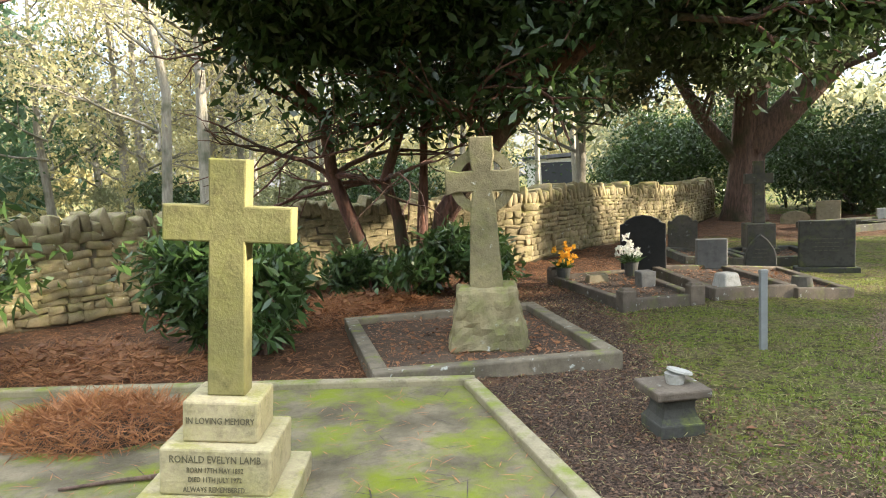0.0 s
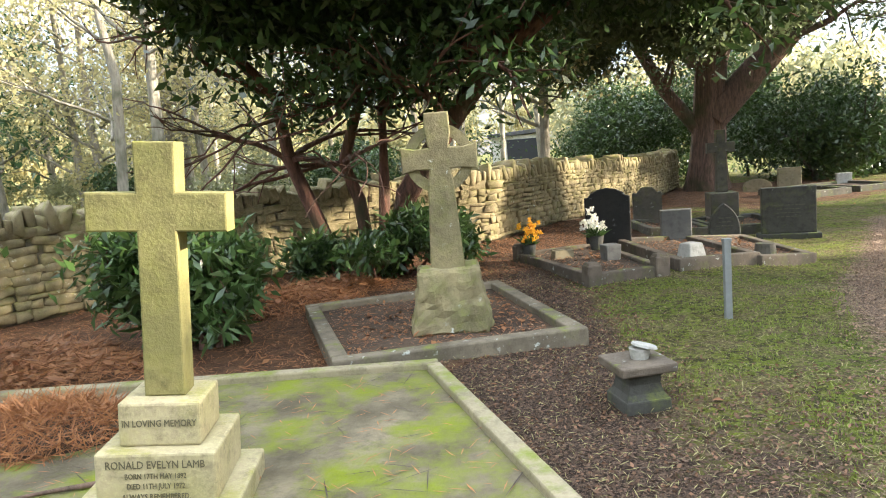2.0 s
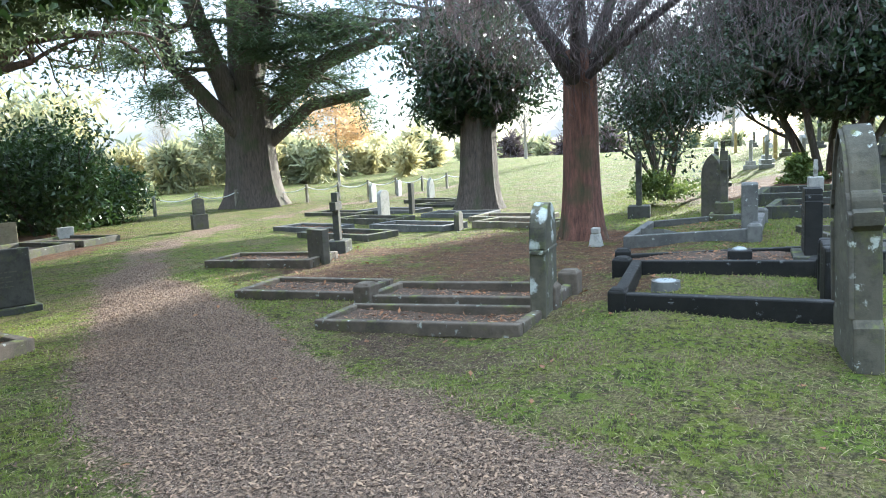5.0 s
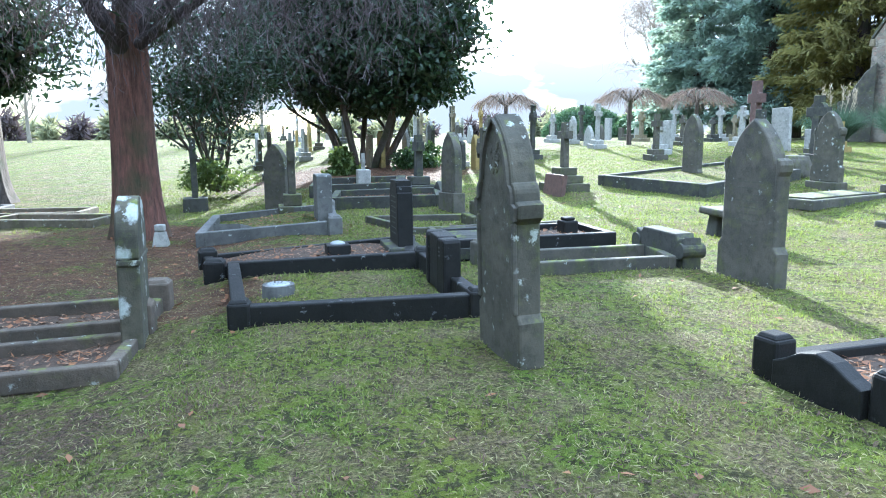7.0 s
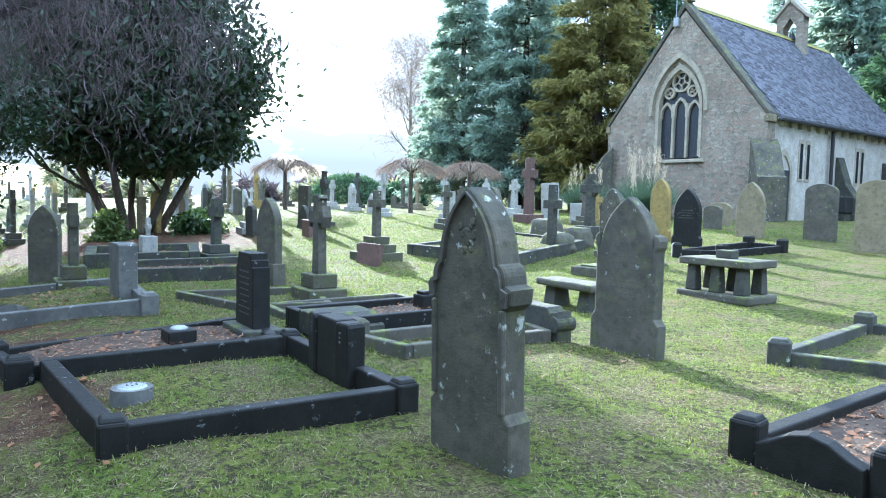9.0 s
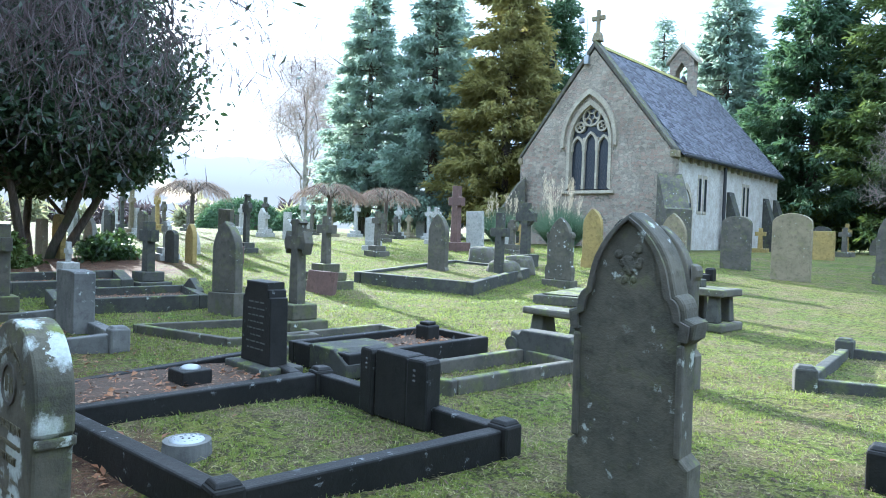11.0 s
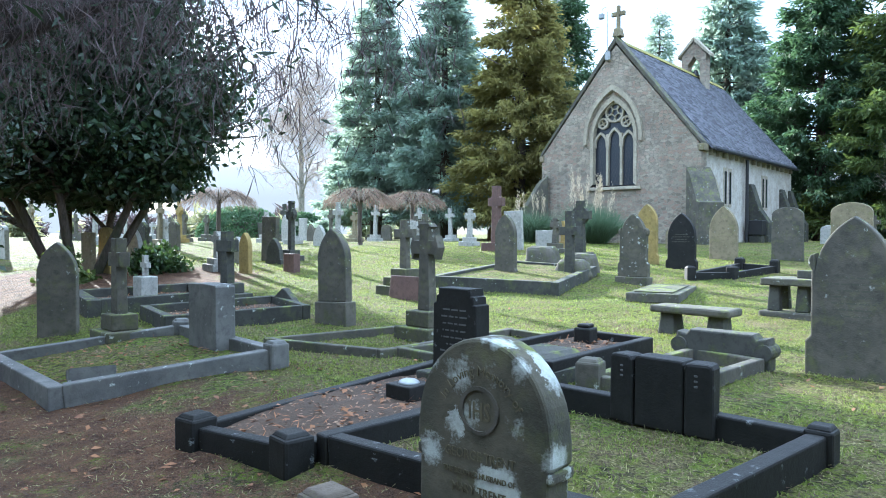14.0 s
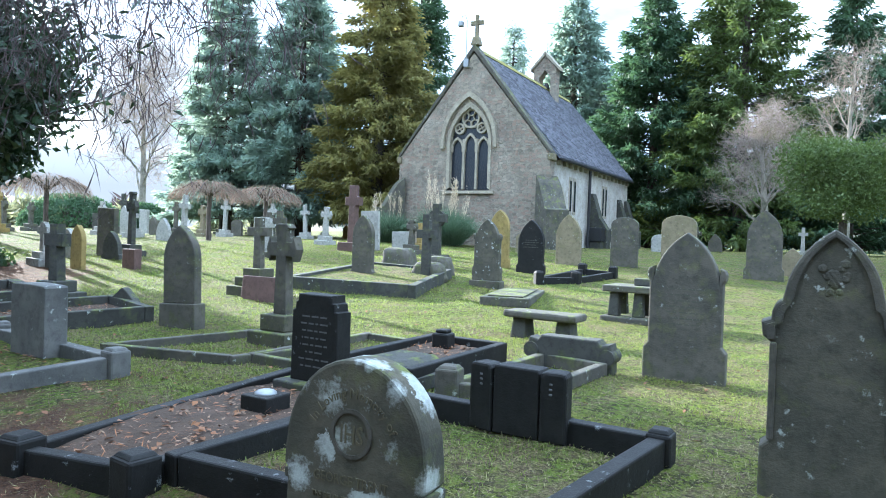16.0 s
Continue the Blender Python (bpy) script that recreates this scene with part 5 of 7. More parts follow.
# ---- the churchyard below the chapel ----
def build_gothic():
    ob = thing("headstone", 6.44, 1.58, 9, "tall gothic headstone with carved panel, blotched with white lichen", "gravestone", "headstones", rx=-1.5)
    part("slab", prism([(x, z - (0.08 if z == 0 else 0)) for x, z in profile("trefoil", 0.68, 1.5)], -0.085, 0.085, 0.018), M["head_lichen"], ob)
    inner = [(x * 0.80, 0.03 + z * 0.955) for x, z in profile("trefoil", 0.68, 1.5) if z > 0.85]
    bm = bmesh.new()
    outer = [(x * 0.93, z * 0.985) for x, z in profile("trefoil", 0.68, 1.5) if z > 0.85]
    n = len(outer)
    gr = [[bm.verts.new((px, yy, pz)) for px, pz in o] for o, yy in ((outer, 0.08), (outer, 0.105), (inner, 0.105), (inner, 0.08))]
    for a, b in ((0, 1), (1, 2), (2, 3)):
        for i in range(n - 1):
            bm.faces.new((gr[a][i], gr[a][i + 1], gr[b][i + 1], gr[b][i]))
    bmesh.ops.recalc_face_normals(bm, faces=bm.faces[:])
    part("hood_moulding", bm, M["head_grey"], ob)
    bm = bmesh.new()
    rng = random.Random(6)
    for i in range(22):
        a, r = rng.uniform(0, 6.28), rng.uniform(0.0, 0.085)
        bmesh.ops.create_icosphere(bm, subdivisions=1, radius=rng.uniform(0.018, 0.032), matrix=Matrix.Translation((r * math.cos(a), 0.084, 1.24 + 1.2 * r * math.sin(a))) @ Matrix.Diagonal((1, 0.4, 1, 1)))
    part("carved_foliage", bm, M["head_lichen"], ob, "small carved foliage panel")
    for sx in (-1, 1):
        part("side_shaft", one_box(sx * 0.285 - 0.018, sx * 0.285 + 0.018, 0.07, 0.105, 0.3, 0.86, 0.012), M["head_grey"], ob)
    bars(ob, M["letters_worn"], 0.083, 0.92, 0.36, 5, 0.08, 9)


def build_yard():
    kerb_grave([(7.37, 3.40), (7.37, 1.6), (9.38, 1.78), (9.42, 3.72)], 0.16, 0.115, M["black"], "black granite kerb round a double grave of turf", posts=(0, 1, 2), post=(0.165, 0.185), fill=None)
    bk = thing("book_headstone", 8.34, 1.72, 4, "black granite headstone shaped as three joined panels", "gravestone")
    part("panel", prism([(x, z) for x, z in mirror([(-0.18, 0), (-0.18, 0.465), (-0.17, 0.485), (-0.15, 0.49)])], -0.09, 0.09, 0.015), M["black"], bk)
    for sx in (-1, 1):
        p = part("side_panel", prism(mirror([(-0.094, 0), (-0.094, 0.455), (-0.08, 0.48), (-0.055, 0.488)]), -0.08, 0.085, 0.02), M["black"], bk)
        p.matrix_local = pose(sx * 0.274, 0.012, 0, 0, 0, -sx * 8)
        for k in range(3):
            part("carving", one_box(sx * 0.27 - 0.012, sx * 0.27 + 0.012, 0.07, 0.103, 0.40 - k * 0.035, 0.415 - k * 0.035, 0.004), M["letters_pale"], bk)
    pot = thing("flower_holder", 8.45, 3.2, 0, "round grey flower holder with pierced metal lid", "vase")
    bm = bmesh.new()
    bmesh.ops.create_cone(bm, cap_ends=True, segments=24, radius1=0.15, radius2=0.14, depth=0.13, matrix=Matrix.Translation((0, 0, 0.0)))
    part("body", bm, M["granite"], pot)
    bm = bmesh.new()
    bmesh.ops.create_uvsphere(bm, u_segments=20, v_segments=10, radius=1, matrix=Matrix.Translation((0, 0, 0.062)) @ Matrix.Diagonal((0.105, 0.105, 0.022, 1)))
    lid = part("lid", bm, M["metal"], pot, "pierced aluminium rose lid", smooth=True)
    # black discs on the solid lid stand in for shade inside its piercings
    for r, k in ((0.035, 6), (0.07, 12)):
        for i in range(k):
            bm = bmesh.new()
            a = 2 * math.pi * i / k
            bmesh.ops.create_cone(bm, cap_ends=True, segments=8, radius1=0.009, radius2=0.009, depth=0.006, matrix=Matrix.Translation((r * math.cos(a), r * math.sin(a), 0.084 - r * r * 2.0)))
            part("hole_shade", bm, M["iron"], lid)
    kerb_grave([(9.52, 3.92), (9.56, 1.9), (10.75, 1.75), (10.45, 4.15)], 0.13, 0.11, M["black"], "dark stone kerb round a leaf-covered grave", fill=M["soil"], posts=(0, 3), post=(0.21, 0.19), fill_h=0.06)
    dh = thing("headstone", 10.2, 1.92, 5, "dark inscribed headstone with stepped shoulders on a plinth", "gravestone", "headstones")
    part("plinth", one_box(-0.36, 0.36, -0.2, 0.2, -0.05, 0.12, 0.015), M["dark_stone"], dh)
    part("slab", prism(mirror([(-0.26, 0.12), (-0.25, 0.72), (-0.22, 0.73), (-0.215, 0.79), (-0.19, 0.80), (-0.185, 0.86)]), -0.09, 0.09, 0.012), M["black"], dh)
    bars(dh, M["letters_pale"], 0.089, 0.68, 0.34, 8, 0.06, 5)
    vb = thing("flower_holder", 9.98, 2.66, 8, "square black stone flower holder with pierced lid", "vase")
    part("block", one_box(-0.13, 0.13, -0.13, 0.13, 0.03, 0.17, 0.012), M["black"], vb)
    bm = bmesh.new()
    bmesh.ops.create_uvsphere(bm, u_segments=16, v_segments=8, radius=1, matrix=Matrix.Translation((0, 0, 0.17)) @ Matrix.Diagonal((0.085, 0.085, 0.035, 1)))
    part("lid", bm, M["metal"], vb, smooth=True)
    headstone("shouldered", 8.15, -1.2, 0.82, 1.5, 0.14, M["head_grey"], 6, "large dark shouldered gothic headstone, edge mossy", lines=7, seed=12)
    # granite family grave
    kerb_grave([(12.15, 2.68), (14.5, 2.78), (14.9, 4.75), (12.55, 4.6)], 0.17, 0.14, M["granite"], "grey granite kerb round a turf grave", posts=(0, 1), post=(0.2, 0.22), fill=M["ground"], fill_h=0.05)
    gs = thing("headstone", 13.35, 2.86, 6, "thick square grey granite headstone with faded text", "gravestone", "headstones")
    part("slab", prism(mirror([(-0.31, -0.05), (-0.31, 0.735), (-0.29, 0.755), (-0.1, 0.765)]), -0.12, 0.12, 0.012), M["granite"], gs)
    bars(gs, M["head_buff"], 0.118, 0.66, 0.42, 9, 0.06, 7)
    wedge = thing("grave_tablet", 13.0, 4.2, -10, "sloping granite book tablet on the grave", "tablet")
    part("tablet", prism([(-0.3, 0.03), (0.3, 0.03), (0.3, 0.1), (-0.3, 0.22)][::-1], -0.2, 0.2, 0.012), M["granite"], wedge)
    cross_grave(14.85, 3.42, 1.28, 0.36, M["head_grey"], 5, "slim weathered stone cross on two mossy steps", steps=((0.6, 0.5, 0.2), (0.38, 0.32, 0.2)), shaft=0.16, step_mat=M["step_moss"])
    headstone("gothic", 16.3, 3.8, 0.5, 1.25, 0.14, M["head_grey"], 60, "slim pointed headstone seen edge-on")
    headstone("gothic", 14.35, 0.62, 0.52, 1.36, 0.15, M["head_grey"], 18, "slender pointed grey headstone leaning slightly", lean=1, roll=2, plinth=(0.58, 0.24, 0.3))
    cross_grave(17.7, 0.8, 1.22, 0.5, M["dark_stone"], 8, "dark bold stone cross on two steps", steps=((0.72, 0.6, 0.17), (0.46, 0.42, 0.18)), shaft=0.19)
    kerb_grave([(15.0, 0.75), (16.3, 0.6), (16.5, 2.6), (15.2, 2.7)], 0.2, 0.13, M["dark_stone"], "dark stone kerb of a long grave", fill=M["soil"], fill_h=0.08)
    headstone("peak", 15.9, 0.6, 0.56, 0.36, 0.12, M["dark_stone"], 8, "low dark peaked head block on the kerb")
    kerb_grave([(17.2, 1.3), (18.6, 1.1), (18.9, 3.0), (17.4, 3.1)], 0.24, 0.2, M["dark_stone"], "low broken old stone tomb wall", fill=M["soil"], fill_h=0.1)
    tb = thing("grave_cross", 18.4, 2.0, 5, "small white stone cross on a block", "grave cross", "grave crosses")
    part("block", one_box(-0.18, 0.18, -0.15, 0.15, -0.05, 0.45, 0.02), M["head_light"], tb)
    part("cross", prism(mirror([(-0.05, 0.45), (-0.05, 0.6), (-0.14, 0.6), (-0.14, 0.69), (-0.05, 0.69), (-0.05, 0.82)]), -0.04, 0.04, 0.008), M["head_light"], tb)
    cross_grave(12.5, 0.42, 1.45, 0.46, M["head_grey"], 6, "stone cross with trefoil arms on mossy black steps", steps=((0.62, 0.58, 0.2), (0.4, 0.38, 0.2)), shaft=0.16, kind="trefoil", step_mat=M["step_moss"])
    kerb_grave([(11.9, 1.55), (11.75, 0.55), (13.15, 0.35), (13.4, 2.15)], 0.07, 0.09, M["head_grey"], "thin pale stone kerb sunk in the turf")
    kerb_grave([(11.05, 1.3), (11.2, -0.6), (12.0, -0.55), (11.85, 1.35)], 0.08, 0.09, M["head_grey"], "thin pale stone kerb sunk in the turf")
    # coped tomb in a dark kerb
    tomb = kerb_grave([(9.72, 1.3), (9.95, -0.55), (10.85, -0.45), (10.6, 1.4)], 0.22, 0.1, M["black"], "dark kerb round a coped grave with red-brown gravel", fill=M["soil"], fill_h=0.14)
    cp = thing("coped_stone", 10.1, 1.05, 4, "dark coped grave stone with sloping sides", "grave slab")
    part("stone", prism([(-0.42, 0), (-0.42, 0.12), (-0.2, 0.24), (0.2, 0.24), (0.42, 0.12), (0.42, 0)], -0.35, 0.35, 0.015), M["dark_stone"], cp)
    b = thing("vase_block", 10.5, -0.2, 10, "small square black vase block", "vase")
    part("block", one_box(-0.1, 0.1, -0.1, 0.1, 0.13, 0.3, 0.02), M["black"], b)
    part("lid", one_box(-0.07, 0.07, -0.07, 0.07, 0.3, 0.34, 0.015), M["black"], b)
    kerb_grave([(9.42, 1.12), (8.75, 0.9), (8.85, -0.75), (9.6, -0.85)], 0.12, 0.1, M["head_grey"], "stone kerb with a square foot block", posts=(0,), post=(0.21, 0.24))
    sc = thing("head_block", 9.28, -0.92, 6, "thick stone head block with scrolled ends", "gravestone")
    part("block", prism(mirror([(-0.48, -0.05), (-0.48, 0.22), (-0.46, 0.3), (-0.36, 0.28), (-0.32, 0.33)]), -0.11, 0.11, 0.02), M["dark_stone"], sc)
    for sx in (-1, 1):
        bm = bmesh.new()
        bmesh.ops.create_cone(bm, cap_ends=True, segments=16, radius1=0.085, radius2=0.085, depth=0.27, matrix=Matrix.Translation((sx * 0.43, 0, 0.16)) @ Matrix.Rotation(math.pi / 2, 4, "X"))
        part("scroll", bm, M["dark_stone"], sc)
    be = thing("stone_bench", 10.5, -2.5, 4, "low stone bench with thick lichened seat", "bench")
    part("seat", rough_up(one_box(-0.54, 0.54, -0.22, 0.22, 0.25, 0.35, 0.03), 0.008, 2, 3), M["head_grey"], be)
    for sx in (-1, 1):
        part("support", one_box(sx * 0.33 - 0.12, sx * 0.33 + 0.12, -0.16, 0.16, -0.04, 0.25, 0.02, 0.2), M["dark_stone"], be)
    tt = thing("table_tomb", 10.12, -5.1, 6, "stone table tomb on stout splayed legs", "tomb")
    part("base", one_box(-0.6, 0.6, -0.38, 0.38, -0.05, 0.08, 0.03), M["head_grey"], tt)
    part("top", one_box(-0.58, 0.58, -0.36, 0.36, 0.47, 0.58, 0.02), M["head_grey"], tt)
    for x in (-0.4, 0, 0.4):
        for y in (-0.22, 0.22):
            part("leg", one_box(x - 0.09, x + 0.09, y - 0.09, y + 0.09, 0.08, 0.47, 0.015, 0.25), M["dark_stone"], tt)
    part("block", one_box(-0.13, 0.13, -0.1, 0.1, 0.58, 0.70, 0.015), M["dark_stone"], tt)
    fl = thing("ledger_slab", 12.95, -5.7, 22, "flat ledger slab with raised moss-grown border", "grave slab")
    part("slab", one_box(-0.45, 0.45, -1.15, 1.15, -0.08, 0.09, 0.02), M["head_grey"], fl)
    part("ledger", one_box(-0.33, 0.33, -1.0, 1.0, 0.09, 0.115, 0.012), M["step_moss"], fl)
    headstone("shouldered", 14.25, -6.65, 0.68, 1.45, 0.14, M["head_lichen"], 8, "pale lichen-streaked gothic headstone", plinth=(0.72, 0.3, 0.12))
    headstone("based_gothic", 16.1, -10.0, 0.62, 1.55, 0.14, M["head_yellow"], 8, "orange-lichened pointed headstone near the chapel")
    headstone("based_gothic", 14.9, -9.65, 0.78, 1.36, 0.14, M["black"], 8, "black pointed headstone with carved arch", lines=4, seed=4)
    headstone("gothic", 15.3, -12.5, 0.76, 1.46, 0.14, M["head_buff"], 8, "buff stone headstone with pointed top")
    headstone("round", 14.0, -13.5, 0.8, 1.44, 0.14, M["head_grey"], 8, "grey round-topped headstone on the chapel lawn")
    headstone("round", 12.1, -12.6, 0.9, 1.62, 0.15, M["head_buff"], 8, "tall buff round-topped headstone")
    headstone("based_gothic", 10.3, -14.1, 1.0, 1.85, 0.15, M["head_grey"], 8, "broad grey pointed headstone on the rise")
    kerb_grave([(13.75, -8.05), (13.15, -8.75), (13.1, -10.7), (13.9, -10.6)], 0.14, 0.11, M["black"], "black kerb with square posts round turf", posts=(0, 1, 2, 3), post=(0.2, 0.26))
    headstone("based_gothic", 16.5, -5.1, 0.58, 1.42, 0.14, M["head_grey"], 10, "pointed grey headstone on the stone platform")
    cross_grave(15.4, -5.95, 1.5, 0.46, M["dark_stone"], 8, "dark stone cross rising from a rocky mound", shaft=0.17)
    cross_grave(17.2, -8.6, 1.65, 0.6, M["dark_stone"], 8, "dark celtic cross on a tapering shaft", shaft=0.2, kind="celtic", steps=((0.55, 0.5, 0.35),))
    for x, y, w, h in ((15.5, -6.2, 0.8, 0.42), (17.4, -7.35, 0.9, 0.52), (16.0, -7.2, 0.7, 0.45)):
        o = thing("boulder_memorial", x, y, 10, "rock-faced boulder memorial with smoothed panel", "gravestone")
        part("boulder", rough_up(one_box(-w / 2, w / 2, -0.3, 0.3, -0.05, h, 0.1, 0.25), 0.03, 3, int(x * 7)), M["head_grey"], o, smooth=True)
    kerb_grave([(14.3, -4.2), (15.5, -6.9), (17.5, -6.4), (16.6, -3.1)], 0.22, 0.16, M["dark_stone"], "low rough stone platform edge around graves", fill=M["ground"], fill_h=0.17)
    cross_grave(16.25, -2.1, 1.4, 0.5, M["head_grey"], 8, "stone cross on three mossy steps", steps=((0.8, 0.8, 0.2), (0.6, 0.6, 0.16), (0.4, 0.4, 0.16)), shaft=0.15, step_mat=M["step_moss"])
    headstone("square", 15.7, -1.7, 0.78, 0.4, 0.1, M["head_red"], 10, "low brown-red sloping plaque", lean=8)
    cross_grave(21.4, -9.7, 2.05, 0.55, M["head_red"], 8, "tall red granite celtic cross near the chapel", shaft=0.24, kind="celtic", steps=((0.7, 0.7, 0.3),))
    # scalloped black kerb
    kerb_grave([(5.72, 0.2), (5.02, 0.02), (5.2, -1.9), (6.0, -1.75)], 0.12, 0.11, M["black"], "black stone kerb with gravel and peaked posts", fill=M["gravel"], posts=(0, 1), post=(0.17, 0.22))
    sc = thing("kerb_scroll", 5.37, 0.16, 14, "black scalloped curb front with curved top", "grave kerb")
    part("scroll", prism(mirror([(-0.27, -0.05), (-0.27, 0.12), (-0.2, 0.15), (-0.1, 0.21), (0, 0.235)]), -0.06, 0.06, 0.012), M["black"], sc)
    kerb_grave([(7.2, -2.2), (6.35, -2.7), (6.9, -4.9), (7.75, -4.55)], 0.10, 0.11, M["dark_stone"], "low dark kerb round bright turf", posts=(0, 3), post=(0.2, 0.2))
    # distant rows
    rng = random.Random(17)
    mats = ["head_grey", "head_light", "head_buff", "dark_stone", "head_grey", "head_light", "head_light", "head_grey", "dark_stone", "head_light", "head_yellow"]
    words = {"head_grey": "grey weathered", "head_light": "pale weathered", "head_buff": "buff weathered", "dark_stone": "dark", "head_yellow": "ochre-lichened"}
    headstone("gothic", 21.4, -1.25, 0.4, 0.95, 0.12, M["head_yellow"], 8, "ochre-lichened pointed headstone among far rows")
    headstone("square", 20.9, -2.2, 0.42, 0.42, 0.2, M["head_red"], 8, "small red-brown block memorial on the lawn")
    for i in range(95):
        d, b = rng.uniform(19, 46), radians(rng.uniform(88, 137))
        x, y = 3.6 + d * math.sin(b), 5.0 + d * math.cos(b)
        lx, ly = (Matrix.Rotation(-radians(8.6), 2) @ Vector((x - 22.9, y + 18.07)))
        if -5.5 < lx < 6.0 and ly < 6.5:
            continue
        mt = rng.choice(mats)
        if rng.random() < 0.5:
            cross_grave(x, y, rng.uniform(0.9, 1.7), rng.uniform(0.36, 0.5), M[mt], rng.uniform(0, 14), words[mt] + " stone cross in the far rows", steps=((0.6, 0.5, 0.18), (0.4, 0.35, 0.15)), shaft=0.15, kind=rng.choice(["latin", "latin", "celtic", "trefoil"]), group="far crosses", roll=rng.uniform(-3, 3))
        else:
            headstone(rng.choice(["round", "gothic", "based_gothic", "square"]), x, y, rng.uniform(0.45, 0.75), rng.uniform(0.6, 1.25), 0.13, M[mt], rng.uniform(0, 14), words[mt] + " headstone in the far rows", group="far headstones", roll=rng.uniform(-3, 3))
    for i in range(26):
        d, b = rng.uniform(22, 40), radians(rng.uniform(148, 172))
        x, y = 5.8 + d * math.sin(b), 6.0 + d * math.cos(b)
        lx, ly = (Matrix.Rotation(-radians(8.6), 2) @ Vector((x - 22.9, y + 18.07)))
        if -5.0 < lx < 6.0 and ly < 3:
            continue
        mt = rng.choice(mats)
        if rng.random() < 0.5:
            cross_grave(x, y, rng.uniform(0.9, 1.6), 0.42, M[mt], rng.uniform(0, 14), words[mt] + " stone cross beyond the chapel", steps=((0.6, 0.5, 0.2),), shaft=0.15, group="far crosses")
        else:
            headstone(rng.choice(["round", "gothic", "square"]), x, y, rng.uniform(0.5, 0.8), rng.uniform(0.6, 1.2), 0.13, M[mt], rng.uniform(0, 14), words[mt] + " headstone beyond the chapel", group="far headstones")
    for i, (x, y) in enumerate(((-6, 17), (-3.5, 19), (-1.5, 17.5), (3.5, 26), (5.0, 29), (-8, 15), (0.5, 20.5))):
        headstone("scroll", x, y, 0.8, 1.0, 0.1, M["black" if i in (0, 1, 5) else "head_light"], 175, "headstone standing beyond the boundary wall", group="headstones beyond the wall")


def build_shed():
    sh = thing("shed", 6.0, 39.0, -8, "small white rendered shed with dark doorway", "shed", z=0.0)
    part("wall", one_box(-1.1, 1.6, -1.4, 1.4, -0.1, 2.3, 0.02), M["white"], sh)
    part("roof", prism([(-1.3, 2.25), (-1.3, 2.45), (1.8, 2.6), (1.8, 2.4)], -1.6, 1.6, 0.02), M["slate"], sh)
    # near-black panel on the solid wall stands in for the doorway's inner shade
    part("door", one_box(-0.3, 1.45, -1.45, -1.36, 0, 2.1, 0.01), M["shadow_door"], sh)


build_first_plot()
build_celtic()
build_urn()
build_post()
build_near_rows()
build_path_rows()
build_gothic()
build_yard()
build_shed()


# ---- trees and shrubs ----
def grow(V, F, p, d, length, radius, level, rng, tips, split=3, bendy=0.25, up=0.1, shrink=0.68, spread=0.7, sides=7):
    """A limb that bends, tapers and forks; the ends of the last forks are kept as tips."""
    pts, rad = [p.copy()], [radius]
    seg = 4
    for i in range(seg):
        d = (d + Vector((rng.gauss(0, bendy), rng.gauss(0, bendy), rng.gauss(0, bendy) + up)) * 0.5).normalized()
        p = p + d * (length / seg)
        pts.append(p.copy())
        rad.append(radius * (1 - 0.42 * (i + 1) / seg))
        if level <= 1:
            tips.append((p.copy(), d.copy()))
    tube(V, F, pts, rad, max(4, sides))
    if level > 0:
        for k in range(split):
            nd = (d + Vector((rng.gauss(0, spread), rng.gauss(0, spread), rng.gauss(0, spread * 0.6)))).normalized()
            q = pts[-1] if k == 0 else pts[rng.randint(2, seg)]
            grow(V, F, q.copy(), nd, length * shrink * rng.uniform(0.8, 1.2), rad[-1] * 0.8, level - 1, rng, tips, split, bendy, up, shrink, spread, sides - 1)


def foliage(tips, per, spread, seed, squash=0.7):
    rng = np.random.default_rng(seed)
    T = np.array([tuple(t[0]) for t in tips])
    P = np.repeat(T, per, 0) + rng.normal(0, 1, (len(T) * per, 3)) * np.array([spread, spread, spread * squash])
    return P


def ball(cx, cy, cz, rx, ry, rz, n, seed, hollow=0.55, lumps=9, z_floor=-1e9):
    """Points through an uneven rounded mass made of lumps, thin inside."""
    rng = np.random.default_rng(seed)
    C = rng.normal(0, 1, (lumps, 3))
    C /= np.linalg.norm(C, axis=1)[:, None]
    C *= rng.uniform(0.35, 0.72, (lumps, 1))
    k = rng.integers(0, lumps, n)
    D = rng.normal(0, 1, (n, 3))
    D /= np.linalg.norm(D, axis=1)[:, None]
    R = rng.uniform(hollow, 1, (n, 1)) ** 0.7 * rng.uniform(0.3, 0.52, (lumps, 1))[k]
    P = (C[k] + D * R) * np.array([rx, ry, rz]) + np.array([cx, cy, cz])
    return P[P[:, 2] > z_floor]


def tree(name, label, parts_, category="tree"):
    ob = tagged(new(name), label, category)
    for p in parts_:
        p.parent = ob
        if p.name.split(".")[0] not in ("trunk", "limb"):
            p["kind"] = "stuff"
    return ob


def wood(V, F, mat, name="trunk"):
    return raw(name, V, F, mat, smooth=True)


def leaves(P, length, width, mat, seed, name="crown", flat=1.0, dirs=None, bend=-0.15):
    return shards(name, P, length, width, mat, flat, seed=seed, dirs=dirs, bend=bend)


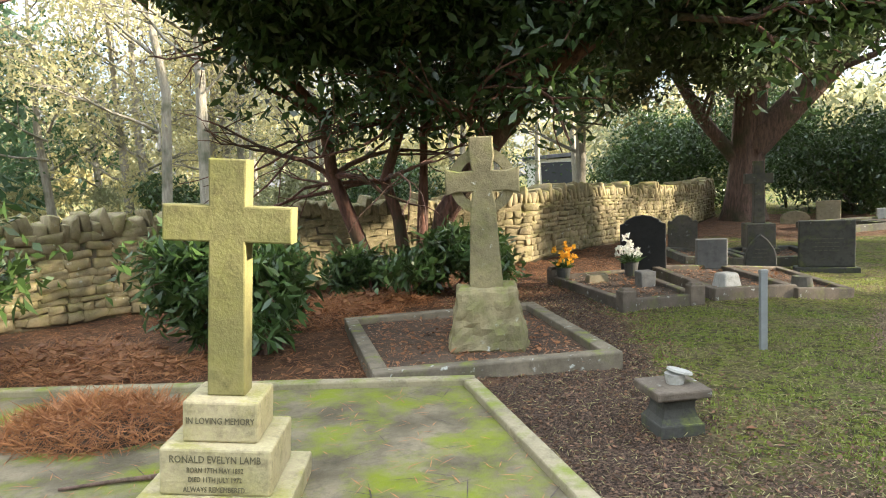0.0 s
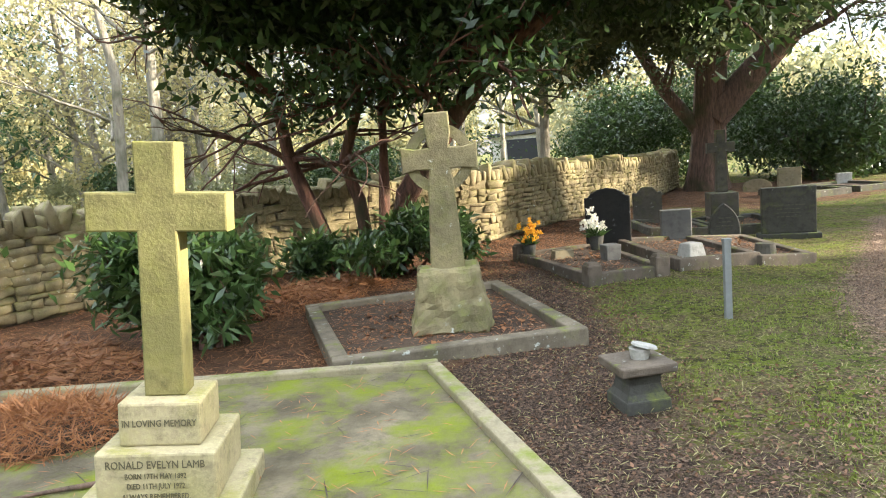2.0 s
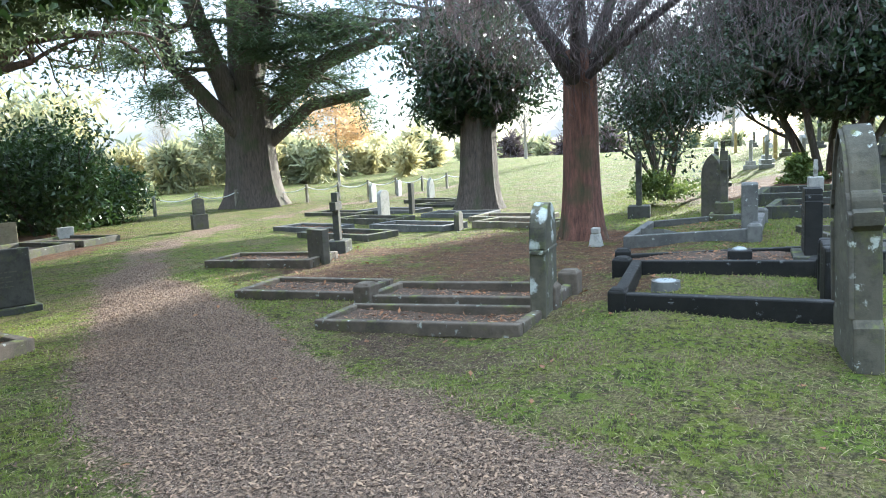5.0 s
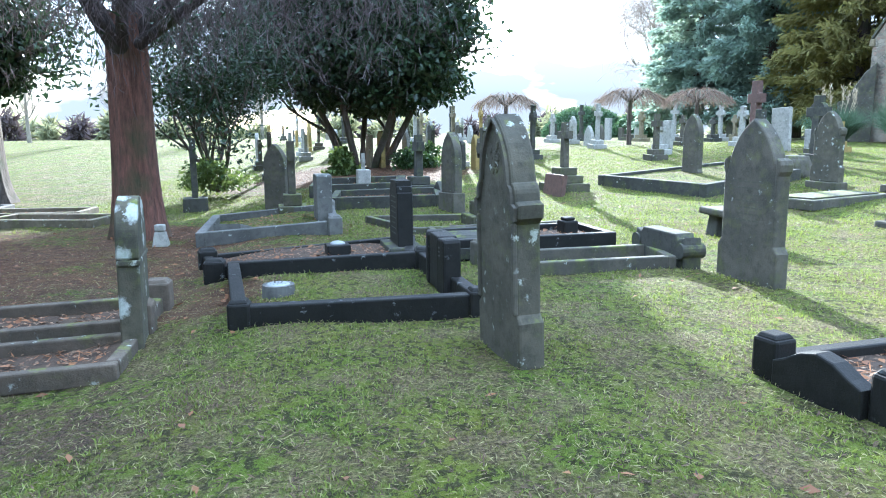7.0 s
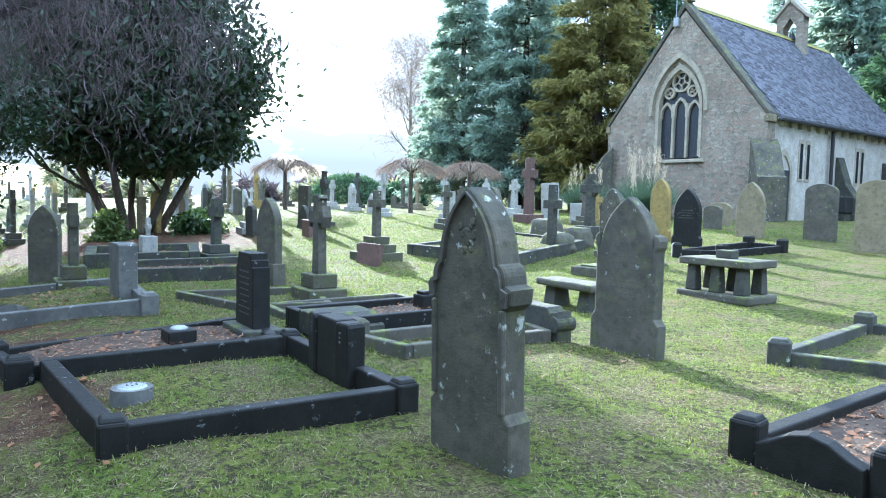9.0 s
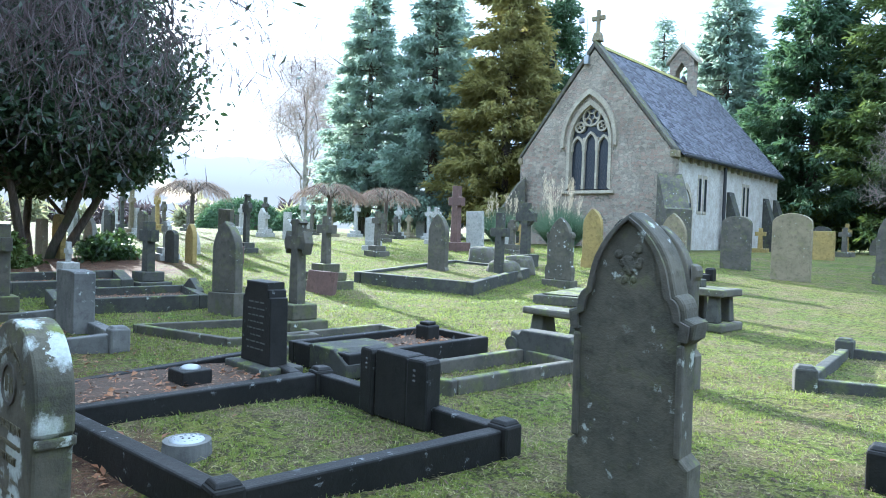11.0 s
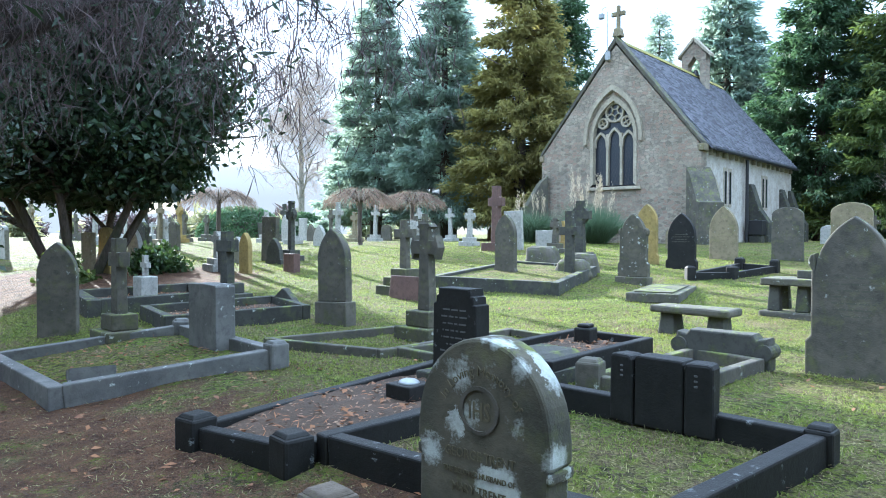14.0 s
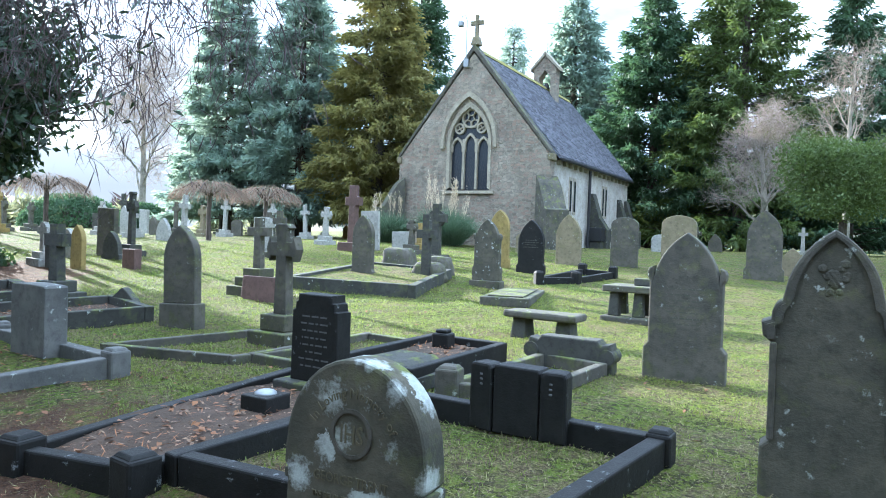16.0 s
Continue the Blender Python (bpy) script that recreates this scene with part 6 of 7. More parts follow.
def flare(V, F, x, y, z0, r, h, rng, lean=(0, 0), lobes=7, sides=22, twist=0.0):
    """A broad fluted trunk that widens into its roots."""
    base = len(V)
    rings = 9
    ph = [rng.uniform(0, 6.28) for _ in range(3)]
    for i in range(rings + 1):
        t = i / rings
        for k in range(sides):
            a = 2 * math.pi * k / sides
            flute = 1 + 0.14 * math.sin(a * lobes + ph[0] + twist * t) + 0.08 * math.sin(a * (lobes + 4) + ph[1])
            rr = r * flute * (1 + 0.5 * math.exp(-t * 7) - 0.12 * t)
            V.append((x + lean[0] * t + rr * math.cos(a), y + lean[1] * t + rr * math.sin(a), z0 - 0.15 + (h + 0.15) * t))
    for i in range(rings):
        for k in range(sides):
            a, b = base + i * sides + k, base + i * sides + (k + 1) % sides
            F.append((a, b, b + sides, a + sides))


def build_thicket():
    """The many-stemmed evergreen over the wall, with branches reaching over the first plot and unseen leaf masses added
    for shade.
    """
    rng = random.Random(2)
    V, F, tips, limbs = [], [], [], []
    stems = [
        ([(-0.9, 9.7, -0.1), (-1.25, 9.6, 1.0), (-1.45, 9.5, 1.6), (-1.5, 9.3, 2.4), (-2.3, 8.8, 3.4)], 0.11),
        ([(-0.5, 9.8, -0.1), (-0.6, 9.7, 1.0), (-0.75, 9.6, 1.5), (-0.45, 9.4, 2.3), (-0.9, 8.9, 3.5)], 0.10),
        ([(-0.35, 10.0, -0.1), (-0.25, 10.1, 1.2), (-0.2, 10.1, 2.2), (0.4, 9.8, 3.3)], 0.09),
        # this stem's last point is added to reach an unseen shading leaf mass
        ([(-0.3, 9.7, -0.1), (0.05, 9.6, 1.0), (0.7, 9.4, 1.9), (1.35, 9.1, 2.7), (2.2, 8.5, 3.3), (3.4, 7.8, 3.8), (4.6, 7.0, 4.5)], 0.17),
        ([(-4.9, 6.2, -0.1), (-4.6, 6.0, 1.3), (-4.3, 5.7, 2.4), (-3.7, 5.2, 3.3)], 0.10),
    ]
    for pts, r in stems:
        n = len(pts)
        LV, LF = [], []
        tube(LV, LF, pts, [r * (1 - 0.5 * i / n) for i in range(n)], 9)
        limbs.append(raw("limb", LV, LF, M["bark_red"], smooth=True))
        for i in range(2, n):
            for k in range(3):
                q = Vector(pts[i])
                grow(V, F, q, Vector((rng.gauss(0, 1), rng.gauss(-0.25, 1), rng.uniform(0.0, 0.7))).normalized(), rng.uniform(0.9, 1.5), r * 0.4, 2, rng, tips, 3, 0.3, 0.03, 0.72, 0.7, 5)
    tr = wood(V, F, M["bark_red"], "branchwork")
    tp = [t for t in tips if t[0].z > 2.1 + 0.25 * max(0, 7 - t[0].y) and (t[0].x > -2.6 or t[0].x < -4.4)]
    P = foliage(tp, 9, 0.26, 3)
    # last two masses hang out of view, added to shade wall and slab
    P2 = np.concatenate([ball(-1.1, 7.9, 3.75, 1.9, 2.0, 0.95, 26000, 4, 0.2, 16), ball(-0.2, 6.9, 3.9, 1.8, 1.5, 0.8, 16000, 14, 0.2, 14), ball(0.6, 8.2, 3.9, 2.6, 2.4, 1.1, 26000, 5, 0.2, 16), ball(3.0, 8.6, 4.0, 2.2, 2.2, 1.0, 22000, 6, 0.2, 14), ball(4.2, 11.8, 4.7, 2.6, 2.4, 1.3, 40000, 16, 0.2, 16), ball(-1.6, 9.0, 4.4, 3.4, 2.6, 1.2, 30000, 17, 0.2, 18), ball(5.6, 10.6, 5.4, 2.6, 2.4, 1.2, 26000, 18, 0.2, 14), ball(5.3, 9.3, 4.0, 2.8, 1.5, 0.9, 20000, 19, 0.2, 14), ball(4.9, 6.6, 4.7, 2.4, 1.7, 0.8, 16000, 13, 0.2, 14), ball(-2.9, 4.6, 4.7, 2.3, 2.0, 0.8, 16000, 12, 0.2, 14)])
    cr = leaves(np.concatenate([P, P2]), 0.165, 0.062, M["laurel"], 7)
    tree("evergreen_thicket", "many-stemmed evergreen with red-brown stems and dark glossy leaves", [tr, cr] + limbs)
    # laurel at the plot's edge
    V, F, tips = [], [], []
    for k in range(5):
        grow(V, F, Vector((-4.3 + rng.uniform(-.25, .25), 5.9 + rng.uniform(-.3, .3), 0)), Vector((rng.gauss(0.25, .3), rng.gauss(-0.2, .3), 1)).normalized(), 0.75, 0.02, 2, rng, tips, 3, 0.2, 0.0, 0.75, 0.6, 5)
    tree("laurel_bush", "loose laurel bush with long glossy leaves", [wood(V, F, M["bark_dark"], "stemwork"), leaves(foliage(tips, 8, 0.11, 8), 0.16, 0.055, M["laurel"], 9)], "shrub")
    for i, (x, y, h, n) in enumerate(((-2.3, 6.45, 0.62, 6), (-1.85, 6.2, 0.5, 4), (-0.2, 9.0, 0.5, 6), (0.6, 9.3, 0.4, 4), (-1.2, 9.1, 0.3, 3))):
        V, F, tips = [], [], []
        for k in range(n):
            grow(V, F, Vector((x + rng.gauss(0, .15), y + rng.gauss(0, .15), 0)), Vector((rng.gauss(0, .45), rng.gauss(0, .45), 1)).normalized(), h, 0.025, 2, rng, tips, 3, 0.25, 0.08, 0.65, 0.7, 5)
        tree("rhododendron", "rhododendron bush with whorls of long dark green leaves", [wood(V, F, M["bark_red"], "stemwork"), leaves(np.concatenate([foliage(tips, 8, 0.10, 20 + i), ball(x, y, h * 0.75, h * 0.95, h * 0.8, h * 0.95, 900, 25 + i, 0.3, 9, 0.05)]), 0.16, 0.05, M["rhodo"], 30 + i)], "shrub")


def build_big_trees():
    rng = random.Random(9)
    # great fluted tree by the wall's end
    V, F, tips = [], [], []
    z = -0.2
    TV, TF, arms = [], [], []
    flare(TV, TF, 9.4, 21.6, z, 0.5, 4.2, rng, (0.2, -0.2))
    for pts, r in (([(9.6, 21.4, 2.0), (10.8, 20.9, 3.4), (12.2, 20.3, 5.0), (13.6, 19.6, 6.8), (15.4, 18.8, 8.8)], 0.46), ([(9.4, 21.5, 3.6), (9.0, 21.4, 6.0), (8.6, 21.0, 9.0)], 0.5), ([(9.2, 21.5, 1.6), (8.2, 21.6, 2.9), (7.2, 21.6, 4.6), (6.4, 21.2, 6.2)], 0.22), ([(9.7, 21.6, 3.5), (11.0, 22.5, 6.0), (12.0, 23.0, 9.0)], 0.38)):
        LV, LF = [], []
        tube(LV, LF, pts, [r * (1 - 0.5 * i / len(pts)) for i in range(len(pts))], 11)
        arms.append(raw("limb", LV, LF, M["bark_oak"], smooth=True))
        for q in pts[1:]:
            for k in range(2):
                grow(V, F, Vector(q), Vector((rng.gauss(0, 1), rng.gauss(0, 1), rng.uniform(0, 0.7))).normalized(), 2.2, r * 0.35, 2, rng, tips, 3, 0.3, 0.0, 0.7, 0.7, 5)
    P = np.concatenate([foliage(tips, 16, 0.45, 41), ball(6.2, 18.0, 5.9, 4.2, 4.0, 2.6, 44000, 42, 0.2, 22), ball(10.0, 19.0, 8.2, 4.5, 4.0, 2.8, 20000, 43, 0.2, 18), ball(3.4, 13.2, 5.2, 3.2, 3.0, 1.7, 34000, 47, 0.2, 18), ball(6.6, 15.2, 4.7, 4.2, 3.0, 1.7, 42000, 48, 0.2, 20), ball(8.6, 18.0, 5.2, 3.2, 2.6, 1.9, 26000, 49, 0.2, 18), ball(3.6, 18.5, 4.6, 3.0, 2.6, 1.7, 22000, 45, 0.2, 16)])
    tree("great_oak", "massive old evergreen oak with fluted red-brown trunk and grey-green leaves", [wood(TV, TF, M["bark_oak"]), wood(V, F, M["bark_oak"], "branchwork"), *arms, leaves(P, 0.17, 0.07, M["oakleaf"], 44)])
    # dark laurels behind
    for i, (x, y, rx, rz) in enumerate(((13.6, 22.5, 2.6, 2.2), (15.6, 24.0, 2.2, 1.8), (9.0, 28.5, 2.6, 2.2), (10.2, 32.0, 3.4, 2.4), (-0.6, 27.5, 1.6, 1.2), (12.3, 27.5, 2.6, 3.0))):
        V, F, tips = [], [], []
        for k in range(5):
            grow(V, F, Vector((x + rng.gauss(0, .4), y + rng.gauss(0, .4), -0.2)), Vector((rng.gauss(0, .4), rng.gauss(0, .4), 1)).normalized(), rz * 0.7, 0.06, 1, rng, tips, 3, 0.25, 0.05, 0.7, 0.7, 5)
        P = ball(x, y, rz * 0.62, rx * 1.25, rx * 1.25, rz * 1.35, 12000, 50 + i, 0.3, 20, -0.15)
        tree("laurel_clump", "dense dark evergreen laurel clump", [wood(V, F, M["bark_dark"], "stemwork"), leaves(P, 0.2, 0.08, M["laurel" if i in (0, 1, 2) else "rhodo"], 60 + i)], "shrub")
    # cedar
    V, F, tips = [], [], []
    cx, cy = 22.6, 22.4
    TV, TF, arms = [], [], []
    flare(TV, TF, cx, cy, -0.2, 0.92, 4.6, rng, (0, 0), 6)
    limbs = [([(cx, cy, 3.5), (cx + .2, cy, 8), (cx + .3, cy + .2, 15)], .75), ([(cx - .5, cy, 3.2), (cx - 1.6, cy + .6, 7), (cx - 2.6, cy + 1.3, 12)], .45), ([(cx - .6, cy, 2.8), (cx - 2.6, cy + 1.2, 5.5), (cx - 3.4, cy + 1.6, 10)], .35), ([(cx + .6, cy - .2, 3.4), (cx + 2.6, cy - 2.0, 5.6), (cx + 4.5, cy - 4.5, 6.8), (cx + 6, cy - 6.5, 7.6)], .38), ([(cx + .7, cy - .4, 2.4), (cx + 1.8, cy - 1.8, 3.8), (cx + 3.5, cy - 3.6, 4.3)], .3), ([(cx + .4, cy, 5.0), (cx + 1.5, cy - .6, 9), (cx + 2.0, cy - 1.0, 14)], .5)]
    for pts, r in limbs:
        LV, LF = [], []
        tube(LV, LF, pts, [r * (1 - 0.55 * i / len(pts)) for i in range(len(pts))], 10)
        arms.append(raw("limb", LV, LF, M["bark_dark"], smooth=True))
        ln = [Vector(p) for p in pts]
        for i in range(len(ln) - 1):
            for k in range(6):
                q = ln[i].lerp(ln[i + 1], rng.random())
                if q.z < 4.7:
                    continue
                a = rng.uniform(0, 6.28)
                grow(V, F, q, Vector((math.cos(a), math.sin(a), rng.uniform(-0.05, 0.15))).normalized(), rng.uniform(2.2, 3.6), 0.1, 2, rng, tips, 3, 0.22, -0.02, 0.66, 0.5, 5)
    P = foliage(tips, 21, 0.42, 70, 0.16)
    tree("cedar", "huge old cedar with several stems and flat layered needle pads", [wood(TV, TF, M["bark_dark"]), wood(V, F, M["bark_dark"], "branchwork"), *arms, leaves(P, 0.3, 0.065, M["cedar"], 71, flat=0.35)])
    # dark yew further off
    V, F, tips = [], [], []
    TV, TF, arms = [], [], []
    flare(TV, TF, 20.4, 11.1, -0.2, 0.56, 3.0, rng, (0.2, 0), 8)
    for k in range(12):
        a = rng.uniform(0, 6.28)
        grow(V, F, Vector((20.4, 11.1, rng.uniform(2.0, 3.2))), Vector((math.cos(a), math.sin(a), rng.uniform(0.9, 2.2))).normalized(), 1.6, 0.15, 2, rng, tips, 3, 0.2, 0.02, 0.7, 0.6, 6)
    P = np.concatenate([foliage(tips, 10, 0.5, 72), ball(20.4, 11.1, 3.4, 1.8, 1.8, 1.5, 16000, 73, 0.2, 13, 1.9), ball(20.6, 10.8, 6.0, 1.4, 1.4, 2.4, 3500, 173, 0.2, 12, 1.7)])
    tree("dark_yew", "dark dense yew with broad fluted trunk", [wood(TV, TF, M["bark_dark"]), wood(V, F, M["bark_dark"], "branchwork"), *arms, leaves(P, 0.22, 0.09, M["laurel_dark"], 74)])
    # red-trunked yew with hanging grey twigs
    V, F, tips = [], [], []
    TV, TF, arms = [], [], []
    flare(TV, TF, 13.75, 5.75, -0.2, 0.31, 3.4, rng, (0.1, 0.0), 6)
    boughs = [
        ([(13.7, 5.8, 2.6), (12.8, 6.3, 3.9), (11.8, 6.9, 4.7), (10.8, 7.3, 5.0)], 0.15),
        ([(13.9, 5.9, 2.9), (14.2, 7.0, 4.4), (14.6, 8.4, 5.2), (14.9, 9.6, 5.4)], 0.14),
        ([(14.0, 5.7, 2.8), (15.2, 5.5, 4.3), (16.6, 5.2, 5.3), (17.8, 4.8, 5.6)], 0.15),
        ([(13.85, 5.75, 3.0), (13.9, 5.8, 4.6), (13.6, 6.0, 6.2), (13.7, 6.1, 7.6)], 0.18),
        ([(13.8, 5.6, 2.9), (13.7, 4.4, 4.0), (13.4, 3.2, 4.4), (13.0, 1.9, 4.2)], 0.12),
        ([(13.7, 5.6, 2.7), (12.9, 4.3, 3.4), (12.2, 3.3, 3.8), (11.6, 2.4, 3.8)], 0.09),
        ([(13.7, 5.8, 2.6), (12.6, 5.4, 3.6), (11.5, 4.8, 4.0), (10.6, 4.2, 3.9)], 0.10),
    ]
    for n, (pts, r) in enumerate(boughs):
        LV, LF = [], []
        tube(LV, LF, pts, [r * (1 - 0.8 * i / (len(pts) - 1)) for i in range(len(pts))], 9)
        arms.append(raw("limb", LV, LF, M["bark_grey"], smooth=True))
        for a, b in zip(pts[1:], pts[2:]):
            for k in range(9):
                q = Vector(a).lerp(Vector(b), rng.random())
                grow(V, F, q, Vector((rng.gauss(0, .8), rng.gauss(0, .8), rng.uniform(-0.5, 0.5))).normalized(), rng.uniform(0.8, 1.4) if n < 4 else rng.uniform(0.6, 1.0), 0.013, 2, rng, tips, 3, 0.3, -0.1, 0.7, 0.55, 4)
    nr = np.random.default_rng(75)
    T = np.array([tuple(t[0]) for t in tips])
    P = np.repeat(T, 5, 0)
    hang = (P[:, 0] > 12.6) & (P[:, 1] > 3.6)
    P = P[hang | (nr.uniform(0, 1, len(P)) < 0.5)]
    P = P + nr.normal(0, 1, (len(P), 3)) * (0.24, 0.24, 0.24)
    D = np.tile([0.0, 0.0, -1.0], (len(P), 1)) + nr.normal(0, 0.55, (len(P), 3))
    tw = leaves(P, 0.34, 0.011, M["twig"], 76, "twig_curtain", 0.15, D)
    P = foliage(tips[::5], 1, 0.4, 77)
    tree("red_yew", "yew with smooth red-brown trunk and curtains of hanging grey twigs", [wood(TV, TF, M["bark_red"]), wood(V, F, M["bark_grey"], "branchwork"), *arms, tw, leaves(P, 0.15, 0.035, M["laurel_dark"], 78)])
    # domed evergreen with several stems
    V, F, tips = [], [], []
    for k in range(7):
        a = 6.28 * k / 7
        grow(V, F, Vector((24.4 + .5 * math.cos(a), 1.7 + .5 * math.sin(a), 0.1)), Vector((.5 * math.cos(a), .5 * math.sin(a), 1)).normalized(), 2.8, 0.13, 2, rng, tips, 3, 0.15, 0.05, 0.75, 0.6, 7)
    P = np.concatenate([ball(24.4, 1.7, 5.2, 3.8, 3.8, 3.5, 75000, 80, 0.3, 34, 1.9), ball(24.4, 1.7, 3.3, 3.7, 3.7, 1.5, 34000, 88, 0.2, 26, 1.75), foliage(tips, 4, 0.4, 79)])
    tree("domed_evergreen", "broad domed dark evergreen tree on leaning stems", [wood(V, F, M["bark_dark"], "branchwork"), leaves(P, 0.23, 0.11, M["laurel_dark"], 81)])
    V, F, tips = [], [], []
    for k in range(9):
        grow(V, F, Vector((20.4 + rng.gauss(0, .3), 5.6 + rng.gauss(0, .3), 0)), Vector((rng.gauss(0, .4), rng.gauss(0, .4), 1)).normalized(), 1.7, 0.06, 2, rng, tips, 3, 0.15, 0.1, 0.7, 0.5, 6)
    tree("holly_clump", "many-stemmed dark holly clump with yellow-green base shoots", [wood(V, F, M["bark_dark"], "stemwork"), leaves(np.concatenate([foliage(tips, 8, 0.3, 82), ball(20.4, 5.6, 3.4, 2.4, 2.4, 2.0, 9000, 83, 0.3, 14, 1.2)]), 0.14, 0.06, M["laurel_dark"], 84), leaves(ball(20.2, 5.6, 0.45, 1.3, 1.3, 0.6, 1800, 85, 0.2, 8, -0.1), 0.12, 0.06, M["limecon"], 86, "undergrowth")], "shrub")
    for i, (x, y, r) in enumerate(((22.9, 0.2, 1.0), (24.1, -0.2, 1.1), (22.7, 2.6, 0.9))):
        tree("ivy_mound", "low mound of glossy ivy under the tree", [leaves(ball(x, y, 0.35, r, r, 0.75, 2400, 90 + i, 0.3, 9, 0), 0.14, 0.09, M["laurel" if i != 2 else "limecon"], 95 + i, "leaves")], "shrub")


def conifer(x, y, h, r, mat, n, seed, label, droop=0.35, base=0.05, name="conifer", full=0.5, spray=(0.42, 0.1)):
    """Whorled branches along a straight stem, hung with flat sprays."""
    rng = np.random.default_rng(seed)
    z0 = float(gz(x, y)) if abs(x) < 60 else 0.3
    V, F = [], []
    tube(V, F, [(x, y, z0 - 0.2), (x, y, z0 + h * 0.5), (x, y, z0 + h * 0.97)], [h * 0.022, h * 0.013, 0.03], 8)
    nb = int(h * 22)
    hs = base * h + (1 - base) * h * np.sort(rng.uniform(0, 1, nb)) ** 1.0
    az = rng.uniform(0, 2 * np.pi, nb)
    ln = r * (1 - hs / h) ** 0.75 * rng.uniform(0.65, 1.12, nb) + 0.25
    ln *= np.clip(hs / (0.12 * h) + full, 0, 1)
    k = rng.choice(nb, n, p=ln / ln.sum())
    t = np.sqrt(rng.uniform(0.02, 1, n))
    px = x + np.cos(az[k]) * ln[k] * t
    py = y + np.sin(az[k]) * ln[k] * t
    pz = z0 + hs[k] - droop * ln[k] * t ** 1.5 + 0.25 * ln[k] * t
    P = np.stack([px, py, pz], -1) + rng.normal(0, 1, (n, 3)) * (0.16, 0.16, 0.10)
    D = np.stack([np.cos(az[k]), np.sin(az[k]), np.full(n, -0.45)], -1) + rng.normal(0, 0.45, (n, 3))
    for b in range(0, nb, 2):
        e = (x + math.cos(az[b]) * ln[b] * 0.9, y + math.sin(az[b]) * ln[b] * 0.9, z0 + hs[b] - droop * ln[b] * 0.8 + 0.2 * ln[b])
        tube(V, F, [(x, y, z0 + hs[b]), e], [0.05, 0.012], 4)
    tree(name, label, [wood(V, F, M["bark_dark"]), leaves(P, spray[0], spray[1], mat, seed + 1, flat=0.35, dirs=D)])


def build_conifers():
    conifer(35.0, -19.2, 15.5, 3.5, M["spruce"], 38000, 101, "tall blue-green conifer beyond the graves", 0.25)
    conifer(39.6, -17.9, 15.0, 3.4, M["spruce"], 35000, 103, "tall blue-green conifer beyond the graves", 0.25)
    conifer(41.0, -25.0, 17.5, 3.6, M["spruce"], 31000, 105, "tall blue-green conifer beyond the graves", 0.25)
    conifer(30.3, -20.3, 15.6, 3.7, M["cypress"], 46000, 107, "bronze-green cypress beside the chapel", 0.15)
    conifer(32.7, -26.3, 17.0, 3.4, M["darkcon"], 28000, 109, "dark open conifer behind the chapel", 0.25)
    conifer(29.2, -39.6, 18.0, 5.6, M["spruce"], 31000, 111, "tall grey-green conifer behind the chapel", 0.3, spray=(0.6, 0.17))
    conifer(38.5, -46.0, 19.0, 3.6, M["spruce"], 17000, 119, "grey-green conifer far behind the chapel", 0.3)
    conifer(22.2, -37.0, 16.0, 5.6, M["darkcon"], 49000, 113, "dense dark green cypress behind the chapel", 0.05, 0.0, full=1.0, spray=(0.46, 0.12))
    conifer(17.0, -37.5, 20.0, 6.2, M["limecon"], 49000, 115, "broad tall green cypress at the churchyard's edge", 0.15, 0.0, full=1.0, spray=(0.46, 0.12))
    conifer(11.6, -39.5, 15.0, 4.8, M["darkcon"], 33000, 117, "dark green cypress at the churchyard's edge", 0.15, 0.0, full=1.0, spray=(0.46, 0.12))


def bare_tree(name, x, y, h, seed, label, mat="bark_pale", levels=4, twigs=True, r=0.2, twig=1.0):
    rng = random.Random(seed)
    V, F, tips = [], [], []
    z0 = float(gz(x, y)) if abs(x) < 60 else 0.3
    tube(V, F, [(x, y, z0 - 0.2), (x + rng.uniform(-.2, .2), y, z0 + h * 0.3), (x, y, z0 + h * 0.6), (x + rng.uniform(-.2, .2), y, z0 + h * 0.88)], [r, r * 0.75, r * 0.42, r * 0.1], 9)
    for k in range(18):
        t = 0.2 + 0.62 * k / 17
        a = k * 2.4 + rng.uniform(-.4, .4)
        grow(V, F, Vector((x, y, z0 + h * t)), Vector((math.cos(a), math.sin(a), 0.9 + t)).normalized(), h * 0.19 * (1.15 - 0.75 * t), r * 0.36 * (1.1 - t), levels - 1, rng, tips, 3, 0.2, 0.06, 0.68, 0.5, 5)
    ps = [wood(V, F, M[mat])]
    if twigs:
        ps.append(leaves(foliage(tips, 3, 0.25 * twig, seed), 0.5 * twig, 0.012 * twig, M["twig_pale"], seed, "twig_mass"))
    tree(name, label, ps)


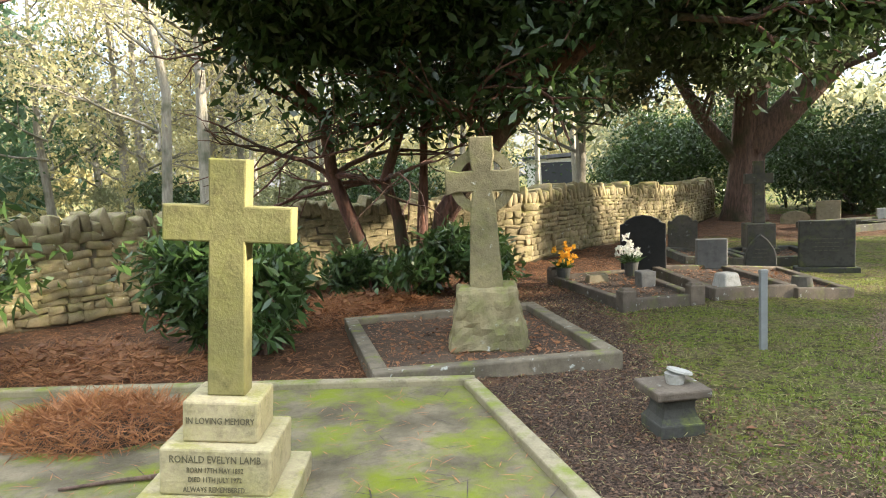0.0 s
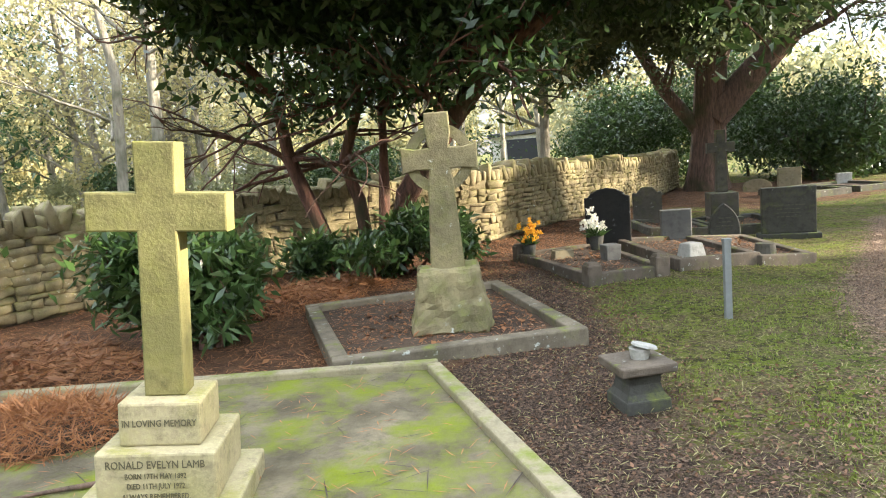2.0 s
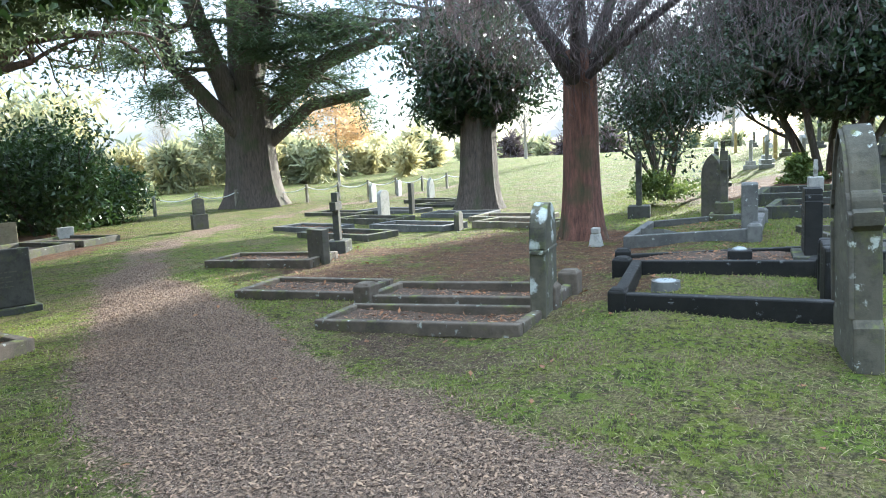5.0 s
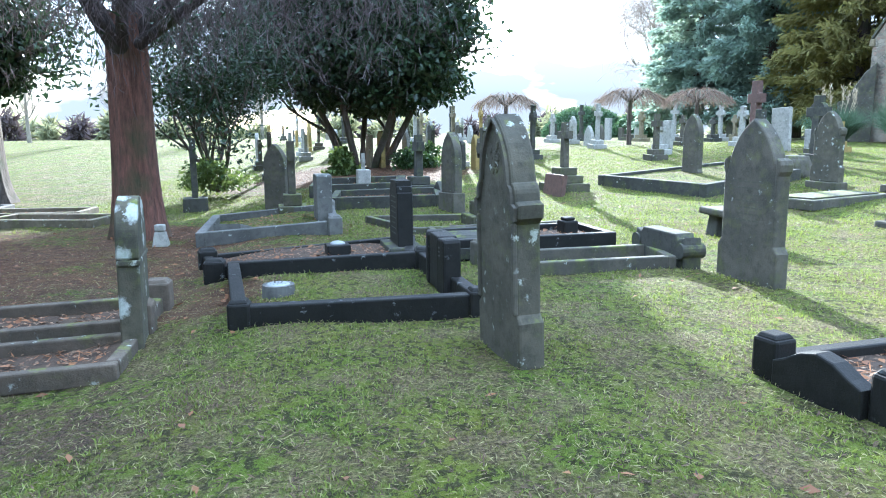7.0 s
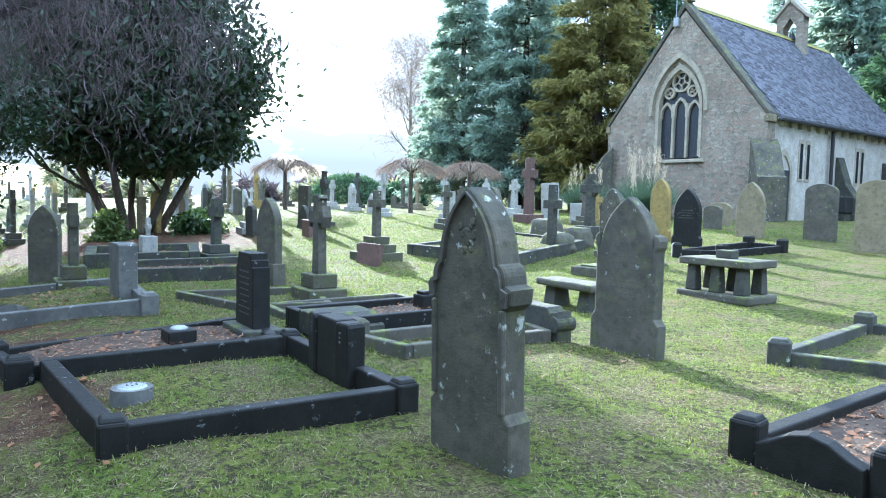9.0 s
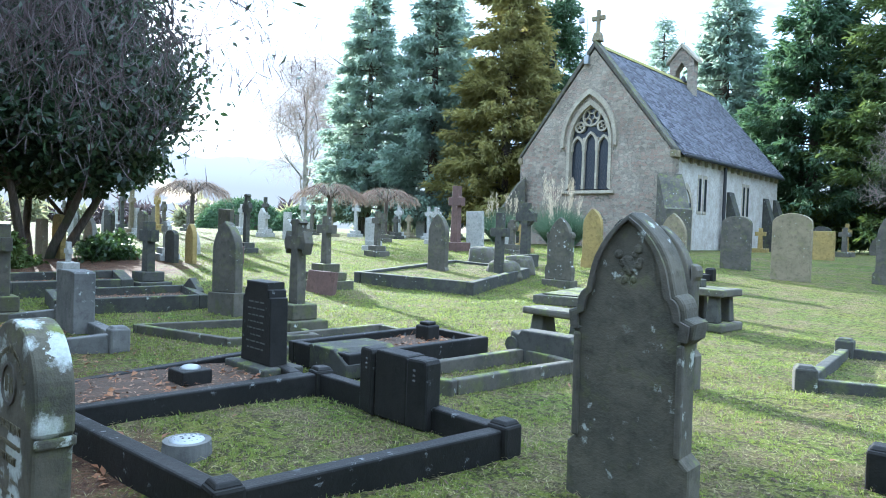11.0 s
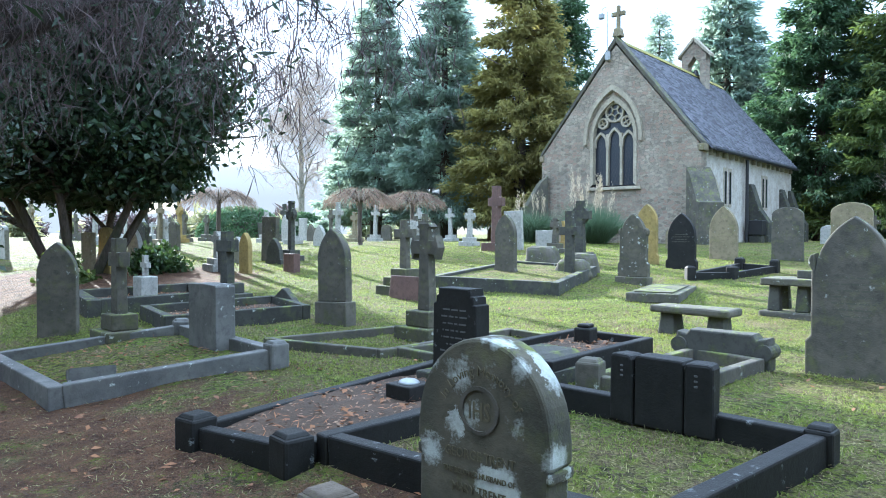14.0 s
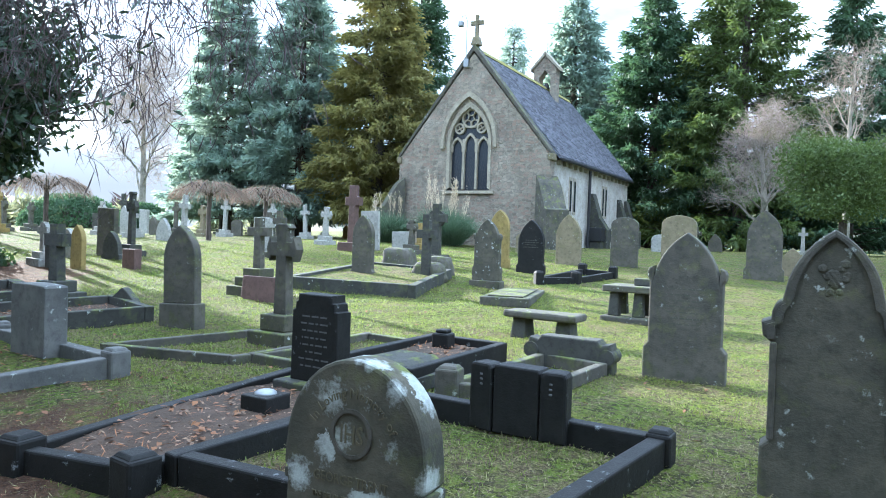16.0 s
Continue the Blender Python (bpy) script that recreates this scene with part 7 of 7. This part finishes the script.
def build_far():
    bare_tree("bare_tree", 67.0, -28.0, 18.0, 201, "tall bare winter tree against the sky", "bark_pale", 4, True, 0.36, 3.0)
    bare_tree("bare_tree", 13.4, -27.0, 6.5, 203, "grey bare ornamental tree beside the chapel", "bark_pale")
    bare_tree("bare_tree", 10.5, -30.0, 10.0, 204, "bare winter tree at the churchyard's edge", "bark_pale", 3)
    rng = random.Random(33)
    for i, (x, y) in enumerate(((26.9, -8.2), (27.9, -11.4), (30.5, -4.4))):
        V, F, tips = [], [], []
        z0 = float(gz(x, y))
        tube(V, F, [(x, y, z0 - 0.1), (x + .05, y, z0 + 0.8), (x, y, z0 + 1.55)], [0.1, 0.08, 0.08], 7)
        nr = np.random.default_rng(300 + i)
        for k in range(14):
            a = 6.28 * k / 14
            tube(V, F, [(x, y, z0 + 1.5), (x + .6 * math.cos(a), y + .6 * math.sin(a), z0 + 1.95), (x + 1.2 * math.cos(a), y + 1.2 * math.sin(a), z0 + 1.6)], [0.04, 0.025, 0.01], 4)
        a, rr = nr.uniform(0, 6.28, 2600), np.sqrt(nr.uniform(0, 1, 2600)) * 1.25
        P = np.stack([x + rr * np.cos(a), y + rr * np.sin(a), z0 + 2.05 - 0.28 * rr ** 2 + nr.normal(0, 0.06, 2600)], -1)
        D = np.stack([np.cos(a), np.sin(a), -0.5 - rr * 0.8], -1)
        tree("weeping_tree", "small bare umbrella-shaped weeping tree", [wood(V, F, M["bark_dark"]), leaves(P[:1500], 0.4, 0.014, M["twig_mid"], 310 + i, "twig_mass", 0.2, D[:1500])])
    for i, (x, y, r, h) in enumerate(((60.4, -18.9, 3.6, 2.5), (53.0, -20.5, 1.9, 1.8), (9.2, -19.5, 2.6, 3.0))):
        z0 = float(gz(x, y))
        nr = np.random.default_rng(320 + i)
        D = nr.normal(0, 1, (8000, 3))
        D[:, 2] = np.abs(D[:, 2])
        D /= np.linalg.norm(D, axis=1)[:, None]
        P = D * np.array([r, r, h]) * nr.uniform(0.9, 1.02, (8000, 1)) + (x, y, z0)
        if i == 2:
            P = np.concatenate([ball(x, y, z0 + 3.0, r * 1.1, r * 1.1, 1.7, 14000, 326, 0.2, 20, z0 + 1.5), P[P[:, 2] > z0 + 2.4][:1500] + (0, 0, 1.1)])
        tree("clipped_yew" if i < 2 else "round_evergreen", "clipped dome of dark evergreen" if i < 2 else "rounded evergreen tree with lime-green top", [leaves(P, 0.3 if i < 2 else 0.14, 0.12 if i < 2 else 0.06, M["darkcon" if i < 2 else "limecon"], 330 + i)] + ([wood(*stem(x, y, z0, 1.6), M["bark_dark"])] if i == 2 else []), "shrub")
    for i, (x, y, n) in enumerate(((21.6, -15.2, 260), (24.6, -14.8, 200), (23.1, -16.4, 140))):
        z0 = float(gz(x, y))
        nr = np.random.default_rng(340 + i)
        m = n * 12
        a = nr.uniform(0, 6.28, m)
        t = nr.uniform(0.3, 1.0, m)
        P = np.stack([x + 0.35 * np.cos(a) * t, y + 0.35 * np.sin(a) * t, np.full(m, z0)], -1)
        D = np.stack([np.cos(a) * t * 0.75, np.sin(a) * t * 0.75, np.ones(m)], -1)
        bl = leaves(P, 1.35 if i == 2 else 1.05, 0.02, M["pampas"], 350 + i, "blades", 0.08, D, -0.45)
        k = 16 if i == 2 else 8
        a = nr.uniform(0, 6.28, k)
        S = np.stack([x + 0.25 * np.cos(a), y + 0.25 * np.sin(a), np.full(k, z0)], -1)
        V, F, pp = [], [], []
        for q, b in zip(S, a):
            hh = nr.uniform(1.7, 2.4) if i == 2 else nr.uniform(1.1, 1.7)
            e = q + np.array([math.cos(b) * 0.35, math.sin(b) * 0.35, hh])
            tube(V, F, [tuple(q), tuple((q + e) / 2 + (0, 0, 0.1)), tuple(e)], [0.008, 0.007, 0.005], 4)
            pp.append(e + nr.normal(0, 1, (50, 3)) * (0.035, 0.035, 0.2))
        pl = leaves(np.concatenate(pp), 0.16, 0.02, M["plume"], 360 + i, "plumes", 0.3, np.tile([0.1, 0, 1.0], (50 * k, 1)))
        tree("pampas_grass", "clump of pampas grass with faded plumes", [bl, wood(V, F, M["plume"], "stalks"), pl], "ornamental grass")
    # woods beyond the wall
    rng = random.Random(55)
    for i in range(26):
        d, b = rng.uniform(17, 42), radians(rng.uniform(-42, 14))
        x, y = d * math.sin(b), d * math.cos(b)
        V, F, tips = [], [], []
        h = rng.uniform(8, 13)
        tube(V, F, [(x, y, -0.2), (x + rng.uniform(-.3, .3), y, h * 0.4), (x + rng.uniform(-.6, .6), y, h)], [0.16, 0.12, 0.04], 7)
        for k in range(9):
            grow(V, F, Vector((x, y, h * rng.uniform(0.2, 0.8))), Vector((rng.gauss(0, 1), rng.gauss(0, 1), .5)).normalized(), 1.8, 0.05, 2, rng, tips, 3, 0.2, 0.05, 0.7, 0.6, 4)
        mt = rng.choice(["birch", "hazel", "birch", "laurel"]) if d > 20 else "birch"
        tree("woodland_tree", "slender woodland tree with thin yellowing leaves beyond the wall", [wood(V, F, M["bark_pale"]), leaves(foliage(tips, 7, 0.5, 400 + i), 0.14, 0.08, M[mt], 430 + i)])
    for i in range(16):
        d, b = rng.uniform(20, 40), radians(rng.uniform(-42, 16))
        x, y = d * math.sin(b), d * math.cos(b)
        if abs(x - 0.3 - y * 0.145) < 2.6:
            x -= 5.0
        tree("woodland_shrub", "leafy undergrowth beyond the wall", [leaves(ball(x, y, 1.0, 1.9, 1.9, 1.5, 2400, 460 + i, 0.2, 9, -0.1), 0.16, 0.08, M[rng.choice(["hazel", "laurel", "hazel", "birch"])], 480 + i)], "shrub")
    # hedges and hill woods to close the view
    def far_woods(name, label, az0, az1, d0, d1, n, hmin, hmax, mats, seed):
        r = random.Random(seed)
        groups = {}
        nr = np.random.default_rng(seed)
        for i in range(n):
            d, b = r.uniform(d0, d1), radians(r.uniform(az0, az1))
            x, y, h = 8 + d * math.sin(b), 4 + d * math.cos(b), r.uniform(hmin, hmax)
            w = h * r.uniform(0.35, 0.6)
            k = 330
            P = ball(x, y, h * 0.55, w, w, h * 0.6, k, seed * 100 + i, 0.3, 8, 0.0)
            groups.setdefault(r.choice(mats), []).append(P)
        for mt, ps in groups.items():
            ob = leaves(np.concatenate(ps), 0.03 * d1 * 0.35 + 0.3, 0.25, M[mt], seed + len(mt))
            ob.name = name
            tagged(ob, label, "woods", kind="stuff")
    far_woods("far_woods", "distant woods and hedges round the churchyard", 28, 62, 45, 75, 60, 2.0, 4.5, ["hazel", "birch", "birch", "hazel"], 7)
    far_woods("far_woods", "distant low hedge beyond the field", 62, 130, 60, 95, 70, 2.0, 4.0, ["hazel", "twig", "hazel"], 8)
    far_woods("far_woods", "trees behind the chapel", 140, 178, 62, 90, 44, 4.0, 8.0, ["darkcon", "spruce", "hazel"], 9)
    far_woods("far_woods", "trees at the back of the walk", 178, 320, 30, 60, 90, 6.0, 12.0, ["hazel", "darkcon", "birch"], 10)
    far_woods("far_woods", "woods far beyond the wall", -50, 30, 48, 75, 110, 5.0, 10.0, ["birch", "hazel", "birch"], 11)
    for i, (x, y, h) in enumerate(((42.5, 51.5, 7.0), (47.0, 43.0, 5.5), (57.5, 24.5, 6.0), (55.0, 17.5, 6.5), (58.0, 8.0, 6.0), (52.0, 3.0, 5.5))):
        bare_tree("bare_tree", x, y, h, 240 + i, "pale bare winter tree at the field's edge", "bark_pale", 3, True, 0.16)
    bare_tree("autumn_tree", 37.0, 29.0, 6.0, 205, "small tree with thin orange autumn leaves", "bark_pale", 3, False, 0.1)
    tagged(leaves(ball(37, 29, 3.9, 3.0, 3.0, 2.0, 6000, 206, 0.2, 14), 0.16, 0.1, M["orange"], 207, "autumn_leaves"), "thin orange autumn foliage", "tree", kind="stuff")
    # chain fence
    rail = tagged(new("chain_fence"), "low wooden post and chain fence beyond the path", "fence")
    prev = None
    for i in range(12):
        x, y = 17.0 + i * 1.5, 24.0 - i * 0.55
        z0 = float(gz(x, y))
        part("post", one_box(x - 0.05, x + 0.05, y - 0.05, y + 0.05, z0 - 0.1, z0 + 0.75, 0.01), M["bark_pale"], rail)
        if prev:
            V, F = [], []
            a, b = Vector(prev), Vector((x, y, z0 + 0.65))
            tube(V, F, [tuple(a.lerp(b, t / 6) - Vector((0, 0, 0.18 * (1 - (t / 3 - 1) ** 2)))) for t in range(7)], [0.018] * 7, 5)
            raw("chain", V, F, M["white"], rail)
        prev = (x, y, z0 + 0.65)


def stem(x, y, z0, h):
    V, F = [], []
    tube(V, F, [(x, y, z0 - 0.1), (x, y, z0 + h)], [0.16, 0.12], 8)
    return V, F


build_thicket()
build_big_trees()
build_conifers()
build_far()

# ---- loose cover on the ground, wall stones ----
P = scatter(190000, 0.5, 10, 0, 12, lambda p, nd, so, u, x, y: (p > 0.3 + 0.45 * u) & (u < np.clip(1.4 - 0.1 * np.hypot(x - 2, y - 3), 0.2, 1)), 501, 0.004)
shards("wood_chips", P, 0.032, 0.012, M["chips"], 0.3, label="loose brown wood chips on the path", category="wood chips", seed=502)
lawn = lambda p, nd, so, u, x, y: (p < 0.5) & (nd < 0.5) & (so < 0.45) & (u < np.clip(1.5 - 0.12 * np.hypot(x - 4, y - 2), 0.1, 1)) & (np.sin(x * 3.1 + 2 * np.sin(y * 2.3)) * np.sin(y * 3.7 + 2 * np.sin(x * 1.9)) + 0.9 * np.sin(x * 23 + 3 * np.sin(y * 17)) * np.sin(y * 21 + 3 * np.sin(x * 15)) + 1.3 * u < 0.28)
P = scatter(430000, 0, 14, -6, 11, lawn, 503, -0.004)
shards("grass_tufts", P, 0.03, 0.008, M["grass"], upright=True, label="short mossy lawn grass", category="grass", seed=504, bend=0.5)
P = scatter(120000, 0, 13, -5, 10, lambda p, nd, so, u, x, y: (p < 0.6) & (u < np.clip(1.2 - 0.11 * np.hypot(x - 4, y - 2), 0.05, 1)), 513, 0.012)
shards("straw", P, 0.05, 0.005, M["straw"], 0.35, label="dry straw and cut grass on the lawn", category="straw", seed=514)
P = scatter(90000, 0, 13, -5, 10, lambda p, nd, so, u, x, y: (p < 0.7) & (u < np.clip(1.1 - 0.1 * np.hypot(x - 5, y - 3), 0.08, 0.9)), 517, 0.008)
shards("twig_litter", P, 0.045, 0.008, M["twig_litter"], 0.3, label="dark twig and leaf crumbs in the lawn", category="litter", seed=518)
P = scatter(90000, 9, 26, -15, 8, lambda p, nd, so, u, x, y: (nd < 0.4) & (x + 0.4 * y > 9), 519, -0.006)
shards("grass_tufts", P, 0.042, 0.013, M["grass"], upright=True, label="longer mossy grass among the far graves", category="grass", seed=520, bend=0.5)
P = scatter(26000, 0, 3.4, 0.4, 9, lambda p, nd, so, u, x, y: so > 0.35 * u, 515, 0.004)
shards("soil_crumbs", P, 0.028, 0.016, M["crumbs"], 0.5, label="crumbs of earth, bark and grit", category="soil", seed=516)
P = scatter(60000, -7, 3, 2.4, 14, lambda p, nd, so, u, x, y: (nd > 0.3) & ((y > 5.1) | (x > 0.7)), 505, 0.006)
shards("needle_litter", P, 0.11, 0.007, M["needles"], 0.2, label="carpet of brown pine needles", category="needles", seed=506)
P = scatter(9000, -6, 16, -4, 15, lambda p, nd, so, u, x, y: ((nd > 0.3) & (u < 0.6)) | (u < 0.05), 507, 0.01)
shards("fallen_leaves", P, 0.07, 0.04, M["dead_leaf"], 0.25, label="scattered dead brown leaves", category="leaves", seed=508)
P = np.random.default_rng(12).uniform((-0.7, 5.15, 0.05), (1.05, 7.2, 0.062), (1500, 3))
shards("plot_needles", P[:1200], 0.1, 0.006, M["needles"], 0.12, label="fallen needles on the gravel grave", category="needles", seed=521)
shards("plot_leaves", P[1200:], 0.05, 0.035, M["dead_leaf"], 0.3, label="brown leaves on the gravel grave", category="leaves", seed=522)
# twigs and cones on the mossy slab
P = np.random.default_rng(9).uniform((-3.2, 2.6, 0.052), (0.45, 4.6, 0.058), (90, 3))
shards("slab_twigs", P, 0.3, 0.007, M["bark_dark"], 0.02, label="thin dark twigs scattered on the slab", category="twig_mass", seed=510)
P = np.random.default_rng(10).uniform((-3.2, 2.6, 0.052), (0.45, 4.6, 0.058), (500, 3))
shards("slab_needles", P, 0.1, 0.006, M["needles"], 0.05, label="loose needles scattered on the slab", category="needles", seed=511)
build_wall()
